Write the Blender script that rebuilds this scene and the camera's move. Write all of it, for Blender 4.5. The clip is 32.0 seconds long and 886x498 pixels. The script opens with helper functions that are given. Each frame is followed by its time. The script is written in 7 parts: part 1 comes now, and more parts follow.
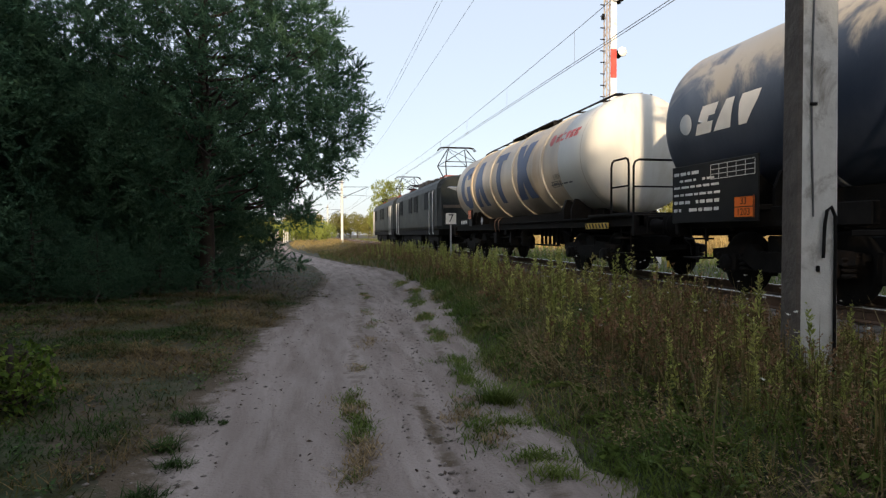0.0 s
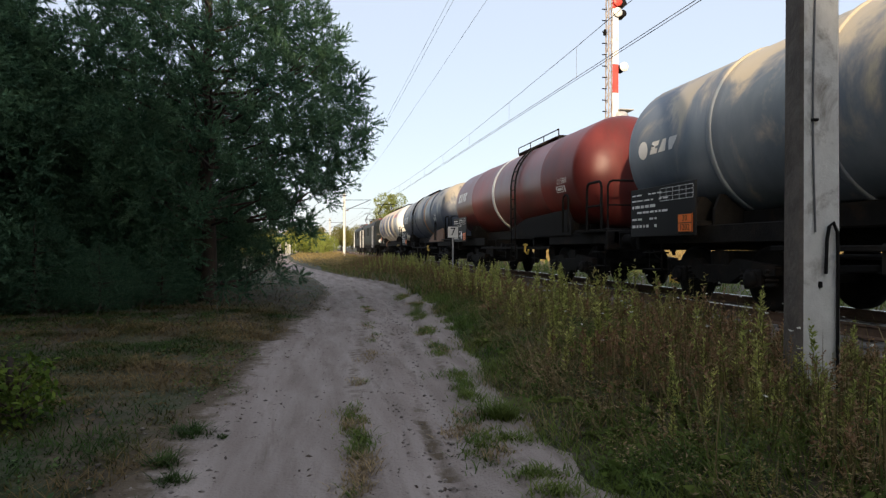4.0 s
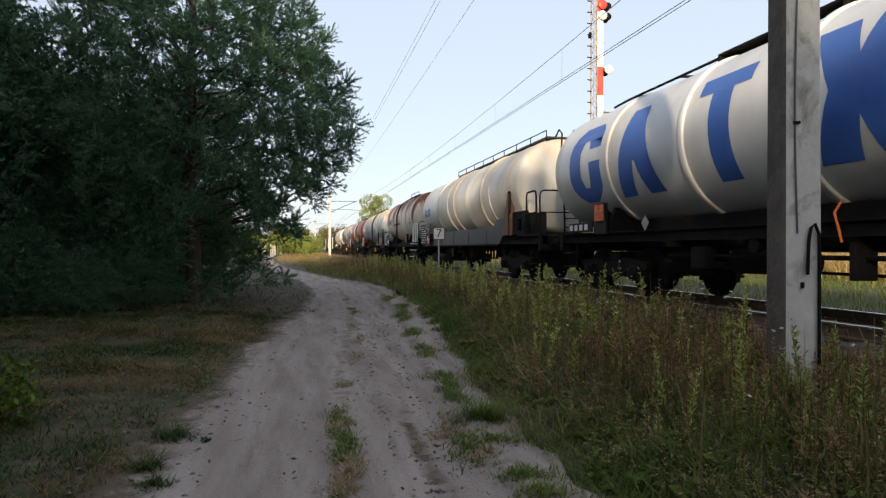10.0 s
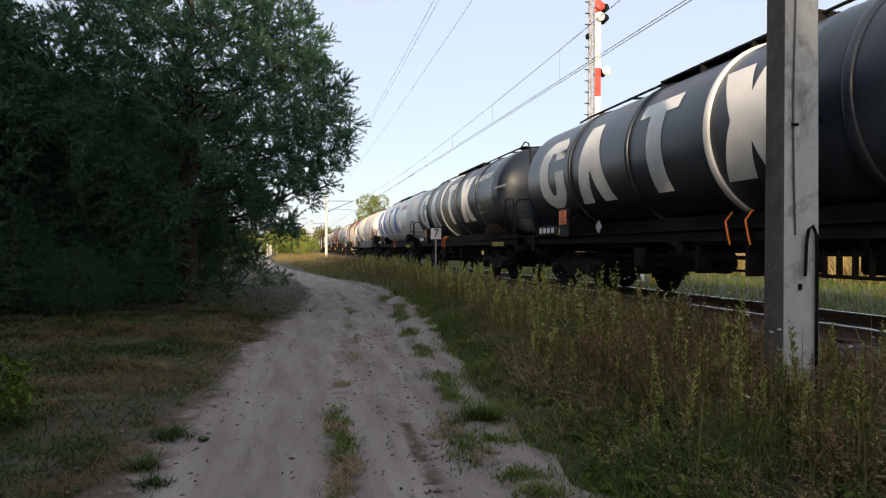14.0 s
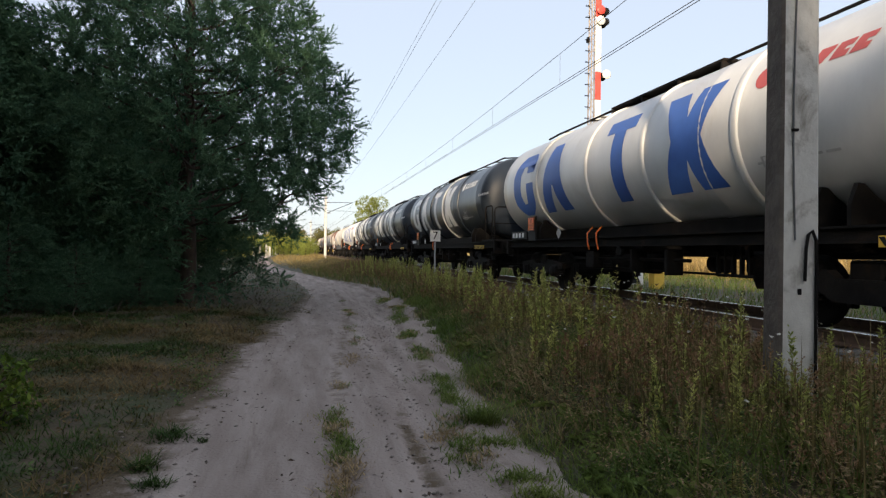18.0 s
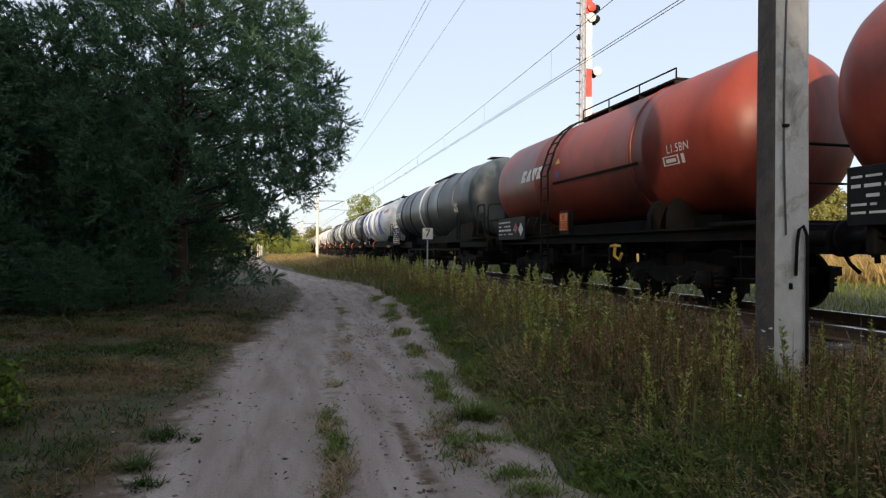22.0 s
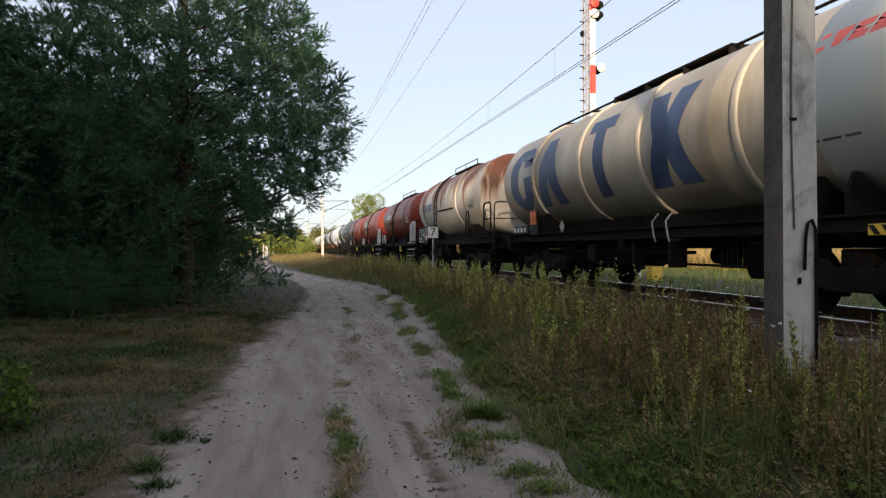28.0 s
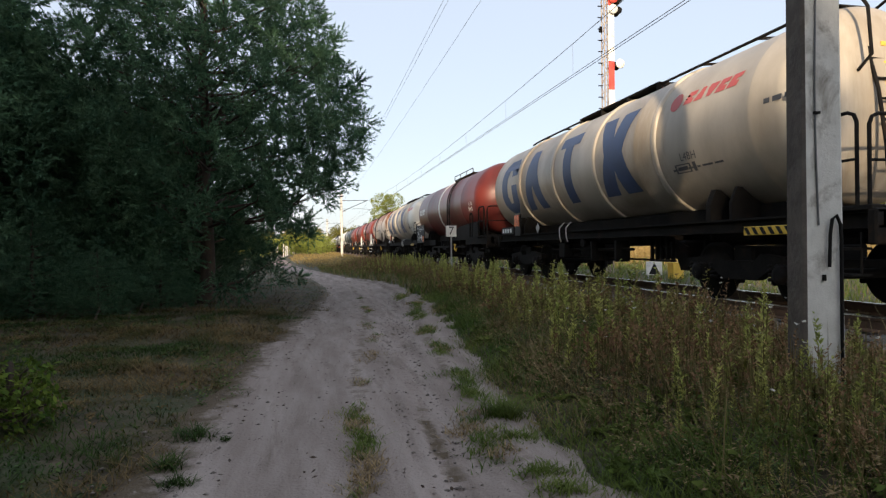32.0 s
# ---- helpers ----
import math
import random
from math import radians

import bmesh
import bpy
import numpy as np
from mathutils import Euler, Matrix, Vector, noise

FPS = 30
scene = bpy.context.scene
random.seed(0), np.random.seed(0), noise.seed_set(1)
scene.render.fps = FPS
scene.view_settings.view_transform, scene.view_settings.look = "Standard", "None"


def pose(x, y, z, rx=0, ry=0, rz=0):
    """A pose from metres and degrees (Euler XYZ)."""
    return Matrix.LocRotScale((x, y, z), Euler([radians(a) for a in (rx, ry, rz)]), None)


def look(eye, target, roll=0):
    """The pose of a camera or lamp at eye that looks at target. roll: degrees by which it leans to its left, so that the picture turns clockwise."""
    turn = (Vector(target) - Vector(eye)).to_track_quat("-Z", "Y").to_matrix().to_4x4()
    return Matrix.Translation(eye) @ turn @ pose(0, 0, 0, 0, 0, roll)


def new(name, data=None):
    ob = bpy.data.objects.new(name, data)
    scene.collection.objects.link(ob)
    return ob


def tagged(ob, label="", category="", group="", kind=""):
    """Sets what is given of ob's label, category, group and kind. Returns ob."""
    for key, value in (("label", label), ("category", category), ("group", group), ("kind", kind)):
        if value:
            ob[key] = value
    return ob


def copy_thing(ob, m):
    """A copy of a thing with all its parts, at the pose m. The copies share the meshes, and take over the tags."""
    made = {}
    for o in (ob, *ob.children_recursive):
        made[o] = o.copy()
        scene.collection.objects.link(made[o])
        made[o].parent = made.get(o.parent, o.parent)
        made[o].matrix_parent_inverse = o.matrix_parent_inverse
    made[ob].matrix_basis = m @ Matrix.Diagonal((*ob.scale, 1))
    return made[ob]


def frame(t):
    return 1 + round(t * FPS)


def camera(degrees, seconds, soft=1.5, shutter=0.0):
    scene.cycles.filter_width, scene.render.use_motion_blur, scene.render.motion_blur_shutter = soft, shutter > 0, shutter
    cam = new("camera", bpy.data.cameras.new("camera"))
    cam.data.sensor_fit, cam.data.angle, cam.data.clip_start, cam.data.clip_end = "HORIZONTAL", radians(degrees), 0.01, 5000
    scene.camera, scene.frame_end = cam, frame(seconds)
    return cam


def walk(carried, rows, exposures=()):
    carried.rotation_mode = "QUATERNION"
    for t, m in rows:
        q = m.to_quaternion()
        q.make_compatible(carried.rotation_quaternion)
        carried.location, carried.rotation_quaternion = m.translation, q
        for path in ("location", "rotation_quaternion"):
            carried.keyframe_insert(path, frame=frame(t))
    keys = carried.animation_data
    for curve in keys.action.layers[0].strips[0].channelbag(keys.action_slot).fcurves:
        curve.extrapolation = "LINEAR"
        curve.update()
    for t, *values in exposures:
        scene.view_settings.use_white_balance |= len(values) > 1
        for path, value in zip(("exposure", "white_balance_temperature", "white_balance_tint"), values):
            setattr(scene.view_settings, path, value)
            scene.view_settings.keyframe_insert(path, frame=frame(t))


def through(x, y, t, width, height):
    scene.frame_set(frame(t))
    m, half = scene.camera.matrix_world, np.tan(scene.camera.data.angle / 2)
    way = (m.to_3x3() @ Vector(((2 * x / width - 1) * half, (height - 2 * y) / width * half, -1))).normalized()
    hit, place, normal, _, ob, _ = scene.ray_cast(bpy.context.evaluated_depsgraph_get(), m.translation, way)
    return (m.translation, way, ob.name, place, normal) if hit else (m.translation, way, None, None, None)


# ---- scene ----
cam = camera(71.0, 32.0, 1.3)
# a hand-held stance beside the track: small sway and turns only
walk(cam, [
    (0, pose(-0.004, -0.015, 1.501, 88.65, 0.21, -11.93)),
    (0.5, pose(0.007, -0.014, 1.506, 88.40, 0.32, -11.68)),
    (1, pose(0.002, -0.016, 1.508, 88.57, 0.22, -11.40)),
    (1.5, pose(0.005, -0.007, 1.503, 88.67, 0.30, -11.44)),
    (2, pose(-0.001, -0.019, 1.507, 88.78, 0.35, -11.47)),
    (2.5, pose(-0.003, -0.018, 1.505, 88.98, 0.31, -11.32)),
    (3, pose(-0.000, -0.016, 1.506, 89.44, 0.18, -11.60)),
    (3.5, pose(0.003, -0.012, 1.509, 89.70, -0.01, -11.66)),
    (5.5, pose(0.002, -0.012, 1.504, 90.15, -0.04, -12.13)),
    (6, pose(-0.000, -0.013, 1.507, 89.91, -0.09, -12.31)),
    (6.5, pose(0.001, -0.012, 1.503, 89.60, -0.08, -12.36)),
    (7, pose(0.000, -0.012, 1.508, 89.60, -0.08, -12.31)),
    (7.5, pose(-0.002, -0.011, 1.511, 89.92, -0.25, -12.48)),
    (8, pose(-0.002, -0.009, 1.506, 90.00, -0.03, -12.78)),
    (8.5, pose(0.000, -0.014, 1.507, 90.09, -0.14, -12.86)),
    (9, pose(-0.000, -0.000, 1.500, 89.90, 0.00, -13.01)),
    (9.5, pose(0.007, -0.001, 1.504, 89.97, -0.04, -12.88)),
    (10, pose(0.002, -0.003, 1.504, 90.01, -0.06, -13.04)),
    (10.5, pose(-0.003, -0.006, 1.507, 89.86, -0.23, -12.91)),
    (11, pose(-0.009, -0.006, 1.507, 90.11, -0.06, -12.97)),
    (11.5, pose(-0.012, -0.006, 1.505, 90.09, -0.07, -13.04)),
    (12, pose(-0.003, -0.005, 1.507, 90.17, -0.18, -12.81)),
    (12.5, pose(-0.008, -0.001, 1.504, 90.16, -0.41, -13.36)),
    (13, pose(-0.011, -0.003, 1.506, 90.11, -0.31, -13.29)),
    (13.5, pose(-0.012, -0.001, 1.507, 90.19, -0.32, -13.57)),
    (14, pose(-0.016, -0.000, 1.504, 90.03, -0.28, -13.36)),
    (14.5, pose(-0.011, 0.003, 1.506, 89.72, -0.29, -13.39)),
    (16.5, pose(-0.026, 0.001, 1.508, 89.67, -0.41, -13.29)),
    (17, pose(-0.019, 0.003, 1.505, 90.27, -0.45, -13.27)),
    (17.5, pose(-0.027, -0.003, 1.498, 90.21, -0.43, -13.41)),
    (18, pose(-0.030, -0.004, 1.506, 90.24, -0.68, -13.47)),
    (18.5, pose(-0.037, -0.008, 1.511, 90.41, -0.51, -13.53)),
    (19, pose(-0.038, -0.003, 1.507, 90.36, -0.19, -13.70)),
    (19.5, pose(-0.039, -0.004, 1.506, 90.49, -0.19, -13.65)),
    (20, pose(-0.040, 0.001, 1.508, 90.19, -0.32, -14.10)),
    (20.5, pose(-0.037, -0.005, 1.505, 90.06, -0.11, -14.05)),
    (21, pose(-0.034, 0.002, 1.508, 90.00, -0.18, -14.24)),
    (21.5, pose(-0.036, 0.001, 1.505, 90.06, -0.40, -14.19)),
    (22, pose(-0.034, 0.003, 1.500, 90.05, -0.30, -14.18)),
    (22.5, pose(-0.038, 0.008, 1.502, 90.01, -0.36, -14.32)),
    (23, pose(-0.037, 0.001, 1.507, 89.93, -0.52, -14.24)),
    (23.5, pose(-0.035, 0.014, 1.505, 89.56, -0.52, -14.18)),
    (24, pose(-0.032, 0.019, 1.500, 89.61, -0.60, -14.45)),
    (24.5, pose(-0.044, 0.010, 1.504, 89.54, -0.88, -14.76)),
    (25, pose(-0.041, 0.018, 1.504, 89.31, -0.85, -14.22)),
    (25.5, pose(-0.038, 0.017, 1.500, 89.20, -0.48, -14.79)),
    (27.5, pose(-0.042, 0.009, 1.500, 89.84, 0.38, -14.44)),
    (28, pose(-0.046, 0.008, 1.499, 89.92, 0.36, -13.71)),
    (28.5, pose(-0.038, 0.005, 1.496, 90.11, 0.39, -12.86)),
    (29, pose(-0.037, 0.002, 1.499, 89.98, 0.55, -12.49)),
    (29.5, pose(-0.026, 0.011, 1.501, 89.61, 0.60, -12.01)),
    (30, pose(-0.025, 0.013, 1.499, 89.72, 0.97, -11.81)),
    (30.5, pose(-0.030, 0.015, 1.495, 90.06, 0.93, -11.50)),
    (31, pose(-0.029, 0.016, 1.499, 89.89, 0.79, -11.77)),
    (31.5, pose(-0.032, 0.017, 1.495, 89.96, 0.65, -11.83)),
    (32, pose(-0.027, 0.019, 1.498, 89.82, 0.73, -11.97)),
])

# ---- daylight: low evening sun from behind the camera's left shoulder ----
SUN_EL, SUN_AZ = radians(12.5), radians(23)      # azimuth: from straight behind (-y) towards the left (-x)
world = bpy.data.worlds.new("sky")
scene.world = world
world.use_nodes = True
wn = world.node_tree.nodes
sky = wn.new("ShaderNodeTexSky")
sky.sky_type = "NISHITA"
sky.sun_disc = False
sky.sun_elevation = SUN_EL
sky.sun_rotation = math.pi + SUN_AZ
sky.air_density, sky.dust_density, sky.ozone_density = 1.0, 1.2, 1.2
wn["Background"].inputs["Strength"].default_value = 0.14
haze = wn.new("ShaderNodeMixRGB")                # thin summer haze that whitens the whole sky
haze.inputs["Fac"].default_value = 0.68
haze.inputs["Color2"].default_value = (4.5, 4.84, 5.6, 1)
world.node_tree.links.new(sky.outputs["Color"], haze.inputs["Color1"])
world.node_tree.links.new(haze.outputs["Color"], wn["Background"].inputs["Color"])
SUN_FROM = Vector((-math.sin(SUN_AZ) * math.cos(SUN_EL), -math.cos(SUN_AZ) * math.cos(SUN_EL), math.sin(SUN_EL)))
sun = new("sun", bpy.data.lights.new("sun", "SUN"))
sun.data.energy, sun.data.angle, sun.data.color = 4.6, radians(0.9), (1.0, 0.80, 0.56)
sun.matrix_world = look(SUN_FROM * 60, (0, 0, 0))
scene.view_settings.exposure = 0.48


# ---- materials ----
def surface(name, c1, c2, scale=3.0, rough=0.7, metal=0.0, bump=0.15, fine=40.0, stain=None, stain_scale=0.8,
            stain_amount=0.45, stain_soft=0.14, per_island=0.0, per_object=0.0, stretch=(1, 1, 1), rough_var=0.15, spec=0.5):
    """A weathered surface: two-scale colour noise, an optional stain layer, fine relief."""
    m = bpy.data.materials.new(name)
    m.use_nodes = True
    nt = m.node_tree
    n, l = nt.nodes, nt.links
    bsdf = n["Principled BSDF"]
    co = n.new("ShaderNodeTexCoord")
    mp = n.new("ShaderNodeMapping")
    mp.inputs["Scale"].default_value = stretch
    l.new(co.outputs["Object"], mp.inputs["Vector"])
    n1 = n.new("ShaderNodeTexNoise")
    n1.inputs["Scale"].default_value, n1.inputs["Detail"].default_value, n1.inputs["Roughness"].default_value = scale, 6, 0.6
    l.new(mp.outputs["Vector"], n1.inputs["Vector"])
    r1 = n.new("ShaderNodeValToRGB")
    r1.color_ramp.elements[0].position, r1.color_ramp.elements[1].position = 0.33, 0.67
    r1.color_ramp.elements[0].color, r1.color_ramp.elements[1].color = (*c1, 1), (*c2, 1)
    l.new(n1.outputs["Fac"], r1.inputs["Fac"])
    col = r1.outputs["Color"]
    if stain:
        n3 = n.new("ShaderNodeTexNoise")
        n3.inputs["Scale"].default_value, n3.inputs["Detail"].default_value, n3.inputs["Roughness"].default_value = stain_scale, 8, 0.68
        n3.inputs["Distortion"].default_value = 0.4
        l.new(mp.outputs["Vector"], n3.inputs["Vector"])
        r3 = n.new("ShaderNodeValToRGB")
        r3.color_ramp.elements[0].position, r3.color_ramp.elements[1].position = 0.62 - 0.3 * stain_amount, 0.62 - 0.3 * stain_amount + stain_soft
        l.new(n3.outputs["Fac"], r3.inputs["Fac"])
        mx = n.new("ShaderNodeMixRGB")
        l.new(r3.outputs["Color"], mx.inputs["Fac"])
        l.new(col, mx.inputs["Color1"])
        mx.inputs["Color2"].default_value = (*stain, 1)
        col = mx.outputs["Color"]
    if per_island or per_object:
        if per_island:
            g, out = n.new("ShaderNodeNewGeometry"), "Random Per Island"
        else:
            g, out = n.new("ShaderNodeObjectInfo"), "Random"
        mr = n.new("ShaderNodeMapRange")
        amt = per_island or per_object
        mr.inputs["To Min"].default_value, mr.inputs["To Max"].default_value = 1 - amt, 1 + amt
        l.new(g.outputs[out], mr.inputs["Value"])
        hs = n.new("ShaderNodeHueSaturation")
        l.new(mr.outputs["Result"], hs.inputs["Value"])
        l.new(col, hs.inputs["Color"])
        col = hs.outputs["Color"]
    l.new(col, bsdf.inputs["Base Color"])
    n2 = n.new("ShaderNodeTexNoise")
    n2.inputs["Scale"].default_value, n2.inputs["Detail"].default_value = fine, 4
    l.new(co.outputs["Object"], n2.inputs["Vector"])
    rr = n.new("ShaderNodeMapRange")
    rr.inputs["To Min"].default_value, rr.inputs["To Max"].default_value = max(0.03, rough - rough_var), min(1, rough + rough_var)
    l.new(n1.outputs["Fac"], rr.inputs["Value"])
    l.new(rr.outputs["Result"], bsdf.inputs["Roughness"])
    bsdf.inputs["Metallic"].default_value = metal
    bsdf.inputs["Specular IOR Level"].default_value = spec
    if bump:
        bp = n.new("ShaderNodeBump")
        bp.inputs["Strength"].default_value, bp.inputs["Distance"].default_value = bump, 0.02
        l.new(n2.outputs["Fac"], bp.inputs["Height"])
        l.new(bp.outputs["Normal"], bsdf.inputs["Normal"])
    return m


def leafy(name, c1, c2, scale=1.2, rough=0.6, through=0.25, per_island=0.3):
    """Thin foliage: varied green that lets some light through."""
    m = surface(name, c1, c2, scale=scale, rough=rough, bump=0, per_island=per_island, spec=0.08)
    n, l = m.node_tree.nodes, m.node_tree.links
    bsdf = n["Principled BSDF"]
    tr = n.new("ShaderNodeBsdfTranslucent")
    src = bsdf.inputs["Base Color"].links[0].from_socket
    l.new(src, tr.inputs["Color"])
    mix = n.new("ShaderNodeMixShader")
    mix.inputs["Fac"].default_value = through
    l.new(bsdf.outputs["BSDF"], mix.inputs[1])
    l.new(tr.outputs["BSDF"], mix.inputs[2])
    l.new(mix.outputs["Shader"], n["Material Output"].inputs["Surface"])
    return m


SOIL = surface("dry_soil_and_moss", (0.034, 0.027, 0.014), (0.115, 0.085, 0.052), scale=3.2, rough=0.95, bump=0.6, fine=30, stain=(0.034, 0.048, 0.015), stain_scale=0.9, stain_amount=0.55)
SAND = surface("grey_sand", (0.225, 0.182, 0.158), (0.355, 0.300, 0.268), scale=3.0, rough=0.95, bump=0.8, fine=45, stain=(0.18, 0.145, 0.122), stain_scale=5.0, stain_amount=0.34, stain_soft=0.2, spec=0.2, stretch=(1, 0.14, 1))


def sand_with_litter(m):
    """Blends the sand into dark forest litter where the mesh's "litter" value is high."""
    n, l = m.node_tree.nodes, m.node_tree.links
    bsdf = n["Principled BSDF"]
    src = bsdf.inputs["Base Color"].links[0].from_socket
    at = n.new("ShaderNodeAttribute")
    at.attribute_name = "litter"
    nz = n.new("ShaderNodeTexNoise")
    co = n.new("ShaderNodeTexCoord")
    nz.inputs["Scale"].default_value, nz.inputs["Detail"].default_value, nz.inputs["Roughness"].default_value = 5.0, 8, 0.7
    l.new(co.outputs["Object"], nz.inputs["Vector"])
    add = n.new("ShaderNodeMath")
    l.new(at.outputs["Fac"], add.inputs[0])
    l.new(nz.outputs["Fac"], add.inputs[1])
    rp = n.new("ShaderNodeValToRGB")
    rp.color_ramp.elements[0].position, rp.color_ramp.elements[1].position = 0.74, 0.96
    l.new(add.outputs["Value"], rp.inputs["Fac"])
    mx = n.new("ShaderNodeMixRGB")
    l.new(rp.outputs["Color"], mx.inputs["Fac"])
    l.new(src, mx.inputs["Color1"])
    mx.inputs["Color2"].default_value = (0.115, 0.088, 0.060, 1)
    l.new(mx.outputs["Color"], bsdf.inputs["Base Color"])


sand_with_litter(SAND)
BALLAST = surface("brown_ballast", (0.09, 0.075, 0.065), (0.22, 0.19, 0.17), scale=14, rough=0.95, bump=1.0, fine=22)
STEEL_RAIL = surface("worn_rail_head", (0.45, 0.44, 0.43), (0.62, 0.61, 0.6), scale=6, rough=0.28, metal=1.0, bump=0.05)
RUSTY = surface("rusty_rail_web", (0.09, 0.055, 0.038), (0.16, 0.095, 0.06), scale=8, rough=0.9, bump=0.3)
SLEEPER = surface("weathered_sleeper", (0.10, 0.095, 0.09), (0.2, 0.19, 0.18), scale=5, rough=0.95, bump=0.4)
CONCRETE = surface("weathered_concrete", (0.54, 0.52, 0.475), (0.69, 0.67, 0.62), scale=9, rough=0.92, bump=0.18, fine=70, stain=(0.27, 0.24, 0.20), stain_scale=4.0, stain_amount=0.30, stretch=(1, 1, 0.6))
BLACK_STEEL = surface("sooty_black_steel", (0.007, 0.0065, 0.0065), (0.017, 0.0155, 0.0145), scale=3, rough=0.8, bump=0.25, fine=25, stain=(0.030, 0.019, 0.013), stain_scale=1.6, stain_amount=0.22, spec=0.12)
WIRE = surface("dark_wire", (0.12, 0.12, 0.12), (0.18, 0.18, 0.18), rough=0.6, metal=0.6, bump=0)
# Darker brown concrete for the masts' lane side, with its shade in the colour.
SHADED_CONCRETE = surface("shaded_brown_concrete", (0.080, 0.066, 0.056), (0.155, 0.128, 0.108), scale=5, rough=0.95, bump=0.5, fine=26, stain=(0.17, 0.15, 0.13), stain_scale=2.2, stain_amount=0.3)
BARK = surface("pine_bark", (0.035, 0.026, 0.020), (0.085, 0.055, 0.036), scale=6, rough=0.95, bump=0.9, fine=16, stretch=(1, 1, 0.35))
NEEDLES = leafy("pine_needles", (0.030, 0.080, 0.048), (0.145, 0.250, 0.135), scale=1.9, through=0.25, per_island=0.25)
WHITE = surface("white_paint", (0.70, 0.69, 0.66), (0.80, 0.79, 0.76), scale=4, rough=0.5, bump=0.08, stain=(0.5, 0.47, 0.42), stain_scale=3, stain_amount=0.25)
REDP = surface("red_paint", (0.55, 0.06, 0.045), (0.68, 0.10, 0.07), scale=4, rough=0.5, bump=0.08)
BLACKP = surface("black_paint", (0.010, 0.010, 0.011), (0.020, 0.020, 0.020), scale=4, rough=0.6, bump=0.05, spec=0.2)
ORANGE = surface("reflective_orange", (0.92, 0.17, 0.02), (0.98, 0.22, 0.03), scale=4, rough=0.4, bump=0.03)
YELLOW = surface("yellow_paint", (0.66, 0.42, 0.05), (0.78, 0.52, 0.08), scale=4, rough=0.5, bump=0.05)
GREYP = surface("grey_print", (0.36, 0.36, 0.36), (0.5, 0.5, 0.5), scale=4, rough=0.6, bump=0)


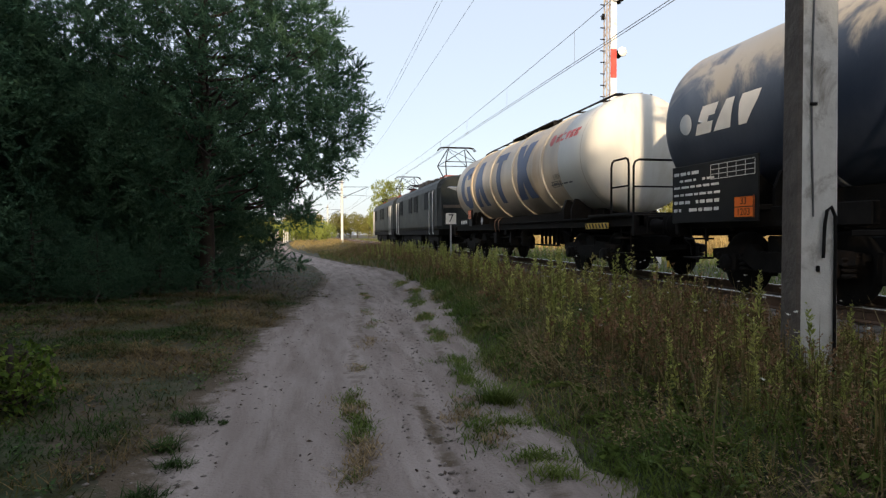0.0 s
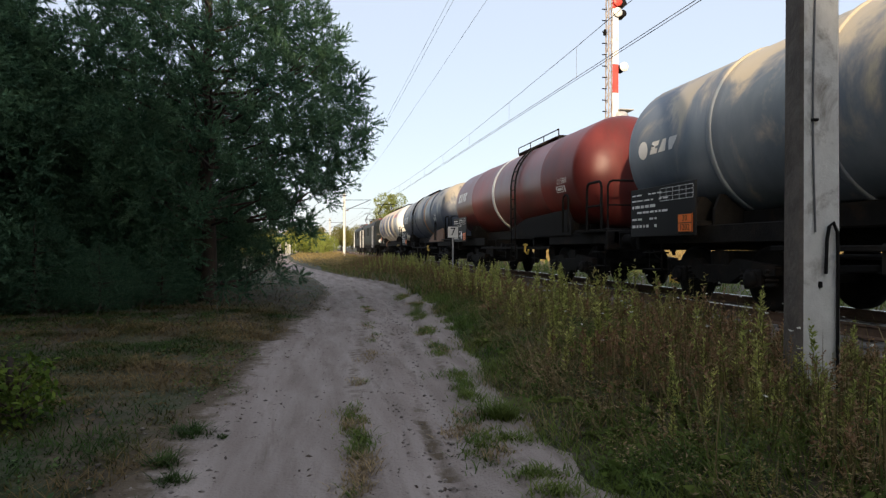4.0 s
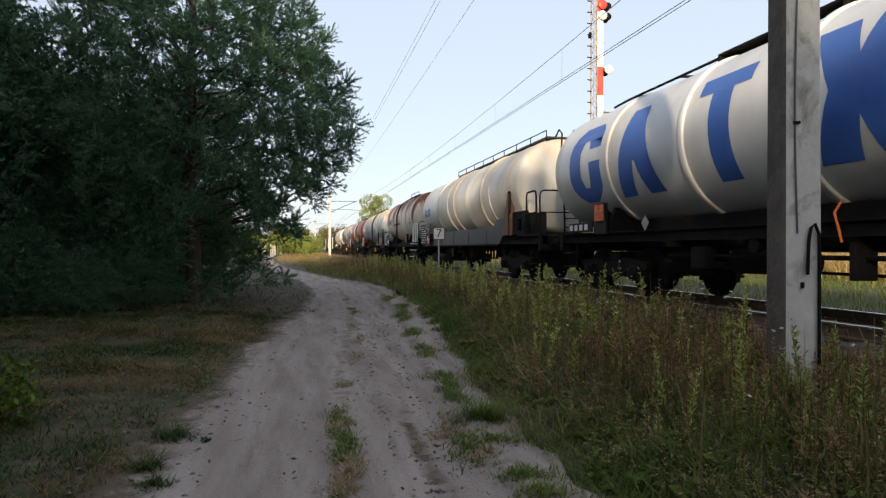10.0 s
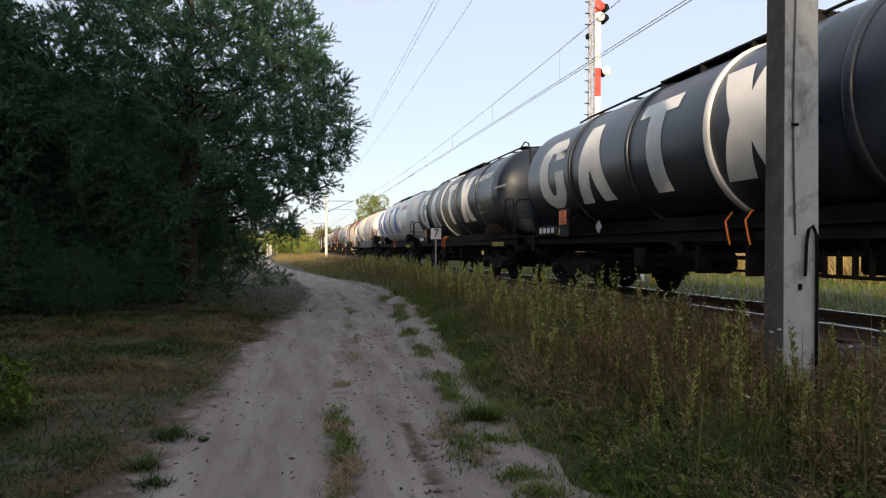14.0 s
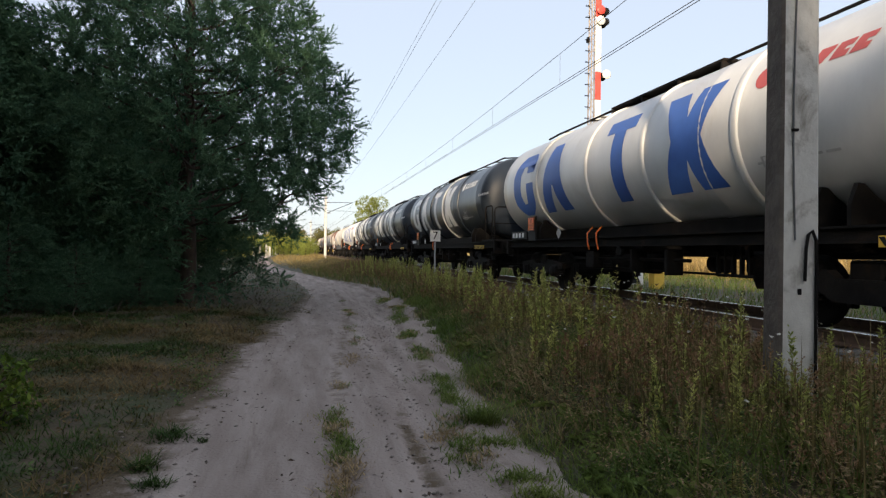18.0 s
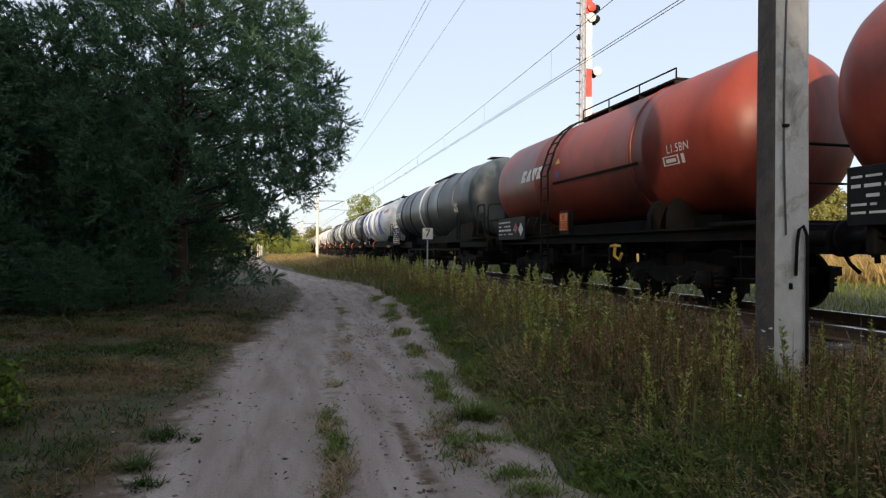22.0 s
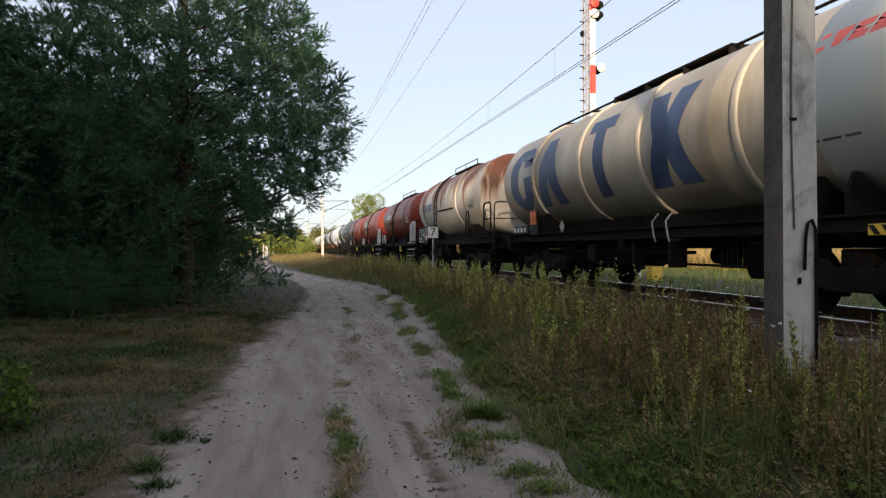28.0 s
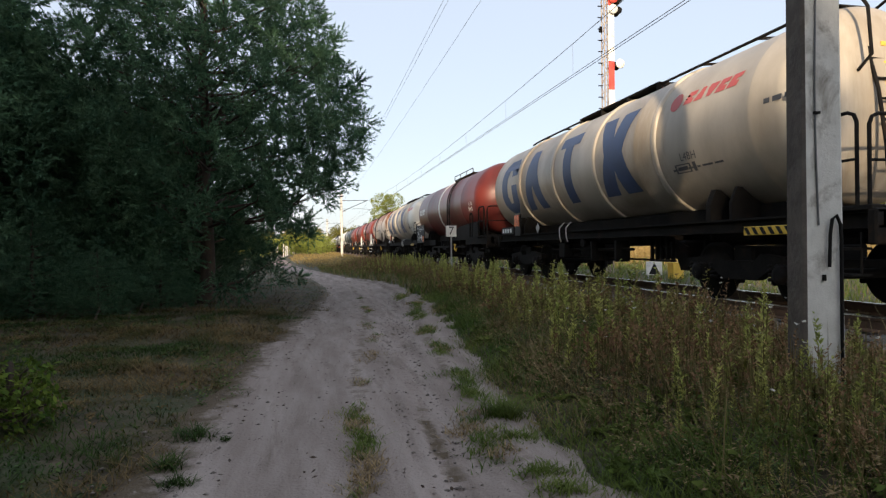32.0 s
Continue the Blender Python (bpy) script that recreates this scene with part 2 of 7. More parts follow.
# ---- building blocks ----
class Mesh:
    """Collects vertices and faces, then becomes one mesh."""

    def __init__(self):
        self.v, self.f, self.smooth = [], [], []

    def add(self, vs, fs, smooth=False):
        k = len(self.v)
        self.v += [tuple(p) for p in vs]
        self.f += [tuple(i + k for i in f) for f in fs]
        self.smooth += [smooth] * len(fs)
        return self

    def box(self, x0, x1, y0, y1, z0, z1, c=0.012, m=None):
        """A box with chamfered edges."""
        lo, hi = (x0, y0, z0), (x1, y1, z1)
        c = min(c, 0.3 * min(hi[i] - lo[i] for i in range(3)))
        vs, idx = [], {}
        for sx in (0, 1):
            for sy in (0, 1):
                for sz in (0, 1):
                    s = (sx, sy, sz)
                    for a in range(3):
                        p = []
                        for i in range(3):
                            e = hi[i] if s[i] else lo[i]
                            p.append(e if i == a else e + (-c if s[i] else c))
                        idx[(s, a)] = len(vs)
                        vs.append(p)
        fs = []
        for a in range(3):
            b, d = [i for i in range(3) if i != a]
            for sa in (0, 1):
                loop = []
                for sb, sd in ((0, 0), (1, 0), (1, 1), (0, 1)):
                    s = [0, 0, 0]
                    s[a], s[b], s[d] = sa, sb, sd
                    loop.append(idx[(tuple(s), a)])
                fs.append(loop)
        for a in range(3):                       # edge chamfers along axis a
            b, d = [i for i in range(3) if i != a]
            for sb in (0, 1):
                for sd in (0, 1):
                    s0, s1 = [0, 0, 0], [0, 0, 0]
                    s0[b] = s1[b] = sb
                    s0[d] = s1[d] = sd
                    s1[a] = 1
                    s0, s1 = tuple(s0), tuple(s1)
                    fs.append([idx[(s0, b)], idx[(s1, b)], idx[(s1, d)], idx[(s0, d)]])
        for sx in (0, 1):
            for sy in (0, 1):
                for sz in (0, 1):
                    s = (sx, sy, sz)
                    fs.append([idx[(s, 0)], idx[(s, 1)], idx[(s, 2)]])
        if m is not None:
            vs = [m @ Vector(p) for p in vs]
        return self.add(vs, fs)

    def tube(self, pts, r, seg=8, r1=None, smooth=True):
        """A round bar through the points; r1: radius at its far end."""
        pts = [Vector(p) for p in pts]
        vs, fs = [], []
        side = None
        for i, p in enumerate(pts):
            d = (pts[min(i + 1, len(pts) - 1)] - pts[max(i - 1, 0)]).normalized()
            if side is None:
                side = d.cross((0, 0, 1)) if abs(d.z) < 0.9 else d.cross((1, 0, 0))
            side = (side - d * side.dot(d)).normalized()
            up = d.cross(side)
            rr = r if r1 is None else r + (r1 - r) * i / (len(pts) - 1)
            for k in range(seg):
                a = 2 * math.pi * k / seg
                vs.append(p + side * (rr * math.cos(a)) + up * (rr * math.sin(a)))
        for i in range(len(pts) - 1):
            for k in range(seg):
                k2 = (k + 1) % seg
                fs.append((i * seg + k, i * seg + k2, (i + 1) * seg + k2, (i + 1) * seg + k))
        self.add(vs, fs, smooth)
        self.add([vs[k] for k in range(seg)][::-1], [tuple(range(seg))])
        return self.add(vs[-seg:], [tuple(range(seg))])

    def lathe(self, prof, axis="y", c=(0, 0, 0), seg=32, smooth=True):
        """Turns the profile (along, radius) round an axis through c."""
        vs, fs = [], []
        for a, r in prof:
            for k in range(seg):
                t = 2 * math.pi * k / seg
                u, w = r * math.cos(t), r * math.sin(t)
                p = {"y": (u, a, w), "x": (a, u, w), "z": (u, w, a)}[axis]
                vs.append((p[0] + c[0], p[1] + c[1], p[2] + c[2]))
        n = len(prof)
        for i in range(n - 1):
            for k in range(seg):
                k2 = (k + 1) % seg
                fs.append((i * seg + k, i * seg + k2, (i + 1) * seg + k2, (i + 1) * seg + k))
        fs.append(tuple(range(seg))[::-1])
        fs.append(tuple((n - 1) * seg + k for k in range(seg)))
        self.add(vs, fs, smooth)
        self.smooth[-2:] = [False, False]
        return self

    def prism(self, poly, y0, y1):
        """A plate: the outline in x, z drawn out from y0 to y1."""
        n = len(poly)
        vs = [(x, y0, z) for x, z in poly] + [(x, y1, z) for x, z in poly]
        fs = [tuple(range(n)), tuple(range(2 * n - 1, n - 1, -1))] + [(i, (i + 1) % n, n + (i + 1) % n, n + i) for i in range(n)]
        return self.add(vs, fs)

    def plate(self, poly, x0, x1):
        """A plate: the outline in y, z drawn out from x0 to x1."""
        n = len(poly)
        vs = [(x0, y, z) for y, z in poly] + [(x1, y, z) for y, z in poly]
        fs = [tuple(range(n)), tuple(range(2 * n - 1, n - 1, -1))] + [(i, (i + 1) % n, n + (i + 1) % n, n + i) for i in range(n)]
        return self.add(vs, fs)

    def data(self, name):
        me = bpy.data.meshes.new(name)
        me.from_pydata(self.v, [], self.f)
        me.polygons.foreach_set("use_smooth", self.smooth)
        bm = bmesh.new()
        bm.from_mesh(me)
        if name == "painted_shape":                  # strips of one shape hang together
            bmesh.ops.remove_doubles(bm, verts=bm.verts, dist=1e-4)
        bmesh.ops.recalc_face_normals(bm, faces=bm.faces)
        bm.to_mesh(me)
        bm.free()
        return me


def part(name, me, material, parent=None, label="", at=None):
    """Links a mesh as one object, under a thing or a part."""
    if isinstance(me, Mesh):
        me = me.data(name)
    ob = new(name, me)
    if material and not me.materials:
        me.materials.append(material)
    ob.parent = parent
    if at is not None:
        ob.matrix_basis = at
    if label:
        ob["label"] = label
    return ob


def thing(name, at, label, category, group="", kind=""):
    ob = new(name)
    ob.empty_display_size = 0.3
    ob.matrix_basis = at
    return tagged(ob, label, category, group, kind)


def big_mesh(name, v, f, mats, index=None, smooth=False):
    """A mesh from arrays: vertices, triangles (n x 3) or quads (n x 4)."""
    me = bpy.data.meshes.new(name)
    k = f.shape[1]
    me.vertices.add(len(v))
    me.vertices.foreach_set("co", np.ascontiguousarray(v, dtype=np.float32).ravel())
    me.loops.add(f.size)
    me.loops.foreach_set("vertex_index", f.astype(np.int32).ravel())
    me.polygons.add(len(f))
    me.polygons.foreach_set("loop_start", np.arange(0, f.size, k, dtype=np.int32))
    me.polygons.foreach_set("loop_total", np.full(len(f), k, dtype=np.int32))
    for m in mats:
        me.materials.append(m)
    if index is not None:
        me.polygons.foreach_set("material_index", index.astype(np.int32))
    if smooth:
        me.polygons.foreach_set("use_smooth", np.ones(len(f), dtype=bool))
    me.update(calc_edges=True)
    me.validate()
    return me


def text_data(body, size, align="CENTER"):
    """Flat lettering as a mesh in its own x, y plane."""
    cu = bpy.data.curves.new("lettering", "FONT")
    cu.body, cu.size, cu.align_x, cu.align_y, cu.resolution_u = body, size, align, "CENTER", 2
    ob = new("lettering", cu)
    me = bpy.data.meshes.new_from_object(ob)
    bpy.data.objects.remove(ob)
    bpy.data.curves.remove(cu)
    return me


# ---- the lie of the land: sandy lane, weedy verge, low embankment ----
TRACK_X, RAIL_Z, EYE = 7.2, 0.605, 1.5
LANE_Y = [-60, 0, 4, 7, 9, 14, 19, 24, 30, 37, 47, 60, 75, 120, 300]
LANE_X = [0.1, 0.2, 0.32, 0.45, 0.65, 1.15, 1.42, 1.40, 0.9, 0.0, -1.4, -2.7, -3.7, -6.0, -20]
LANE_W = [1.45, 1.45, 1.46, 1.48, 1.55, 1.5, 1.35, 1.2, 1.1, 1.0, 0.9, 0.9, 0.9, 0.9, 0.9]


def lane(y):
    return np.interp(y, LANE_Y, LANE_X), np.interp(y, LANE_Y, LANE_W)


def waves(x, y, f, seed):
    """Smooth wandering relief, about -1 to 1."""
    r = np.random.RandomState(seed)
    s = 0
    for i in range(7):
        a, p = r.uniform(0, 6.28), r.uniform(0, 6.28)
        k = f * r.uniform(0.6, 1.8)
        s = s + np.sin(k * (x * math.cos(a) + y * math.sin(a)) + p)
    return s / 3.6


def ground_z(x, y):
    x, y = np.asarray(x, float), np.asarray(y, float)
    cx, w = lane(y)
    d = np.abs(x - cx)
    z = 0.05 * waves(x, y, 0.5, 1) * np.clip((d - 1.0) / 3, 0, 1) + 0.018 * waves(x, y, 3.0, 2)
    z = z + 0.10 * np.clip((d - w) / 0.8, 0, 1)
    bank = np.clip((x - 1.7) / 1.9, 0, 1)
    z = z + 0.36 * bank * bank * (3 - 2 * bank) - 0.20 * np.clip((x - 4.2) / 1.6, 0, 1)
    z = z - 0.05 * np.clip((x - 9.2) / 2.0, 0, 1)
    z = z + 0.25 * np.clip((-x - 4) / 10, 0, 1)
    far = np.clip((np.hypot(x, y) - 60) / 200, 0, 1)
    return z * (1 - 0.5 * far)


def lane_side(y, side):
    """Crumbly edge of the lane's sand."""
    c, w = lane(y)
    return c + side * w * (1 + (0.03 if side > 0 else -0.10) * waves(y, y * 0 + 3, 1.6, 5) + 0.03 * waves(y, y * 0, 6.0, 6))


def steps(stops):
    out = []
    for a, b, h in stops:
        out += list(np.linspace(a, b, max(2, int((b - a) / h)), endpoint=False))
    return np.array(out + [stops[-1][1]])


gx = steps([(-1500, -200, 260), (-200, -40, 20), (-40, -10, 2), (-10, -3.5, 0.3), (-3.5, 5, 0.09), (5, 14, 0.4), (14, 40, 2.6), (40, 200, 20), (200, 1500, 260)])
gy = steps([(-300, -30, 30), (-30, 0, 2), (0, 12, 0.09), (12, 25, 0.2), (25, 60, 0.7), (60, 140, 4), (140, 400, 30), (400, 2400, 250)])
GX, GY = np.meshgrid(gx, gy)
GZ = ground_z(GX, GY)
bx, bw = lane(GY)
GZ = GZ - 0.16 * np.clip((bw * 0.74 - np.abs(GX - bx)) / 0.3, 0, 1)      # bed under the lane's sand
ii = np.arange(len(gy) - 1)[:, None] * len(gx) + np.arange(len(gx) - 1)[None, :]
quads = np.stack([ii, ii + 1, ii + 1 + len(gx), ii + len(gx)], -1).reshape(-1, 4)
ground = new("ground", big_mesh("ground", np.stack([GX, GY, GZ], -1).reshape(-1, 3), quads, [SOIL], smooth=True))
tagged(ground, "dry forest-edge ground with moss, needles and thin grass", "ground", kind="structure")


def lane_swell(off):
    """The lane's cross-section: two ruts, a ridge between them and a raised shoulder."""
    rut = np.exp(-((off - 0.60) / 0.27) ** 2) + np.exp(-((off + 0.70) / 0.42) ** 2)
    return 0.03 - 0.045 * rut + 0.020 * np.exp(-((off - 0.84) / 0.05) ** 2) + 0.014 * np.exp(-((off - 0.42) / 0.05) ** 2) + 0.03 * np.exp(-((off - 1.08) / 0.13) ** 2)


# lane: bare grey sand with two worn wheel tracks, tyre prints and a crumbly edge
ly = steps([(-25, 0, 0.5), (0, 14, 0.045), (14, 30, 0.12), (30, 80, 0.5), (80, 140, 3)])
lu = np.linspace(-1.12, 1.12, 75)
LU, LY = np.meshgrid(lu, ly)
lcx, lw = lane(LY)
edge = 1 + np.where(LU > 0, 0.03, -0.10) * waves(LY, LU * 0 + 3, 1.6, 5) + 0.03 * waves(LY, LU * 0, 6.0, 6)
LX = lcx + LU * lw * edge
off = (LX - lcx)
LZ = ground_z(LX, LY) + lane_swell(off) + 0.003 * waves(off, LY * 0.10, 11, 7) + 0.003 * waves(off, LY * 0.12, 30, 8) + 0.004 * waves(LX, LY, 20, 9) + 0.002 * waves(LX, LY, 50, 10)
LZ += 0.016 * np.exp(-((off - 0.58) / 0.10) ** 2) * np.sign(np.sin(LY * 44 + 6 * np.abs(off - 0.58))) * (LY < 12)
LZ -= 0.022 * np.exp(-((off - 0.36 - 0.05 * waves(LY, LY * 0, 0.9, 14)) / 0.03) ** 2) * (waves(LY, LY * 0, 1.4, 15) > -0.2)
LZ -= 0.06 * np.clip((np.abs(LU) - 0.93) / 0.19, 0, 1)
LZ -= 0.10 * np.exp(-(((LX - 1.75) / 0.25) ** 2 + ((LY - 11.3) / 0.7) ** 2))
ii = np.arange(len(ly) - 1)[:, None] * len(lu) + np.arange(len(lu) - 1)[None, :]
quads = np.stack([ii, ii + 1, ii + 1 + len(lu), ii + len(lu)], -1).reshape(-1, 4)
road = new("road", big_mesh("road", np.stack([LX, LY, LZ], -1).reshape(-1, 3), quads, [SAND], smooth=True))
edge_litter = np.clip((np.abs(LU) - np.where(LU < 0, 0.60, 0.80)) / 0.42, 0, 1) * np.where(LU < 0, 1.0, 0.6) * 0.66
ridge = 0.30 * np.exp(-((off + 0.02) / 0.16) ** 2) + 0.30 * np.exp(-((off - 1.02) / 0.13) ** 2) + 0.42 * np.exp(-((off - 0.58 - 0.04 * waves(LY, LY * 0, 1.1, 13)) / 0.09) ** 2) * np.clip(0.35 + 0.6 * waves(LY, LY * 0, 1.3, 12) + 0.5 * waves(LX, LY, 14, 17), 0, 1.1)
road.data.attributes.new("litter", "FLOAT", "POINT").data.foreach_set("value", (edge_litter + ridge).astype(np.float32).ravel())
tagged(road, "rutted grey sand lane with tyre prints along a forest edge", "lane", kind="structure")

# ---- railway track ----
track = thing("railway_track", pose(TRACK_X, 0, RAIL_Z), "single railway track on brown ballast with worn shiny rail heads", "track", kind="structure")
by = steps([(-300, -60, 12), (-60, 60, 0.35), (60, 160, 2), (160, 700, 30)])
bu = np.array([-2.7, -2.45, -2.2, -1.95, -1.7, -1.45, -1.2, -0.9, -0.6, -0.3, 0, 0.3, 0.6, 0.9, 1.2, 1.45, 1.7, 1.95, 2.2, 2.7])
BU, BY = np.meshgrid(bu, by)
BZ = np.interp(np.abs(BU), [0, 1.55, 2.7], [-0.2, -0.22, -0.42]) + 0.02 * waves(BU, BY, 9, 11)
ii = np.arange(len(by) - 1)[:, None] * len(bu) + np.arange(len(bu) - 1)[None, :]
quads = np.stack([ii, ii + 1, ii + 1 + len(bu), ii + len(bu)], -1).reshape(-1, 4)
part("ballast", big_mesh("ballast", np.stack([BU, BY, BZ], -1).reshape(-1, 3), quads, [BALLAST], smooth=True), None, track, "bed of brown crushed stone")
for side in (-1, 1):
    x = 0.7525 * side
    prof = [(-0.075, -0.172), (0.075, -0.172), (0.075, -0.16), (0.012, -0.14), (0.012, -0.045), (0.034, -0.035), (0.036, -0.006), (-0.036, -0.006), (-0.034, -0.035), (-0.012, -0.045), (-0.012, -0.14), (-0.075, -0.16)]
    rail = part("rail", Mesh().prism([(x + a, b) for a, b in prof], -300, 700), RUSTY, track, "rusty rail with a shiny worn head")
    part("running_surface", Mesh().box(x - 0.035, x + 0.035, -300, 700, -0.007, 0.0, 0.003), STEEL_RAIL, rail)
sl = Mesh().box(-1.3, 1.3, -0.13, 0.13, -0.31, -0.172, 0.02).data("sleeper")
for i in range(170):
    part("sleeper", sl, SLEEPER, track, at=pose(0, -14 + 0.6 * i, 0, 0, 0, random.uniform(-0.4, 0.4)))


# ---- the train ----
SPEED = 8.0
TANK_R, TANK_Z = 1.33, 2.70
spinning = []          # (wheelset, place in its bogie, wheel radius)
rolling = []           # (vehicle, start along the track)
stock = {}


def shared(key, build):
    if key not in stock:
        stock[key] = build().data(key)
    return stock[key]


def wheelset_mesh(r):
    m = Mesh()
    for s in (-1, 1):
        x = 0.75 * s
        m.lathe([(x - 0.07, r * 0.55), (x - 0.065, r * 0.86), (x - 0.065, r), (x + 0.045, r), (x + 0.055, r + 0.0), (x + 0.065, r * 0.86), (x + 0.03, r * 0.8), (x + 0.015, r * 0.42), (x + 0.06, r * 0.3), (x + 0.09, r * 0.28), (x + 0.09, 0.1)], "x", (0, 0, 0), 36)
    m.lathe([(-1.05, 0.06), (-0.8, 0.075), (0.8, 0.075), (1.05, 0.06)], "x", (0, 0, 0), 12)
    for k in range(3):
        a = 2.094 * k
        m.box(0.8, 0.835, -0.05 + 0.24 * math.cos(a), 0.05 + 0.24 * math.cos(a), -0.05 + 0.24 * math.sin(a), 0.05 + 0.24 * math.sin(a), 0.01)
    return m


def bogie_frame_mesh():
    m = Mesh()
    for s in (-1, 1):
        x0, x1 = (0.93, 1.07) if s > 0 else (-1.07, -0.93)
        m.plate([(-1.3, 0.52), (-1.3, 0.66), (-0.85, 0.70), (-0.45, 0.74), (-0.3, 0.62), (0.3, 0.62), (0.45, 0.74), (0.85, 0.70), (1.3, 0.66), (1.3, 0.52), (0.6, 0.5), (0.35, 0.36), (-0.35, 0.36), (-0.6, 0.5)], x0, x1)
        for y in (-0.9, 0.9):
            xa = 1.0 * s
            m.box(xa - 0.12, xa + 0.12, y - 0.16, y + 0.16, 0.33, 0.60, 0.03)
            m.lathe([(xa + 0.1 * s, 0.13), (xa + 0.17 * s, 0.12), (xa + 0.18 * s, 0.06)], "x", (0, y, 0.46), 14)
            for dy in (-0.26, 0.26):
                for k in range(4):
                    m.lathe([(0.36 + 0.065 * k, 0.075), (0.385 + 0.065 * k, 0.09), (0.41 + 0.065 * k, 0.075)], "z", (xa, y + dy, 0), 12)
        m.box(1.02 * s - 0.04, 1.02 * s + 0.04, -1.32, 1.32, 0.60, 0.64, 0.01)
    m.box(-1.0, 1.0, -0.22, 0.22, 0.55, 0.86, 0.03)
    m.box(-0.95, 0.95, -1.28, -1.18, 0.55, 0.66, 0.02)
    m.box(-0.95, 0.95, 1.18, 1.28, 0.55, 0.66, 0.02)
    for y in (-0.38, 0.38, -1.38, 1.38):
        for s in (-1, 1):
            m.box(0.75 * s - 0.06, 0.75 * s + 0.06, y - 0.05, y + 0.05, 0.28, 0.66, 0.02)
    return m


def bogie(owner, y):
    b = part("bogie", shared("bogie_frame", bogie_frame_mesh), BLACK_STEEL, owner, at=pose(0, y, 0))
    for dy in (-0.9, 0.9):
        w = part("wheelset", shared("wheelset", lambda: wheelset_mesh(0.46)), BLACK_STEEL, b, "steel wheelset", pose(0, dy, 0.46))
        spinning.append((w, dy, 0.46))


def buffer_mesh():
    m = Mesh()
    m.lathe([(0, 0.13), (0.06, 0.13), (0.07, 0.10), (0.36, 0.10), (0.37, 0.075), (0.56, 0.075), (0.57, 0.2), (0.60, 0.22), (0.62, 0.16)], "y", (0, 0, 0), 18)
    m.box(-0.17, 0.17, -0.02, 0.02, -0.17, 0.17, 0.02)
    return m


def coupler_mesh():
    m = Mesh()
    m.tube([(0, -0.1, 0), (0, 0.22, -0.02), (0, 0.30, -0.12), (0, 0.32, -0.3)], 0.035)
    m.tube([(-0.03, 0.2, -0.02), (-0.05, 0.3, -0.22), (0.05, 0.3, -0.22), (0.03, 0.2, -0.02)], 0.018, 6)
    m.tube([(0.45, -0.05, 0.0), (0.45, 0.15, -0.02), (0.42, 0.3, -0.3), (0.3, 0.34, -0.42)], 0.025, 6)
    return m


def ends(owner, yf, yr, z=1.05):
    for y, turn in ((yf, 0), (yr, 180)):
        for x in (-0.875, 0.875):
            part("buffer", shared("buffer", buffer_mesh), BLACK_STEEL, owner, at=pose(x, y, z, 0, 0, turn))
        part("coupler", shared("coupler", coupler_mesh), BLACK_STEEL, owner, at=pose(0, y, z, 0, 0, turn))


def wrap(m, rows, lc, r, lift=0.006, sub=6):
    """Paint laid on the tank's side: rows of (angle up from the side's middle in degrees, from, to) along the tank."""
    dense = []
    for (a0, p0, q0), (a1, p1, q1) in zip(rows, rows[1:]):
        k = max(1, int(abs(a1 - a0) / sub))
        dense += [(a0 + (a1 - a0) * i / k, p0 + (p1 - p0) * i / k, q0 + (q1 - q0) * i / k) for i in range(k)]
    dense.append(rows[-1])
    vs, fs = [], []
    rr = r + lift
    for a, p, q in dense:
        x, z = -rr * math.cos(radians(a)), TANK_Z + rr * math.sin(radians(a))
        vs += [(x, lc - p, z), (x, lc - q, z)]
    for i in range(len(dense) - 1):
        fs.append((2 * i, 2 * i + 1, 2 * i + 3, 2 * i + 2))
    return m.add(vs, fs, True)


def wrap_text(body, size, s, a, lc, r, parent, material):
    """Lettering bent round the tank; reads with the train's head to the left."""
    me = text_data(body, size)
    for v in me.vertices:
        ang = radians(a) + v.co.y / r
        v.co = (-(r + 0.007) * math.cos(ang), lc - s - v.co.x, TANK_Z + (r + 0.007) * math.sin(ang))
    me.update()
    return part("lettering", me, material, parent, 'code "%s"' % body)


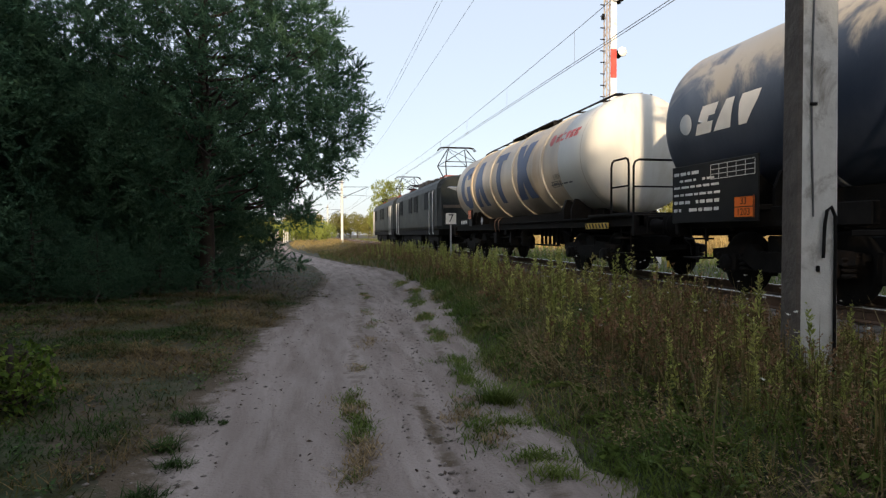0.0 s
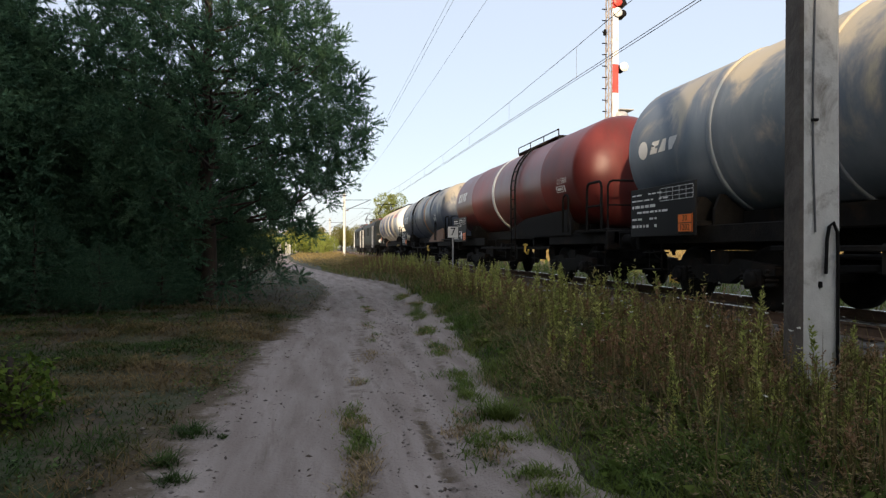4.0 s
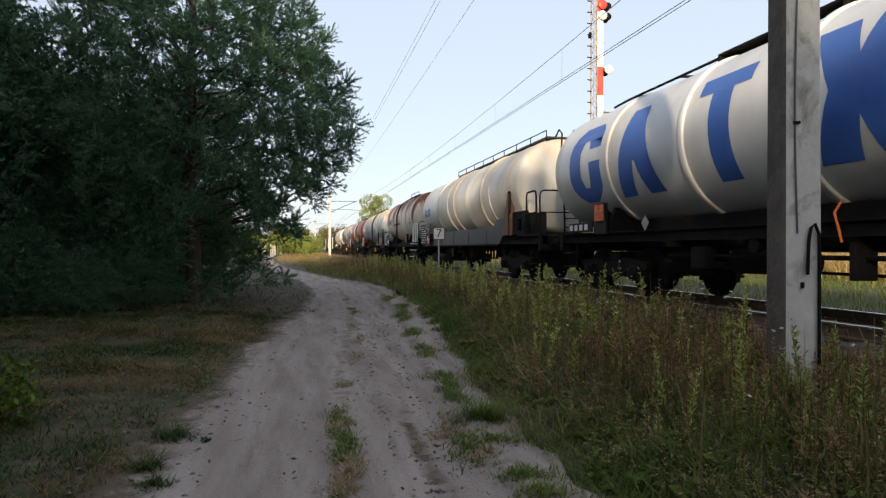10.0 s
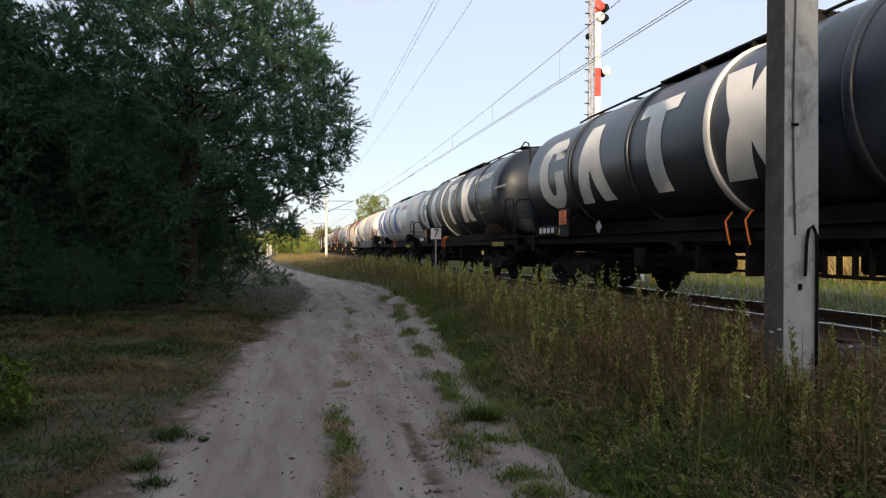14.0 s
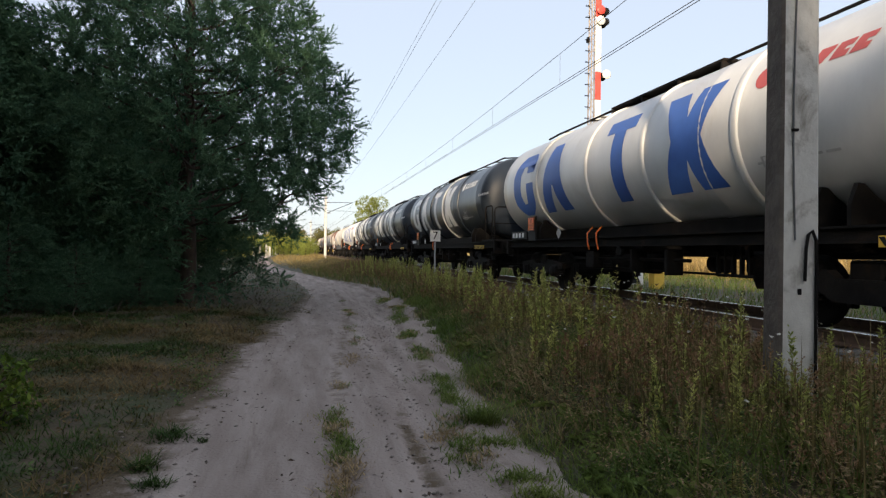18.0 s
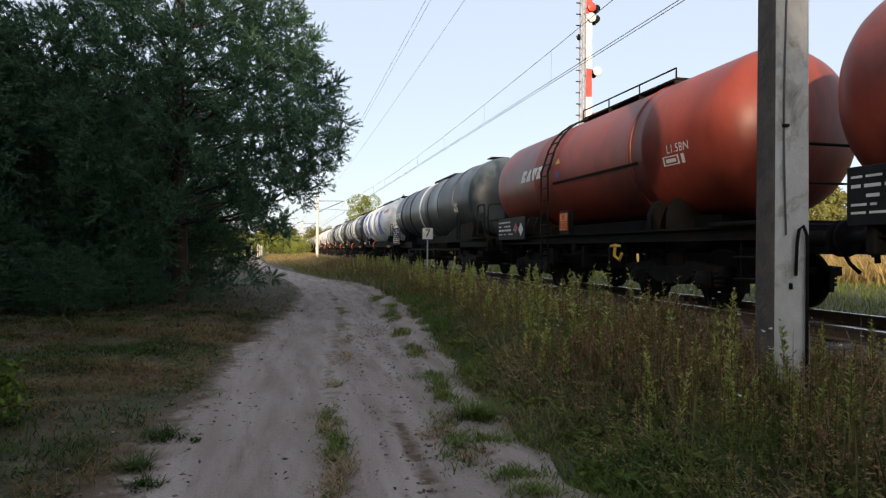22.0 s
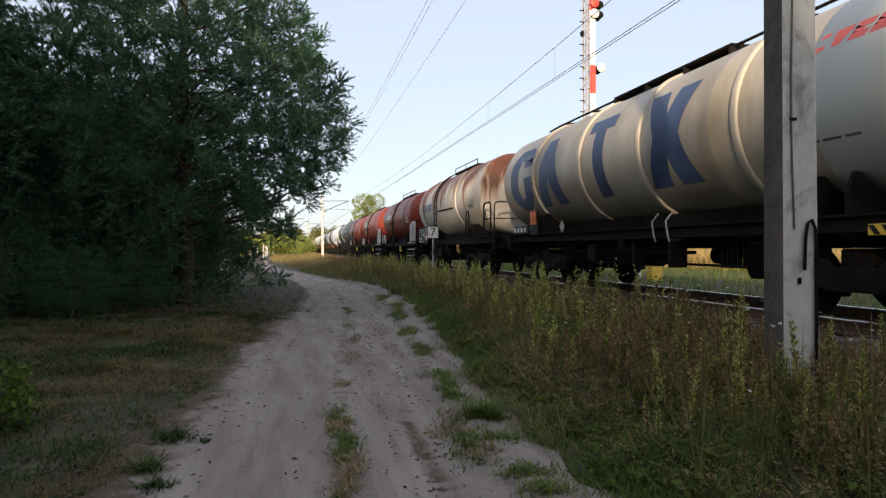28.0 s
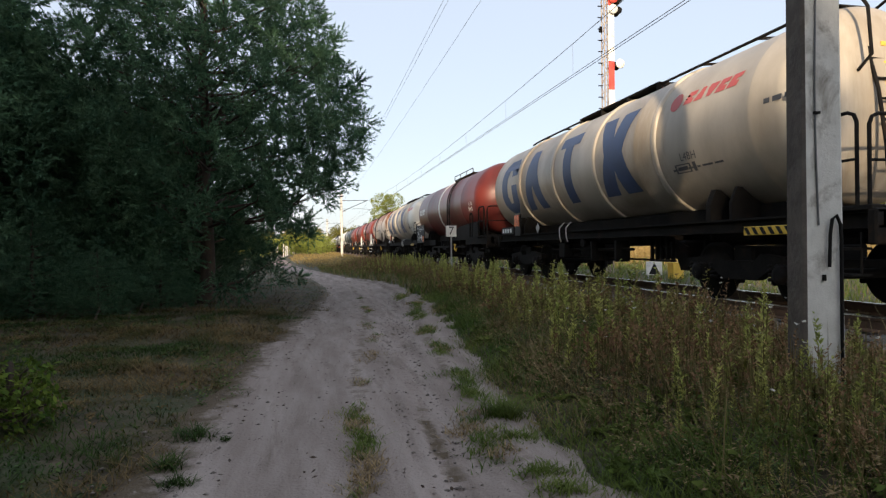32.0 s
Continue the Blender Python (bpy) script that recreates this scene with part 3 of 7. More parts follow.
def block_shape(k, s0, s1, a0, a1):
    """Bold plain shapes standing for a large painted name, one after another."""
    w, h = s1 - s0, a1 - a0
    f = lambda t: a0 + h * t
    g = lambda u: s0 + w * u
    if k == 0:        # eight-cornered hook, open towards the rear
        return [[(f(1), g(0.34), g(0.88)), (f(0.90), g(0.14), g(1)), (f(0.80), g(0.04), g(1))],
                [(f(0.80), g(0.04), g(0.46)), (f(0.66), g(0), g(0.38)), (f(0.34), g(0), g(0.38)), (f(0.20), g(0.04), g(0.46))],
                [(f(0.80), g(0.62), g(1)), (f(0.68), g(0.66), g(1))],
                [(f(0.52), g(0.66), g(1)), (f(0.34), g(0.66), g(1)), (f(0.20), g(0.60), g(0.98))],
                [(f(0.20), g(0.04), g(0.98)), (f(0.10), g(0.15), g(0.86)), (f(0), g(0.34), g(0.66))]]
    if k == 1:        # wedge, narrow at the top and notched below
        return [[(f(1), g(0.32), g(0.68)), (f(0.40), g(0.13), g(0.87))],
                [(f(0.40), g(0.13), g(0.48)), (f(0), g(0), g(0.34))], [(f(0.40), g(0.52), g(0.87)), (f(0), g(0.66), g(1))]]
    if k == 2:        # wide beam on a stem
        return [[(f(1), g(0), g(1)), (f(0.83), g(0.01), g(0.99)), (f(0.829), g(0.30), g(0.70)), (f(0), g(0.30), g(0.70))]]
    return [[(f(1), g(0), g(0.40)), (f(0.72), g(0.15), g(0.50))], [(f(1), g(0.60), g(1)), (f(0.72), g(0.50), g(0.85))],     # waisted block, notched above and below
            [(f(0.72), g(0.15), g(0.85)), (f(0.52), g(0.24), g(0.76)), (f(0.32), g(0.15), g(0.85))],
            [(f(0.32), g(0.15), g(0.50)), (f(0), g(0), g(0.40))], [(f(0.32), g(0.50), g(0.85)), (f(0), g(0.60), g(1))]]


def name_band(owner, mat, spans, a0, a1, lc, r, label):
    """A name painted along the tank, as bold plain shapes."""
    for k, (s0, s1) in enumerate(spans):
        m = Mesh()
        for rows in block_shape(k, s0, s1, a0, a1):
            wrap(m, rows, lc, r)
        part("painted_shape", m, mat, owner, label)


def slanted_blocks(owner, mat, s0, s1, a0, a1, n, lc, r, blob=False, label=""):
    m = Mesh()
    w = (s1 - s0) / n
    sl = 0.12 * (a1 - a0) / 10
    for k in range(n):
        m = Mesh()
        p = s0 + k * w
        q = p + 0.84 * w
        mid = (a0 + a1) / 2
        if k == 1:      # wedge narrow above
            wrap(m, [(a1, p + sl + 0.25 * w, q + sl - 0.2 * w), (a0, p, q)], lc, r)
        elif k == 2:    # wedge narrow below
            wrap(m, [(a1, p + sl, q + sl), (a1 - 0.3 * (a1 - a0), p + sl * 0.7, q + sl * 0.7), (a0, p + 0.24 * w, q - 0.24 * w)], lc, r)
        else:           # slanted block with a nick
            wrap(m, [(a1, p + sl, q + sl), (mid + 0.1 * (a1 - a0), p + sl * 0.6, q + sl * 0.6)], lc, r)
            wrap(m, [(mid + 0.1 * (a1 - a0), p + sl * 0.6, q + sl * 0.6 - 0.3 * w), (mid - 0.1 * (a1 - a0), p + sl * 0.4, q + sl * 0.4 - 0.3 * w)], lc, r)
            wrap(m, [(mid - 0.1 * (a1 - a0), p + sl * 0.4, q + sl * 0.4), (a0, p, q)], lc, r)
        part("painted_shape", m, mat, owner, label)
    if blob:
        m = Mesh()
        c, e = s0 - 0.22, (a0 + a1) / 2
        rows = [(e + 7 * math.sin(t), c - 0.16 * math.cos(t), c + 0.16 * math.cos(t)) for t in np.linspace(-1.5, 1.5, 9)]
        wrap(m, rows, lc, r)
        part("painted_disc", m, mat, owner)


def code_marks(owner, code, s, a, lc, r, mat, bars=True):
    wrap_text(code, 0.19, s, a, lc, r, owner, mat)
    m = Mesh()
    if bars:
        for p, q, b in ((-0.42, 0.0, -8), (0.06, 0.14, -8)):
            wrap(m, [(a + b + 3.4, s + p, s + q), (a + b + 2.6, s + p, s + q)], lc, r)
            wrap(m, [(a + b - 2.6, s + p, s + q), (a + b - 3.4, s + p, s + q)], lc, r)
            wrap(m, [(a + b + 2.6, s + p, s + p + 0.04), (a + b - 2.6, s + p, s + p + 0.04)], lc, r)
            wrap(m, [(a + b + 2.6, s + q - 0.04, s + q), (a + b - 2.6, s + q - 0.04, s + q)], lc, r)
            wrap(m, [(a + b + 1.4, s + p + 0.08, s + q - 0.08), (a + b - 1.4, s + p + 0.08, s + q - 0.08)], lc, r)
        part("painted_frame", m, mat, owner)


def small_bars(owner, s0, s1, a, lc, r, mat, h=1.6):
    m = Mesh()
    p = s0
    rnd = random.Random(int(s0 * 97 + a))
    while p < s1:
        q = min(s1, p + rnd.uniform(0.08, 0.26))
        wrap(m, [(a + h, p, q), (a - h, p, q)], lc, r)
        p = q + 0.05
    part("number_bars", m, mat, owner, "unreadable painted figures")


def hazard_plate(owner, x, y0, y1, z0, z1, top, bottom):
    pl = part("hazard_plate", Mesh().box(x - 0.012, x, y0, y1, z0, z1, 0.004), ORANGE, owner, "orange hazard plate with black figures")
    m = Mesh()
    t, zm = 0.012, (z0 + z1) / 2
    for a, b, c, d in ((y0, y1, z0, z0 + t), (y0, y1, z1 - t, z1), (y0, y0 + t, z0 + t, z1 - t), (y1 - t, y1, z0 + t, z1 - t), (y0 + t, y1 - t, zm - t / 2, zm + t / 2)):
        m.box(x - 0.016, x - 0.0125, a, b, c, d, 0.001)
    part("border", m, BLACKP, pl)
    for body, z in ((top, (zm + z1) / 2), (bottom, (zm + z0) / 2)):
        me = text_data(body, (z1 - z0) * 0.46)
        for v in me.vertices:
            v.co = (x - 0.0165, (y0 + y1) / 2 - v.co.x, z + v.co.y)
        me.update()
        part("figures", me, BLACKP, pl)


def side_board(owner, s0, s1, z0, z1, lc, r, diamonds=(), haz=None, seed=0, haz_in=True):
    """Black data board hung at the tank's side near its head end, with rows of unreadable data."""
    x = -(r + 0.06)
    bd = part("data_board", Mesh().box(x - 0.03, x, lc - s1, lc - s0, z0, z1, 0.008), BLACKP, owner, "black data board with white print")
    for y in (lc - s0 - 0.11, lc - s1 + 0.11):
        part("bracket", Mesh().box(x, x + 0.4, y - 0.03, y + 0.03, z0 + 0.15, z0 + 0.23, 0.01), BLACK_STEEL, bd)
    rnd = random.Random(seed)
    m = Mesh()
    xx = x - 0.034
    w = s1 - s0
    z = z1 - 0.10
    while z > z0 + 0.1:
        p = s0 + 0.06
        stop = s0 + w * rnd.choice((0.4, 0.55, 0.62))
        h = rnd.choice((0.026, 0.036, 0.05))
        while p < stop:
            q = p + rnd.uniform(0.06, 0.2)
            if rnd.random() < 0.8:
                m.box(xx, xx + 0.003, lc - q, lc - p, z - h, z, 0.0005)
            p = q + 0.04
        z -= h + rnd.uniform(0.05, 0.09)
    a, b, zt = s0 + 0.5 * w, s1 - 0.06, z1 - 0.05        # ruled table
    if z1 - z0 > 0.6:
        for k in range(4):
            m.box(xx, xx + 0.003, lc - b, lc - a, zt - 0.07 * k - 0.008, zt - 0.07 * k, 0.0005)
        for k in range(6):
            p = a + (b - a) * k / 5
            m.box(xx, xx + 0.003, lc - p - 0.004, lc - p + 0.004, zt - 0.21, zt - 0.008, 0.0005)
    part("print", m, WHITE, bd)["kind"] = "stuff"
    for (s, z, size, mat) in diamonds:
        part("hazard_diamond", Mesh().plate([(lc - s - size, z), (lc - s, z + size), (lc - s + size, z), (lc - s, z - size)], xx - 0.004, xx), mat, bd, "diamond hazard placard")
    if haz:
        s, z, top, bottom = haz
        hazard_plate(owner, x - 0.034, lc - s - 0.2, lc - s + 0.2, z - 0.15, z + 0.15, top, bottom)


def walkway(owner, lc, r, s0, s1, rails="none", planks=3, lift=0.01, width=0.9, mat=None):
    top = TANK_Z + r
    m = Mesh()
    k = width / planks
    for i in range(planks):
        x = -width / 2 + k * i
        m.box(x + 0.01, x + k - 0.01, lc - s1, lc - s0, top + lift, top + lift + 0.04, 0.006)
    w = part("walkway", m, mat or BLACK_STEEL, owner, "catwalk of steel planks")
    m = Mesh()
    n = max(2, int((s1 - s0) / 1.1))
    for i in range(n + 1):
        y = lc - s0 - (s1 - s0) * i / n
        y += 0.04 if i == n else (-0.04 if i == 0 else 0)
        part("support", Mesh().box(-width / 2, width / 2, y - 0.03, y + 0.03, top - 0.12, top + lift - 0.002, 0.008), BLACK_STEEL, w)
    if rails != "none":
        m = Mesh()
        h = 0.20 if rails == "low" else 0.30
        for x in ((-width / 2,) if rails == "low" else (width / 2,) if rails == "far" else (-width / 2, width / 2)):
            pts = [(x, lc - s0, top + lift), (x, lc - s0, top + lift + h), (x, lc - s1, top + lift + h), (x, lc - s1, top + lift)]
            m.tube(pts, 0.018, 6)
            for i in range(1, n):
                y = lc - s0 - (s1 - s0) * i / n
                m.tube([(x, y, top + lift), (x, y, top + lift + h)], 0.014, 6)
        part("handrail", m, BLACK_STEEL, w)


def end_rail(owner, y, x0, x1, z0, z1, mat=None, mid=True, r=0.022):
    m = Mesh()
    b = 0.12
    m.tube([(x0, y, z0), (x0, y, z1 - b), (x0 + 0.3 * b, y, z1 - 0.3 * b), (x0 + b, y, z1), (x1 - b, y, z1), (x1 - 0.3 * b, y, z1 - 0.3 * b), (x1, y, z1 - b), (x1, y, z0)], r, 8)
    if mid:
        m.tube([(x0, y, (z0 + z1) / 2), (x1, y, (z0 + z1) / 2)], r * 0.8, 6)
    part("handrail", m, mat or BLACK_STEEL, owner)


def side_rail(owner, x, y0, y1, z0, z1, mat=None, r=0.022, mid=False):
    m = Mesh()
    b = 0.12
    m.tube([(x, y0, z0), (x, y0, z1 - b), (x, y0 + 0.3 * b, z1 - 0.3 * b), (x, y0 + b, z1), (x, y1 - b, z1), (x, y1 - 0.3 * b, z1 - 0.3 * b), (x, y1, z1 - b), (x, y1, z0)], r, 8)
    if mid:
        m.tube([(x, y0, (z0 + z1) / 2), (x, y1, (z0 + z1) / 2)], r * 0.8, 6)
    part("handrail", m, mat or BLACK_STEEL, owner)


def tank_wagon(front, pitch, length, paint, label, rings=(), ring_mat=None, dome=0.46, head=0.45, tail=0.45, frame="sole", group="tank wagons of the goods train", r=TANK_R, seams=(), rear_bogie=2.5):
    """A bogie tank wagon, with its tank's shell from 0 to length. Returns it and its half length."""
    lc = length / 2
    w = thing("tank_wagon", pose(TRACK_X, front - lc, RAIL_Z), label, "tank wagon", group)
    rolling.append((w, front - lc))
    m = Mesh()
    prof = []
    for i in range(11):
        t = math.pi / 2 * i / 10
        prof.append((lc + dome * math.cos(t), max(0.01, r * math.sin(t))))
    for p in seams:                                  # weld seams: slight creases in the shell
        prof += [(lc - p + 0.035, r), (lc - p, r + 0.008), (lc - p - 0.035, r)]
    prof += [(-a, b) for a, b in prof[:11][::-1]]
    m.lathe(prof, "y", (0, 0, TANK_Z), 72)
    part("tank", m, paint, w)
    for p in rings:
        s, half, rise, mat = p if isinstance(p, tuple) else (p, 0.055, 0.035, ring_mat or paint)
        part("stiffening_ring", Mesh().lathe([(lc - s + half, r - 0.02), (lc - s + half, r + rise * 0.8), (lc - s + half * 0.6, r + rise), (lc - s - half * 0.6, r + rise), (lc - s - half, r + rise * 0.8), (lc - s - half, r - 0.02)], "y", (0, 0, TANK_Z), 72), mat, w)
    yf, yr = lc + head - 0.62, lc - (pitch - tail - 0.62)
    m = Mesh()
    for x in (-1, 1):
        if frame == "sole":                          # full-length channel sole bars
            m = Mesh()
            m.prism([(1.15 * x + u, z) for u, z in ((-0.11, 1.045), (0.11, 1.045), (0.11, 1.07), (0.05, 1.07), (0.05, 1.215), (0.11, 1.215), (0.11, 1.245), (-0.11, 1.245), (-0.11, 1.215), (-0.05, 1.215), (-0.05, 1.07), (-0.11, 1.07))], yr, yf)
            part("sole_bar", m, BLACK_STEEL, w)
        else:                                        # stub frames at the ends only, with a thin side rail
            for a, b in ((yf - 3.6, yf), (yr, yr + 3.6)):
                part("stub_frame", Mesh().box(1.1 * x - 0.06, 1.1 * x + 0.06, a, b, 0.98, 1.26, 0.015), BLACK_STEEL, w)
            part("side_bar", Mesh().box(1.2 * x - 0.03, 1.2 * x + 0.03, yr + 3.4, yf - 3.4, 0.86, 0.93, 0.01), BLACK_STEEL, w)
    part("centre_sill", Mesh().box(-0.18, 0.18, yr, yf, 0.86, 1.16, 0.02), BLACK_STEEL, w)
    part("tank_cradle", Mesh().box(-0.62, 0.62, -lc + 0.5, lc - 0.5, 1.16, 1.48, 0.02), BLACK_STEEL, w)
    for y in (yf - 0.06, yr + 0.06):
        part("headstock", Mesh().box(-1.3, 1.3, y - 0.06, y + 0.06, 0.86, 1.26, 0.02), BLACK_STEEL, w)
    for y in np.linspace(yr + 1.2, yf - 1.2, 7):
        part("cross_bearer", Mesh().box(-1.12, 1.12, y - 0.05, y + 0.05, 0.94, 1.18, 0.015), BLACK_STEEL, w)
    for y in (lc - 1.7, -lc + 1.7):
        m = Mesh()
        poly = [(-1.12, 1.2), (-1.12, 1.5), (-1.02, 1.74)] + [(-(r + 0.015) * math.cos(radians(a)), TANK_Z + (r + 0.015) * math.sin(radians(a))) for a in range(-46, -135, -8)]
        poly += [(1.02, 1.74), (1.12, 1.5), (1.12, 1.2)]
        m.prism(poly, y - 0.06, y + 0.06)
        m.prism(poly, y - 0.56, y - 0.5)
        part("saddle", m, BLACK_STEEL, w)
    ends(w, yf, yr)
    for y in (yf - 2.0, yr + rear_bogie):
        bogie(w, y)
    m = Mesh().lathe([(-0.75, 0.05), (-0.72, 0.19), (0.72, 0.19), (0.75, 0.05)], "y", (-0.55, 0.3, 0.72), 20)
    m.lathe([(-0.2, 0.05), (-0.19, 0.16), (0.19, 0.16), (0.2, 0.05)], "y", (0.2, -1.2, 0.74), 18)
    m.tube([(-1.05, 2.1, 0.8), (-1.05, -2.1, 0.8)], 0.03, 8)
    m.tube([(-0.9, 1.6, 0.62), (-0.9, -2.6, 0.60)], 0.022, 6)
    m.box(-1.2, -0.95, 0.95, 1.3, 0.6, 0.95, 0.02).box(-1.22, -0.9, -0.6, -0.52, 0.55, 0.98, 0.01).box(-1.22, -0.9, -1.7, -1.62, 0.55, 0.98, 0.01)
    part("brake_gear", m, BLACK_STEEL, w)
    back = yr + rear_bogie + 1.7
    for z, x in ((0.86, -1.0), (0.60, -1.02), (0.74, -0.35), (0.66, 0.4)):      # brake rigging ahead of the rear bogie
        part("brake_rod", Mesh().tube([(x, -2.7, z), (x, back, z)], 0.026, 6), BLACK_STEEL, w)
    for k in range(5):
        y = -2.7 + (back + 2.7) * (k + 0.15) / 4.6
        part("rod_hanger", Mesh().box(-1.05, -0.98, y - 0.02, y + 0.02, 0.58, 1.02, 0.006), BLACK_STEEL, w)
        part("cross_brace", Mesh().box(-0.4, 0.45, y - 0.03, y + 0.03, 0.80, 0.95, 0.01), BLACK_STEEL, w)
    part("brake_box", Mesh().box(-0.7, -0.3, -3.3, -2.9, 0.62, 0.96, 0.04), BLACK_STEEL, w)
    part("brake_lever", Mesh().plate([(back + 0.1, 0.42), (back + 0.1, 0.84), (back + 0.5, 0.98), (back + 0.62, 0.98), (back + 0.3, 0.42)], -0.72, -0.66), BLACK_STEEL, w)
    m = Mesh()
    m.lathe([(1.0, 0.17), (1.18, 0.2), (TANK_Z - r + 0.05, 0.26)], "z", (0, 0, 0), 16)
    m.tube([(-1.15, -0.15, 0.95), (-0.6, -0.15, 1.0), (0.6, -0.15, 1.0), (1.15, -0.15, 0.95)], 0.07, 10)
    m.lathe([(-1.24, 0.1), (-1.15, 0.1), (-1.14, 0.075)], "x", (0, -0.15, 0.95), 14)
    part("outlet_pipe", m, BLACK_STEEL, w)
    for x in (-1.22,):                               # steps at the corners
        for y, n in ((yf - 0.55, 2), (yr + 0.45, 2)):
            m = Mesh()
            for k in range(n):
                m.box(x - 0.14, x + 0.14, y - 0.2, y + 0.2, 0.50 + 0.3 * k, 0.53 + 0.3 * k, 0.006)
            for s in (-0.19, 0.19):
                m.box(x - 0.012, x + 0.012, y + s - 0.012, y + s + 0.012, 0.5, 1.0, 0.003)
            part("step", m, BLACK_STEEL, w)
    return w, lc, yf, yr


def coat(name, c1, c2, stain=None, amount=0.4, ss=0.5, soft=0.14, rough=0.42, scale=1.6, stretch=(1, 0.8, 0.35), spec=0.3):
    return surface(name, c1, c2, scale=scale, rough=rough, bump=0.06, fine=18, stain=stain, stain_scale=ss, stain_amount=amount, stain_soft=soft, stretch=stretch, rough_var=0.12, spec=spec)


def weathered(name, c1, c2, edge, over, amount=0.5, top=0.25, sy=1.0, sz=0.35, rough=0.45, scale=0.9, soft=0.10):
    """Tank paint perished in frayed patches, mostly on the crown; some patches hold painted-in sunlight."""
    m = coat(name, c1, c2, None, rough=rough)
    n, l = m.node_tree.nodes, m.node_tree.links
    bsdf = n["Principled BSDF"]
    src = bsdf.inputs["Base Color"].links[0].from_socket
    co = n.new("ShaderNodeTexCoord")
    mp = n.new("ShaderNodeMapping")
    mp.inputs["Scale"].default_value = (1, sy, sz)
    l.new(co.outputs["Object"], mp.inputs["Vector"])
    big = n.new("ShaderNodeTexNoise")
    big.inputs["Scale"].default_value, big.inputs["Detail"].default_value, big.inputs["Roughness"].default_value = scale, 9, 0.62
    big.inputs["Distortion"].default_value = 0.5
    l.new(mp.outputs["Vector"], big.inputs["Vector"])
    sep = n.new("ShaderNodeSeparateXYZ")
    l.new(co.outputs["Object"], sep.inputs["Vector"])
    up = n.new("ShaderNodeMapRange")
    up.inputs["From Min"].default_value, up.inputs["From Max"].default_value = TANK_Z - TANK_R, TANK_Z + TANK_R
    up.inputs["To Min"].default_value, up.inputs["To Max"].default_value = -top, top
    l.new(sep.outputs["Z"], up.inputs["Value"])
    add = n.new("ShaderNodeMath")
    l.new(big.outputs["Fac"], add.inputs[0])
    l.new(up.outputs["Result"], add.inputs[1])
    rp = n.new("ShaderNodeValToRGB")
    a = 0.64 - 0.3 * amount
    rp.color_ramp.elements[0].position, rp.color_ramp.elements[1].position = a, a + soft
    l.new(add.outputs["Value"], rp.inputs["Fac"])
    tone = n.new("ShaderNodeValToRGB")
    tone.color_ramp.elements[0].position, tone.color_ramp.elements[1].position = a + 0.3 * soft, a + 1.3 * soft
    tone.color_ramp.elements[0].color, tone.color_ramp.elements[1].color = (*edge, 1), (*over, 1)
    l.new(add.outputs["Value"], tone.inputs["Fac"])
    mx = n.new("ShaderNodeMixRGB")
    l.new(rp.outputs["Color"], mx.inputs["Fac"])
    l.new(src, mx.inputs["Color1"])
    l.new(tone.outputs["Color"], mx.inputs["Color2"])
    l.new(mx.outputs["Color"], bsdf.inputs["Base Color"])
    return m


CREAM = coat("grimy_cream_paint", (0.385, 0.338, 0.278), (0.525, 0.472, 0.40), (0.26, 0.195, 0.125), 0.52, soft=0.22)
CLEAN_WHITE = coat("white_tank_paint", (0.60, 0.60, 0.60), (0.72, 0.72, 0.71), (0.5, 0.46, 0.40), 0.25, rough=0.35)
# Lighter cream for rear domes, with the sun on them painted in.
SUNLIT_CAP = coat("sunlit_cream_paint", (0.62, 0.60, 0.54), (0.72, 0.69, 0.62), (0.5, 0.45, 0.36), 0.25, rough=0.4)
TAR = coat("black_blue_tank_paint", (0.014, 0.020, 0.030), (0.030, 0.039, 0.054), (0.050, 0.056, 0.066), 0.30, rough=0.32, spec=0.38)
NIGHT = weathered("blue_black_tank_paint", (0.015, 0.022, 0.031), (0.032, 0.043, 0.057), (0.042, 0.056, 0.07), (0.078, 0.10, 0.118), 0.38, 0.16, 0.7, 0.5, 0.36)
# Cream on the crown is weathering, strengthened to paint in the sunlit top.
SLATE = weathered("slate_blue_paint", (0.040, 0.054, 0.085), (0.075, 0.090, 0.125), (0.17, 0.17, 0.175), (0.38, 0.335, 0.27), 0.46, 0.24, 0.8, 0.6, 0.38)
SLATE_RING = coat("pale_slate_ring_paint", (0.13, 0.15, 0.18), (0.22, 0.24, 0.27), (0.36, 0.31, 0.25), 0.3)
# These cream patches put dappled sunlight into the paint, along with weathering.
SLATE_PALE = weathered("slate_paint_with_cream_wear_and_sunlight", (0.10, 0.130, 0.17), (0.17, 0.20, 0.24), (0.28, 0.27, 0.26), (0.46, 0.40, 0.30), 0.52, 0.16, 0.8, 0.5, 0.45)
OXBLOOD = coat("oxblood_paint", (0.105, 0.020, 0.018), (0.165, 0.031, 0.026), (0.10, 0.035, 0.03), 0.35, rough=0.35)
BRICK = coat("brick_red_paint", (0.185, 0.032, 0.022), (0.275, 0.052, 0.033), (0.13, 0.032, 0.024), 0.52, rough=0.42)
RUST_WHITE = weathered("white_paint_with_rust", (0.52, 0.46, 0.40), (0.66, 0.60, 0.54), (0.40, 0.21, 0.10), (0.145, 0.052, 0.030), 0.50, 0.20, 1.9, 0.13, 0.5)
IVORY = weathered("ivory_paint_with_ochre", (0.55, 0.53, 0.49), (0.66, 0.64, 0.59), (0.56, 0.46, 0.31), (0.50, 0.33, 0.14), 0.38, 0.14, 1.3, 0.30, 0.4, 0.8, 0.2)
OCHRE_RING = coat("ochre_ring_paint", (0.45, 0.395, 0.32), (0.57, 0.51, 0.43), (0.40, 0.29, 0.18), 0.30)
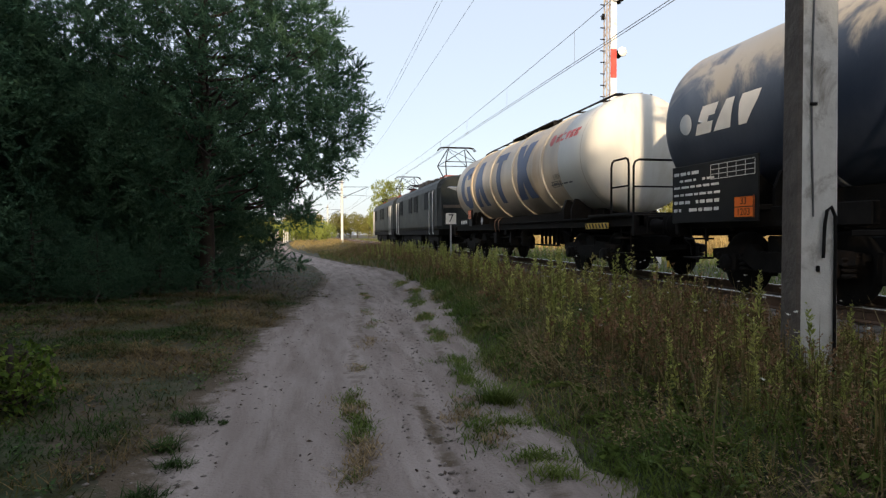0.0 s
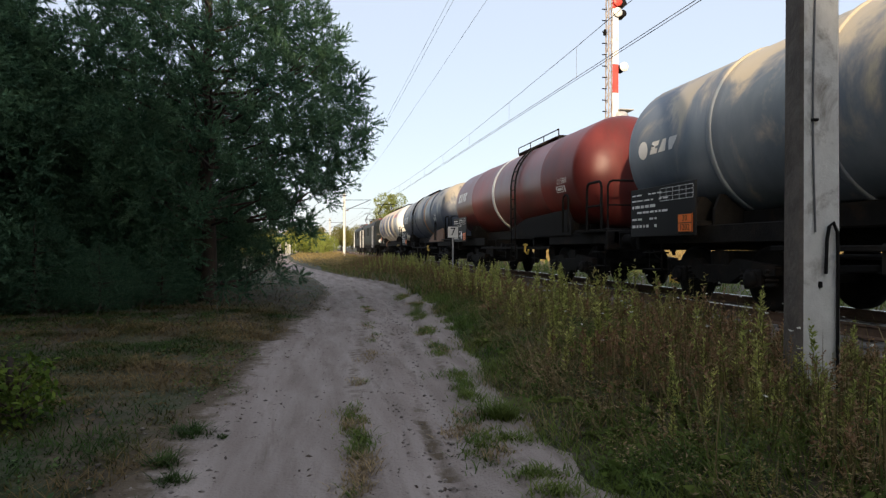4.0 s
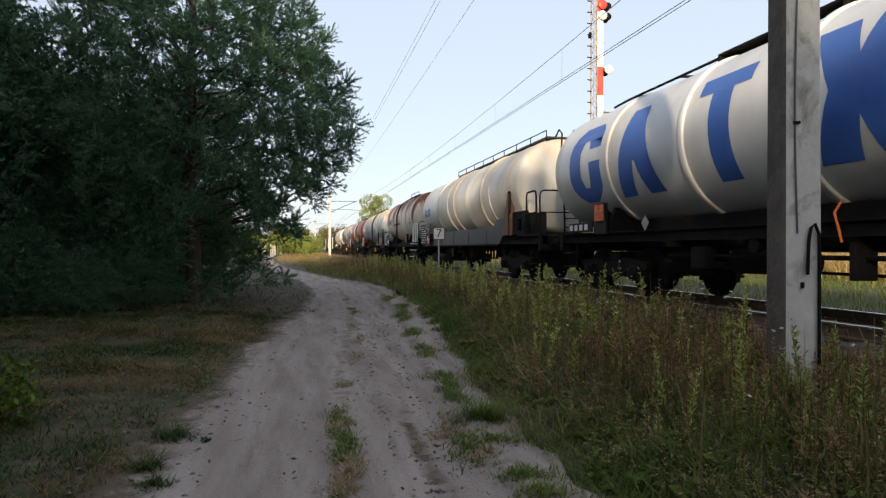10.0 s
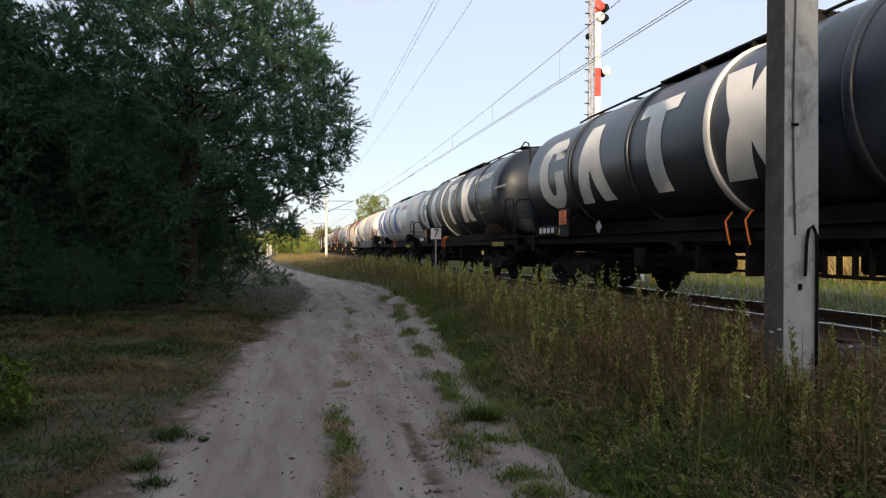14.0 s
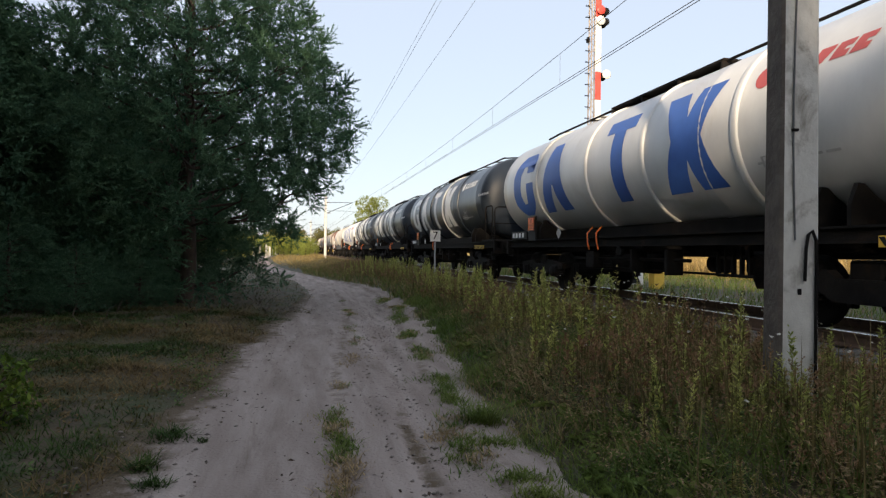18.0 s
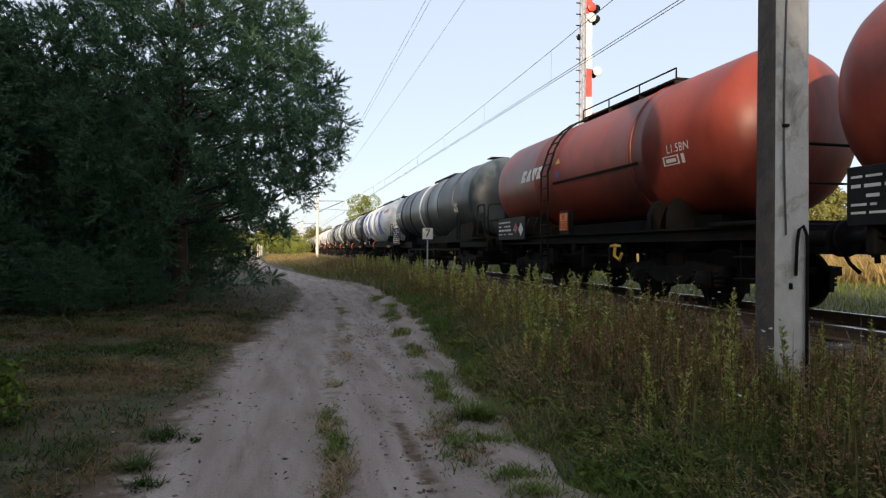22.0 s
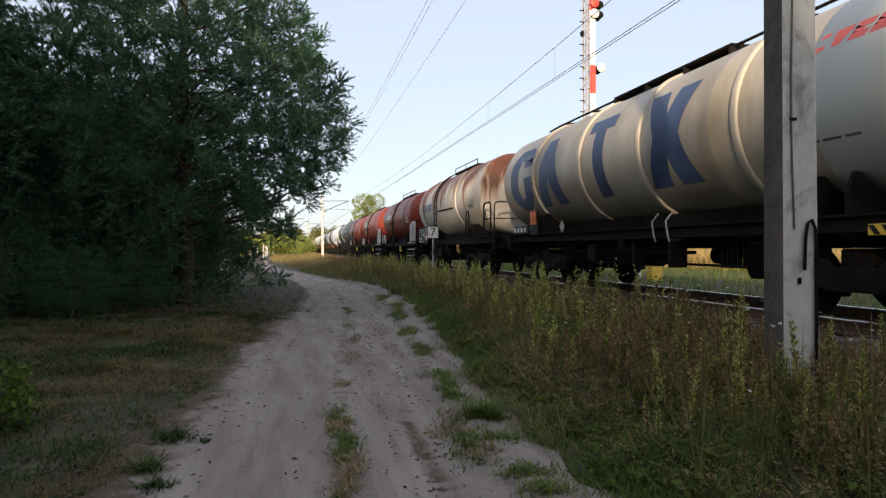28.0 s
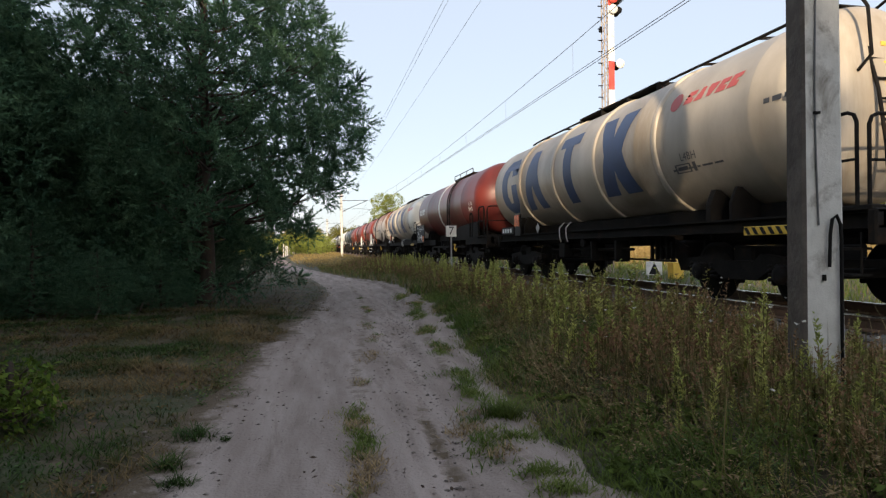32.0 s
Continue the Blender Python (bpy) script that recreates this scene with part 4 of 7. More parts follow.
NAVY = surface("navy_sign_paint", (0.035, 0.06, 0.14), (0.05, 0.085, 0.19), scale=3, rough=0.5, bump=0.03)
BLUE = surface("blue_sign_paint", (0.03, 0.10, 0.38), (0.045, 0.13, 0.46), scale=3, rough=0.45, bump=0.03)
SIGN_WHITE = surface("faded_white_sign", (0.68, 0.67, 0.65), (0.78, 0.77, 0.75), scale=3, rough=0.5, bump=0.03)
SIGN_RED = surface("faded_red_sign", (0.42, 0.07, 0.07), (0.52, 0.10, 0.09), scale=3, rough=0.5, bump=0.03)
ORANGE_RING = surface("orange_ring_paint", (0.38, 0.17, 0.07), (0.50, 0.25, 0.11), scale=3, rough=0.5, bump=0.03)
DARK_SIGN = surface("dark_print", (0.06, 0.065, 0.075), (0.10, 0.10, 0.11), scale=3, rough=0.6, bump=0)
RUST_SADDLE = surface("rusty_saddle_plate", (0.15, 0.085, 0.055), (0.26, 0.15, 0.09), scale=2, rough=0.8, bump=0.3)


def stripe_bar(owner, x, y0, y1, z0, z1, n=7):
    part("hazard_bar", Mesh().box(x - 0.02, x, y0, y1, z0, z1, 0.004), YELLOW, owner, "yellow bar with black slanted stripes")
    m = Mesh()
    k = (y1 - y0) / n
    for i in range(n):
        a = y0 + k * i
        m.plate([(a, z0 + 0.01), (a + 0.45 * k, z0 + 0.01), (min(y1, a + 0.95 * k), z1 - 0.01), (min(y1, a + 0.5 * k), z1 - 0.01)], x - 0.026, x - 0.022)
    part("stripe", m, BLACKP, owner)


def long_wagon(front, pitch, length, paint, sign, label, small, ring_mat, white_ring=None, cap=None, ladder=False, hose=ORANGE, haz=("30", "1202"), pale_end=False, rear_text=None, spans=((0.76, 2.16), (2.72, 4.14), (5.22, 6.36), (7.36, 8.80)), rings=(2.45, 4.9, 7.2, 9.6), head=0.45, handles=5.2):
    """Long ribbed wagon with a large painted name, a smaller one behind it and a catwalk in the middle."""
    rr = [(s, 0.06, 0.04, SIGN_WHITE if white_ring is not None and i == white_ring else ring_mat) for i, s in enumerate(rings)]
    w, lc, yf, yr = tank_wagon(front, pitch, length, paint, label, rr, seams=(8.9, 12.0), head=head)
    name_band(w, sign, spans, -37, 35, lc, TANK_R, "huge painted name in bold shapes")
    slanted_blocks(w, small, 10.35, 11.7, 20, 29, 5, lc, TANK_R, True, "small slanted painted name with a round mark")
    code_marks(w, "L4BH", 10.5, -17, lc, TANK_R, rear_text or GREYP)
    small_bars(w, 10.0, 11.3, -25.5, lc, TANK_R, rear_text or GREYP, 0.7)
    small_bars(w, 12.3, 13.4 if length > 12.4 else 12.0, 3, lc, TANK_R, rear_text or GREYP, 1.5)
    walkway(w, lc, TANK_R, 4.6, 8.3, lift=0.06)
    for x in (-0.36, 0.36):
        m = Mesh()
        m.tube([(x, lc - 1.0, TANK_Z + TANK_R + 0.02), (x, lc - 1.6, TANK_Z + TANK_R + 0.05), (x, lc - 4.6, TANK_Z + TANK_R + 0.06)], 0.025, 6)
        part("roof_rail", m, BLACK_STEEL, w)
        m = Mesh()
        m.tube([(x, lc - 8.3, TANK_Z + TANK_R + 0.06), (x, lc - length + 0.4, TANK_Z + TANK_R + 0.06), (x, lc - length + 0.1, TANK_Z + TANK_R + 0.0)], 0.025, 6)
        part("roof_rail", m, BLACK_STEEL, w)
    for s in (1.9, 3.4, 9.6, 11.0, length - 0.5):
        part("cross_rail", Mesh().tube([(-0.36, lc - s, TANK_Z + TANK_R + 0.06), (0.36, lc - s, TANK_Z + TANK_R + 0.12)], 0.025, 6), BLACK_STEEL, w)
    if cap:                                          # paler rear end: sunlight on the dome, put into the colour
        m = Mesh()
        prof = [(-lc + 1.5, TANK_R + 0.004), (-lc, TANK_R + 0.005)] + [(-lc - 0.465 * math.sin(math.pi / 2 * i / 10), max(0.01, (TANK_R + 0.005) * math.cos(math.pi / 2 * i / 10))) for i in range(1, 11)]
        m.lathe(prof, "y", (0, 0, TANK_Z), 72)
        part("sunlit_end", m, cap, w, "pale rear end of the tank, sunlight put into its colour")
    hazard_plate(w, -1.36, lc - 2.42, lc - 2.02, 1.46, 1.80, *haz)
    m = Mesh().box(-1.34, -1.30, lc - 2.46, lc - 1.98, 1.2, 1.82, 0.006).box(-1.34, -1.30, lc - 1.85, lc - 0.75, 1.26, 1.46, 0.006)
    part("label_plate", m, BLACKP, w)
    for k in range(4):
        part("paper_label", Mesh().box(-1.345, -1.342, lc - 0.95 - 0.24 * k, lc - 0.8 - 0.24 * k, 1.3, 1.42, 0.001), SIGN_WHITE, w)
    part("hazard_diamond", Mesh().plate([(lc - 4.02, 1.36), (lc - 3.9, 1.49), (lc - 3.78, 1.36), (lc - 3.9, 1.23)], -1.36, -1.345), GREYP, w, "diamond hazard placard")
    for y in (lc - handles - 0.4, lc - handles):     # bent discharge handles
        part("discharge_handle", Mesh().tube([(-1.24, y, 0.98), (-1.28, y, 1.12), (-1.24, y + 0.10, 1.32), (-1.08, y + 0.16, 1.46)], 0.015, 8), hose, w, "bent handle bar")
    m = Mesh().box(-1.3, 1.3, yr + 0.05, -lc - 0.15, 1.24, 1.30, 0.01)
    part("end_platform", m, BLACK_STEEL, w)
    side_rail(w, -1.28, yr + 0.25, yr + 0.95, 1.28, 2.35, mid=True)
    end_rail(w, yr + 0.12, -1.25, 1.25, 1.28, 2.3)
    stripe_bar(w, -1.31, yr + 1.0, yr + 2.05, 1.0, 1.12)
    if ladder:
        m = Mesh()
        y = -lc - 0.52
        for x in (-0.27, 0.18):
            m.tube([(x, y - 0.15, 1.3), (x, y - 0.1, 2.1), (x, y, 2.8), (x, y + 0.22, 3.6), (x, y + 0.48, 3.98), (x, y + 0.8, 4.10)], 0.024, 7)
        for k in range(9):
            z = 1.6 + 0.27 * k
            yy = np.interp(z, [1.3, 2.1, 2.8, 3.6, 4.0], [y - 0.15, y - 0.1, y, y + 0.22, y + 0.5])
            m.tube([(-0.27, yy, z), (0.18, yy, z)], 0.017, 6)
        for x in (-0.47, 0.38):
            m.tube([(x, y + 0.1, 3.05), (x, y - 0.10, 3.2), (x, y - 0.05, 3.8), (x, y + 0.12, 4.08), (x, y + 0.4, 4.16), (x, y + 0.75, 4.04)], 0.022, 7)
        part("end_ladder", m, BLACK_STEEL, w, "ladder with hooped grab rails up the rear dome")
        part("roof_step", Mesh().box(-0.5, 0.15, -lc - 0.02, -lc + 0.5, TANK_Z + TANK_R - 0.01, TANK_Z + TANK_R + 0.02, 0.008), BLACK_STEEL, w)
        m = Mesh()
        for k, z in enumerate((3.42, 3.16, 2.9)):
            m.box(-0.09, -0.02, -lc - 0.40 - 0.03 * k, -lc - 0.38 - 0.03 * k, z - 0.03, z + 0.03, 0.004)
        part("warning_label", m, YELLOW, w, "small warning labels on the ladder")
    return w


LONG = "long ribbed tank wagon, "
long_wagon(24.95, 15.4, 12.2, CREAM, NAVY, LONG + "grimy cream with huge navy painted shapes", SIGN_RED, OCHRE_RING, hose=RUST_SADDLE, cap=SUNLIT_CAP, haz=("33", "1203"), rear_text=DARK_SIGN, head=1.25)
long_wagon(-66.4, 15.2, 12.5, CLEAN_WHITE, BLUE, LONG + "clean white with huge blue painted shapes", SIGN_RED, CLEAN_WHITE, hose=ORANGE, rear_text=GREYP, handles=7.4)
long_wagon(-81.65, 15.2, 12.5, TAR, SIGN_WHITE, LONG + "black, huge white shapes, end ladder", SIGN_WHITE, TAR, white_ring=1, ladder=True, spans=((0.8, 2.25), (3.05, 4.3), (6.05, 7.15), (8.1, 9.6)), rings=(2.4, 5.25, 7.45, 10.3))
long_wagon(-96.8, 15.2, 12.5, TAR, SIGN_WHITE, LONG + "glossy black with huge white painted shapes", SIGN_WHITE, TAR, white_ring=2, handles=7.6)
long_wagon(-112.0, 15.0, 12.5, TAR, SIGN_WHITE, LONG + "black, one white ring, white shapes", SIGN_WHITE, TAR, white_ring=2)
long_wagon(-126.9, 15.0, 12.5, CLEAN_WHITE, BLUE, LONG + "white, huge blue shapes, end ladder", SIGN_RED, CLEAN_WHITE, ladder=True, rear_text=GREYP, spans=((0.82, 2.22), (2.68, 4.14), (5.90, 6.98), (7.85, 9.30)), rings=(2.45, 5.16, 7.33, 9.69))
long_wagon(-207.2, 14.6, 12.2, CREAM, NAVY, LONG + "grimy cream, navy shapes, pale rear end", SIGN_RED, OCHRE_RING, cap=SUNLIT_CAP, rear_text=DARK_SIGN, hose=GREYP, handles=7.4, spans=((0.52, 2.0), (2.3, 3.75), (5.0, 6.05), (7.15, 8.5)), rings=(2.17, 4.70, 7.0, 9.46))
long_wagon(-236.5, 15.0, 12.5, CREAM, NAVY, LONG + "stained cream, navy shapes, end ladder", SIGN_RED, OCHRE_RING, ladder=True, rear_text=DARK_SIGN, hose=GREYP)


def saddle_skirt(owner, lc, s0, s1, mat, drop=1.2):
    """Tapering steel skirt that carries the tank's rear end."""
    m = Mesh()
    a = TANK_Z + TANK_R * math.sin(radians(-48))
    for x in (-1, 1):
        x0, x1 = (-1.20, -1.14) if x < 0 else (1.14, 1.20)
        m = Mesh()
        m.plate([(lc - s0, drop + 0.02), (lc - s0 - 0.7, drop + 0.28), (lc - s0 - 1.9, a + 0.02), (lc - s1 + 0.25, a + 0.12), (lc - s1, a - 0.15), (lc - s1, drop), (lc - s0 - 0.6, drop)], x0, x1)
        part("rear_saddle", m, mat, owner, "steel skirt plate under the tank end")


def arch_ladder(owner, lc, s, z0=0.5, r=TANK_R, mat=None):
    m = Mesh()
    pts = [(-1.38, z0), (-1.40, 1.6), (-1.41, 2.7)]
    for k in range(1, 8):
        a = math.pi / 2 * k / 7 * 0.92
        pts.append((-(r + 0.07) * math.cos(a), TANK_Z + (r + 0.07) * math.sin(a)))
    for dy in (-0.19, 0.19):
        m.tube([(x, lc - s + dy, z) for x, z in pts], 0.024, 6)
    ln = [0]
    for p, q in zip(pts, pts[1:]):
        ln.append(ln[-1] + math.dist(p, q))
    d = 0.15
    while d < ln[-1]:
        x, z = np.interp(d, ln, [p[0] for p in pts]), np.interp(d, ln, [p[1] for p in pts])
        m.tube([(x, lc - s - 0.19, z), (x, lc - s + 0.19, z)], 0.016, 6)
        d += 0.28
    part("side_ladder", m, mat or BLACK_STEEL, owner, "ladder bent over the tank's side")


def warning_set(owner, lc, s, a=4, TANK_R=TANK_R):
    m = Mesh()
    wrap(m, [(a + 9, s - 0.01, s + 0.01), (a + 3, s - 0.13, s + 0.13)], lc, TANK_R)
    part("warning_triangle", m, YELLOW, owner, "yellow warning triangle")
    m = Mesh()
    wrap(m, [(a - 5, s - 0.06, s + 0.06), (a - 9, s - 0.1, s + 0.1), (a - 12, s - 0.04, s + 0.04)], lc, TANK_R)
    part("warning_sticker", m, BLUE, owner)


def round_wagon(front, pitch, length, paint, label, sign, n, span, ang, code, code_s, band=None, rings=(), ladder=None, skirt=None, walk=(4.5, 8.0), board=(-0.1, 1.4), haz=("30", "1202"), blob=False, warn=None, ring_mat=None, line=None, seed=1, code_mat=None, white_rail=False, rail_in=1.2, frame="stub", end_ladder=False, plate_s=4.4, dome=0.46, TANK_R=TANK_R, line2=None, rear_bogie=2.5):
    w, lc, yf, yr = tank_wagon(front, pitch, length, paint, label, rings, ring_mat, frame=frame, dome=dome, r=TANK_R, rear_bogie=rear_bogie, seams=[s for s in (2.6, 7.4, 9.9) if s < length - 0.6])
    slanted_blocks(w, sign, span[0], span[1], ang[0], ang[1], n, lc, TANK_R, blob, "painted company sign in slanted shapes")
    if code:
        code_marks(w, code, code_s, -8, lc, TANK_R, code_mat or SIGN_WHITE)
    if board:
        side_board(w, board[0], board[1], board[2], board[3], lc, TANK_R, ((board[1] - 0.25, board[2] + 0.26, 0.17, SIGN_WHITE), (board[1] - 0.62, board[2] + 0.3, 0.14, SIGN_RED)) if line else (((board[1] - 0.75, board[2] + 0.28, 0.15, SIGN_WHITE),) if dome > 0.5 else ()), (board[1] - 0.26, board[2] + 0.2, *haz) if haz and not line else None, seed)
    if line:
        m = Mesh()
        wrap(m, [(-11, line[0], line[1]), (-13.5, line[0], line[1])], lc, TANK_R, 0.03)
        part("cover_strip", m, BLACK_STEEL, w)
        if line2:
            part("cover_strip", wrap(Mesh(), [(-11, line2[0], line2[1]), (-12.8, line2[0], line2[1])], lc, TANK_R, 0.03), BLACK_STEEL, w)
        if haz:
            hazard_plate(w, -1.31, lc - plate_s - 0.2, lc - plate_s + 0.2, 1.32, 1.72, *haz)
            part("plate_holder", Mesh().box(-1.305, -1.2, lc - plate_s - 0.24, lc - plate_s + 0.24, 1.24, 1.76, 0.005), BLACKP, w)
    if band is not None:
        part("white_band", Mesh().lathe([(lc - band + 0.13, TANK_R + 0.004), (lc - band + 0.12, TANK_R + 0.012), (lc - band - 0.12, TANK_R + 0.012), (lc - band - 0.13, TANK_R + 0.004)], "y", (0, 0, TANK_Z), 72), SIGN_WHITE, w, "broad white painted band")
    if ladder:
        arch_ladder(w, lc, ladder, r=TANK_R)
    if skirt:
        saddle_skirt(w, lc, skirt[0], skirt[1], skirt[2])
    if warn:
        warning_set(w, lc, warn, 4, TANK_R)
    walkway(w, lc, TANK_R, walk[0], walk[1], "low" if line or band and not end_ladder else "none")
    m = Mesh()
    c = lc - (walk[0] + walk[1]) / 2
    m.lathe([(TANK_R - 0.05, 0.32), (TANK_R + 0.12, 0.32), (TANK_R + 0.13, 0.36), (TANK_R + 0.19, 0.36), (TANK_R + 0.23, 0.2), (TANK_R + 0.24, 0.02)], "z", (0.75, c, TANK_Z - 0.22), 24)
    part("manhole", m, paint, w)
    m = Mesh().box(-1.3, 1.3, yr + 0.05, -lc - 0.12, 1.24, 1.30, 0.01)
    part("end_platform", m, BLACK_STEEL, w)
    rm = SIGN_WHITE if white_rail else BLACK_STEEL
    if white_rail:                                   # a hooked post and a bowed rail beside the end steps
        y = yr + 1.32
        part("grab_post", Mesh().tube([(-1.34, y, 1.26), (-1.34, y, 1.95), (-1.34, y - 0.04, 2.07), (-1.34, y - 0.13, 2.12), (-1.34, y - 0.22, 2.06)], 0.024, 8), rm, w, "white hooked grab post")
        for y in (yr + 0.60, yr + 0.05):
            side_rail(w, -1.34, y, y + 0.44, 1.26, 2.22, rm, 0.026)
    elif TANK_R > 1.3:
        side_rail(w, -1.32, yr + 0.25, yr + 0.95, 1.28, 2.3, rm, 0.028, mid=True)
        side_rail(w, -1.36, -lc + rail_in - 0.3, -lc + rail_in + 0.02, 1.26, 2.15, rm, 0.026)
    end_rail(w, yr + 0.1, -1.25, 1.25, 1.28, 2.3)
    if white_rail:
        for k in range(3):
            part("foot_step", Mesh().box(-1.5, -1.2, yr + 0.75 - 0.05 * k, yr + 1.30 - 0.05 * k, 0.5 + 0.33 * k, 0.54 + 0.33 * k, 0.006), SIGN_WHITE, w, "white-edged foot step")
    if end_ladder:
        m = Mesh()
        y = -lc - 0.50
        for x in (0.0, 0.45):
            m.tube([(x, y - 0.05, 1.3), (x, y, 2.8), (x, y + 0.22, 3.6), (x, y + 0.48, 3.98), (x, y + 0.8, 4.12)], 0.024, 7)
        for k in range(10):
            z = 1.5 + 0.26 * k
            yy = np.interp(z, [1.3, 2.8, 3.6, 4.0], [y - 0.05, y, y + 0.22, y + 0.5])
            m.tube([(0.0, yy, z), (0.45, yy, z)], 0.017, 6)
        part("end_ladder", m, GREYP, w, "ladder up the rear dome")
        part("roof_step", Mesh().box(-0.5, 0.15, -lc - 0.02, -lc + 0.5, TANK_Z + TANK_R - 0.01, TANK_Z + TANK_R + 0.02, 0.008), BLACK_STEEL, w)
    if not end_ladder:
        part("hook", Mesh().tube([(-1.28, lc - length * 0.72, 1.02), (-1.3, lc - length * 0.72, 0.8), (-1.26, lc - length * 0.72 - 0.12, 0.72), (-1.26, lc - length * 0.72 - 0.2, 0.84)], 0.03, 8).tube([(-1.28, lc - length * 0.72 + 0.16, 0.98), (-1.28, lc - length * 0.72 - 0.16, 0.98)], 0.025, 8), YELLOW, w, "yellow towing hook")
    return w


BOGIE = "tank wagon, "
round_wagon(9.48, 15.8, 12.6, SLATE, BOGIE + "slate blue with cream weathering, painted-in sunlight and a white sign", SIGN_WHITE, 3, (0.75, 2.1), (-12, 6), "L4BN", 11.2, rings=((2.85, 0.05, 0.03, SLATE_RING), (5.15, 0.05, 0.03, SLATE), (7.45, 0.05, 0.03, SLATE_RING), (8.2, 0.11, 0.02, ORANGE_RING), (10.0, 0.07, 0.05, SLATE_RING)), ladder=4.6, skirt=(8.9, 12.7, RUST_SADDLE), walk=(4.9, 8.0), board=(0.3, 2.3, 1.06, 1.96), haz=("33", "1203"), blob=True, seed=3)
round_wagon(-6.55, 14.75, 11.9, OXBLOOD, BOGIE + "dark oxblood red with a broad white band", SIGN_WHITE, 4, (0.35, 1.65), (1, 16), "L1.5BN", 11.3, band=5.45, ladder=7.8, skirt=(6.4, 11.6, BLACK_STEEL), walk=(5.5, 9.0), board=(-0.1, 2.05, 1.14, 2.10), haz=("33", "1203"), dome=0.72, seed=5, rail_in=0.4, white_rail=False)
round_wagon(-21.2, 16.0, 13.0, SLATE_PALE, BOGIE + "blue grey under patchy cream weathering and painted-in sunlight, faded sign", SIGN_WHITE, 3, (0.7, 1.5), (-6, 3), None, 11.5, rings=((2.4, 0.05, 0.03, SLATE_PALE), (4.5, 0.05, 0.03, SLATE_PALE), (10.2, 0.06, 0.04, SLATE_PALE)), ladder=8.2, skirt=(9.3, 13.0, RUST_SADDLE), walk=(6.4, 10.0), board=(0.2, 2.2, 1.1, 1.96), blob=True, seed=7)
round_wagon(-37.2, 12.8, 9.9, RUST_WHITE, BOGIE + "white streaked with heavy brown rust", NAVY, 4, (1.2, 2.55), (-9, 3), "L1.5BN", 9.3, rings=((0.35, 0.05, 0.03, RUST_WHITE), (3.62, 0.05, 0.03, RUST_WHITE), (6.1, 0.06, 0.04, RUST_WHITE), (8.7, 0.06, 0.04, RUST_WHITE)), ladder=5.35, walk=(5.0, 7.5), board=(-0.2, 2.05, 1.12, 2.08), plate_s=8.1, line=(3.6, 6.0), seed=9, white_rail=True, code_mat=DARK_SIGN, frame="sole")
round_wagon(-141.9, 17.2, 14.1, NIGHT, BOGIE + "satin black with ribs and a broad white band", SIGN_WHITE, 4, (0.1, 1.4), (-7, 6), "L4BH", 12.5, band=6.42, rings=(1.8, 4.1, 7.95, 9.8, 12.1), skirt=(10.3, 14.2, BLACK_STEEL), walk=(5.6, 9.2), board=(-0.3, 1.8, 1.14, 2.05), haz=("30", "1202"), seed=11, end_ladder=True, rear_bogie=3.2)
round_wagon(-159.0, 11.5, 9.1, BRICK, BOGIE + "brick red with a pale company sign and domed end", SIGN_WHITE, 4, (1.7, 3.05), (-3, 10), "L1.5BN", 8.4, ladder=3.55, walk=(3.6, 7.2), board=(0.2, 2.2, 1.17, 1.76), dome=0.72, line=(3.7, 7.3), warn=3.95, seed=13, TANK_R=1.27, frame="sole", rings=((7.0, 0.05, 0.02, BRICK),))
round_wagon(-170.55, 12.25, 9.2, BRICK, BOGIE + "brick red with white handrails and steps", SIGN_WHITE, 4, (1.6, 3.05), (-2, 10), "L1.5BN", 8.4, ladder=4.65, walk=(3.2, 7.0), board=(0.0, 2.0, 1.17, 1.80), dome=0.72, line=(2.0, 5.2), warn=5.5, seed=15, white_rail=True, frame="sole", TANK_R=1.27, rings=((7.65, 0.05, 0.02, BRICK),))
round_wagon(-182.8, 12.3, 9.1, BRICK, BOGIE + "faded brick red with white handrails and side strip", SIGN_WHITE, 4, (1.7, 3.2), (-1, 11), "L1.5BN", 8.5, ladder=4.8, walk=(3.0, 6.8), board=(-0.1, 1.75, 1.17, 1.80), dome=0.72, line=(2.1, 4.5), line2=(6.0, 7.3), warn=5.55, seed=17, white_rail=True, frame="sole", TANK_R=1.27, rings=((7.6, 0.05, 0.02, BRICK),))
round_wagon(-195.1, 12.1, 9.4, RUST_WHITE, BOGIE + "flaking white over brown rust, with a navy sign", NAVY, 4, (1.0, 2.5), (-8, 5), "L1.5BN", 8.6, rings=((0.9, 0.05, 0.03, RUST_WHITE), (6.6, 0.05, 0.03, RUST_WHITE)), ladder=3.6, walk=(3.4, 6.6), board=(0.3, 2.2, 1.12, 1.82), plate_s=3.1, line=(3.7, 6.2), seed=19, white_rail=False, code_mat=DARK_SIGN, frame="sole")
round_wagon(-221.8, 14.6, 11.9, OXBLOOD, BOGIE + "weathered oxblood red with one white band", SIGN_WHITE, 4, (0.38, 1.75), (-4, 8), "L1.5BN", 11.4, band=5.58, ladder=7.9, skirt=(7.2, 12.0, BLACK_STEEL), walk=(5.2, 8.6), board=(-0.1, 2.05, 1.14, 2.08), dome=0.72, seed=21, rail_in=0.4)


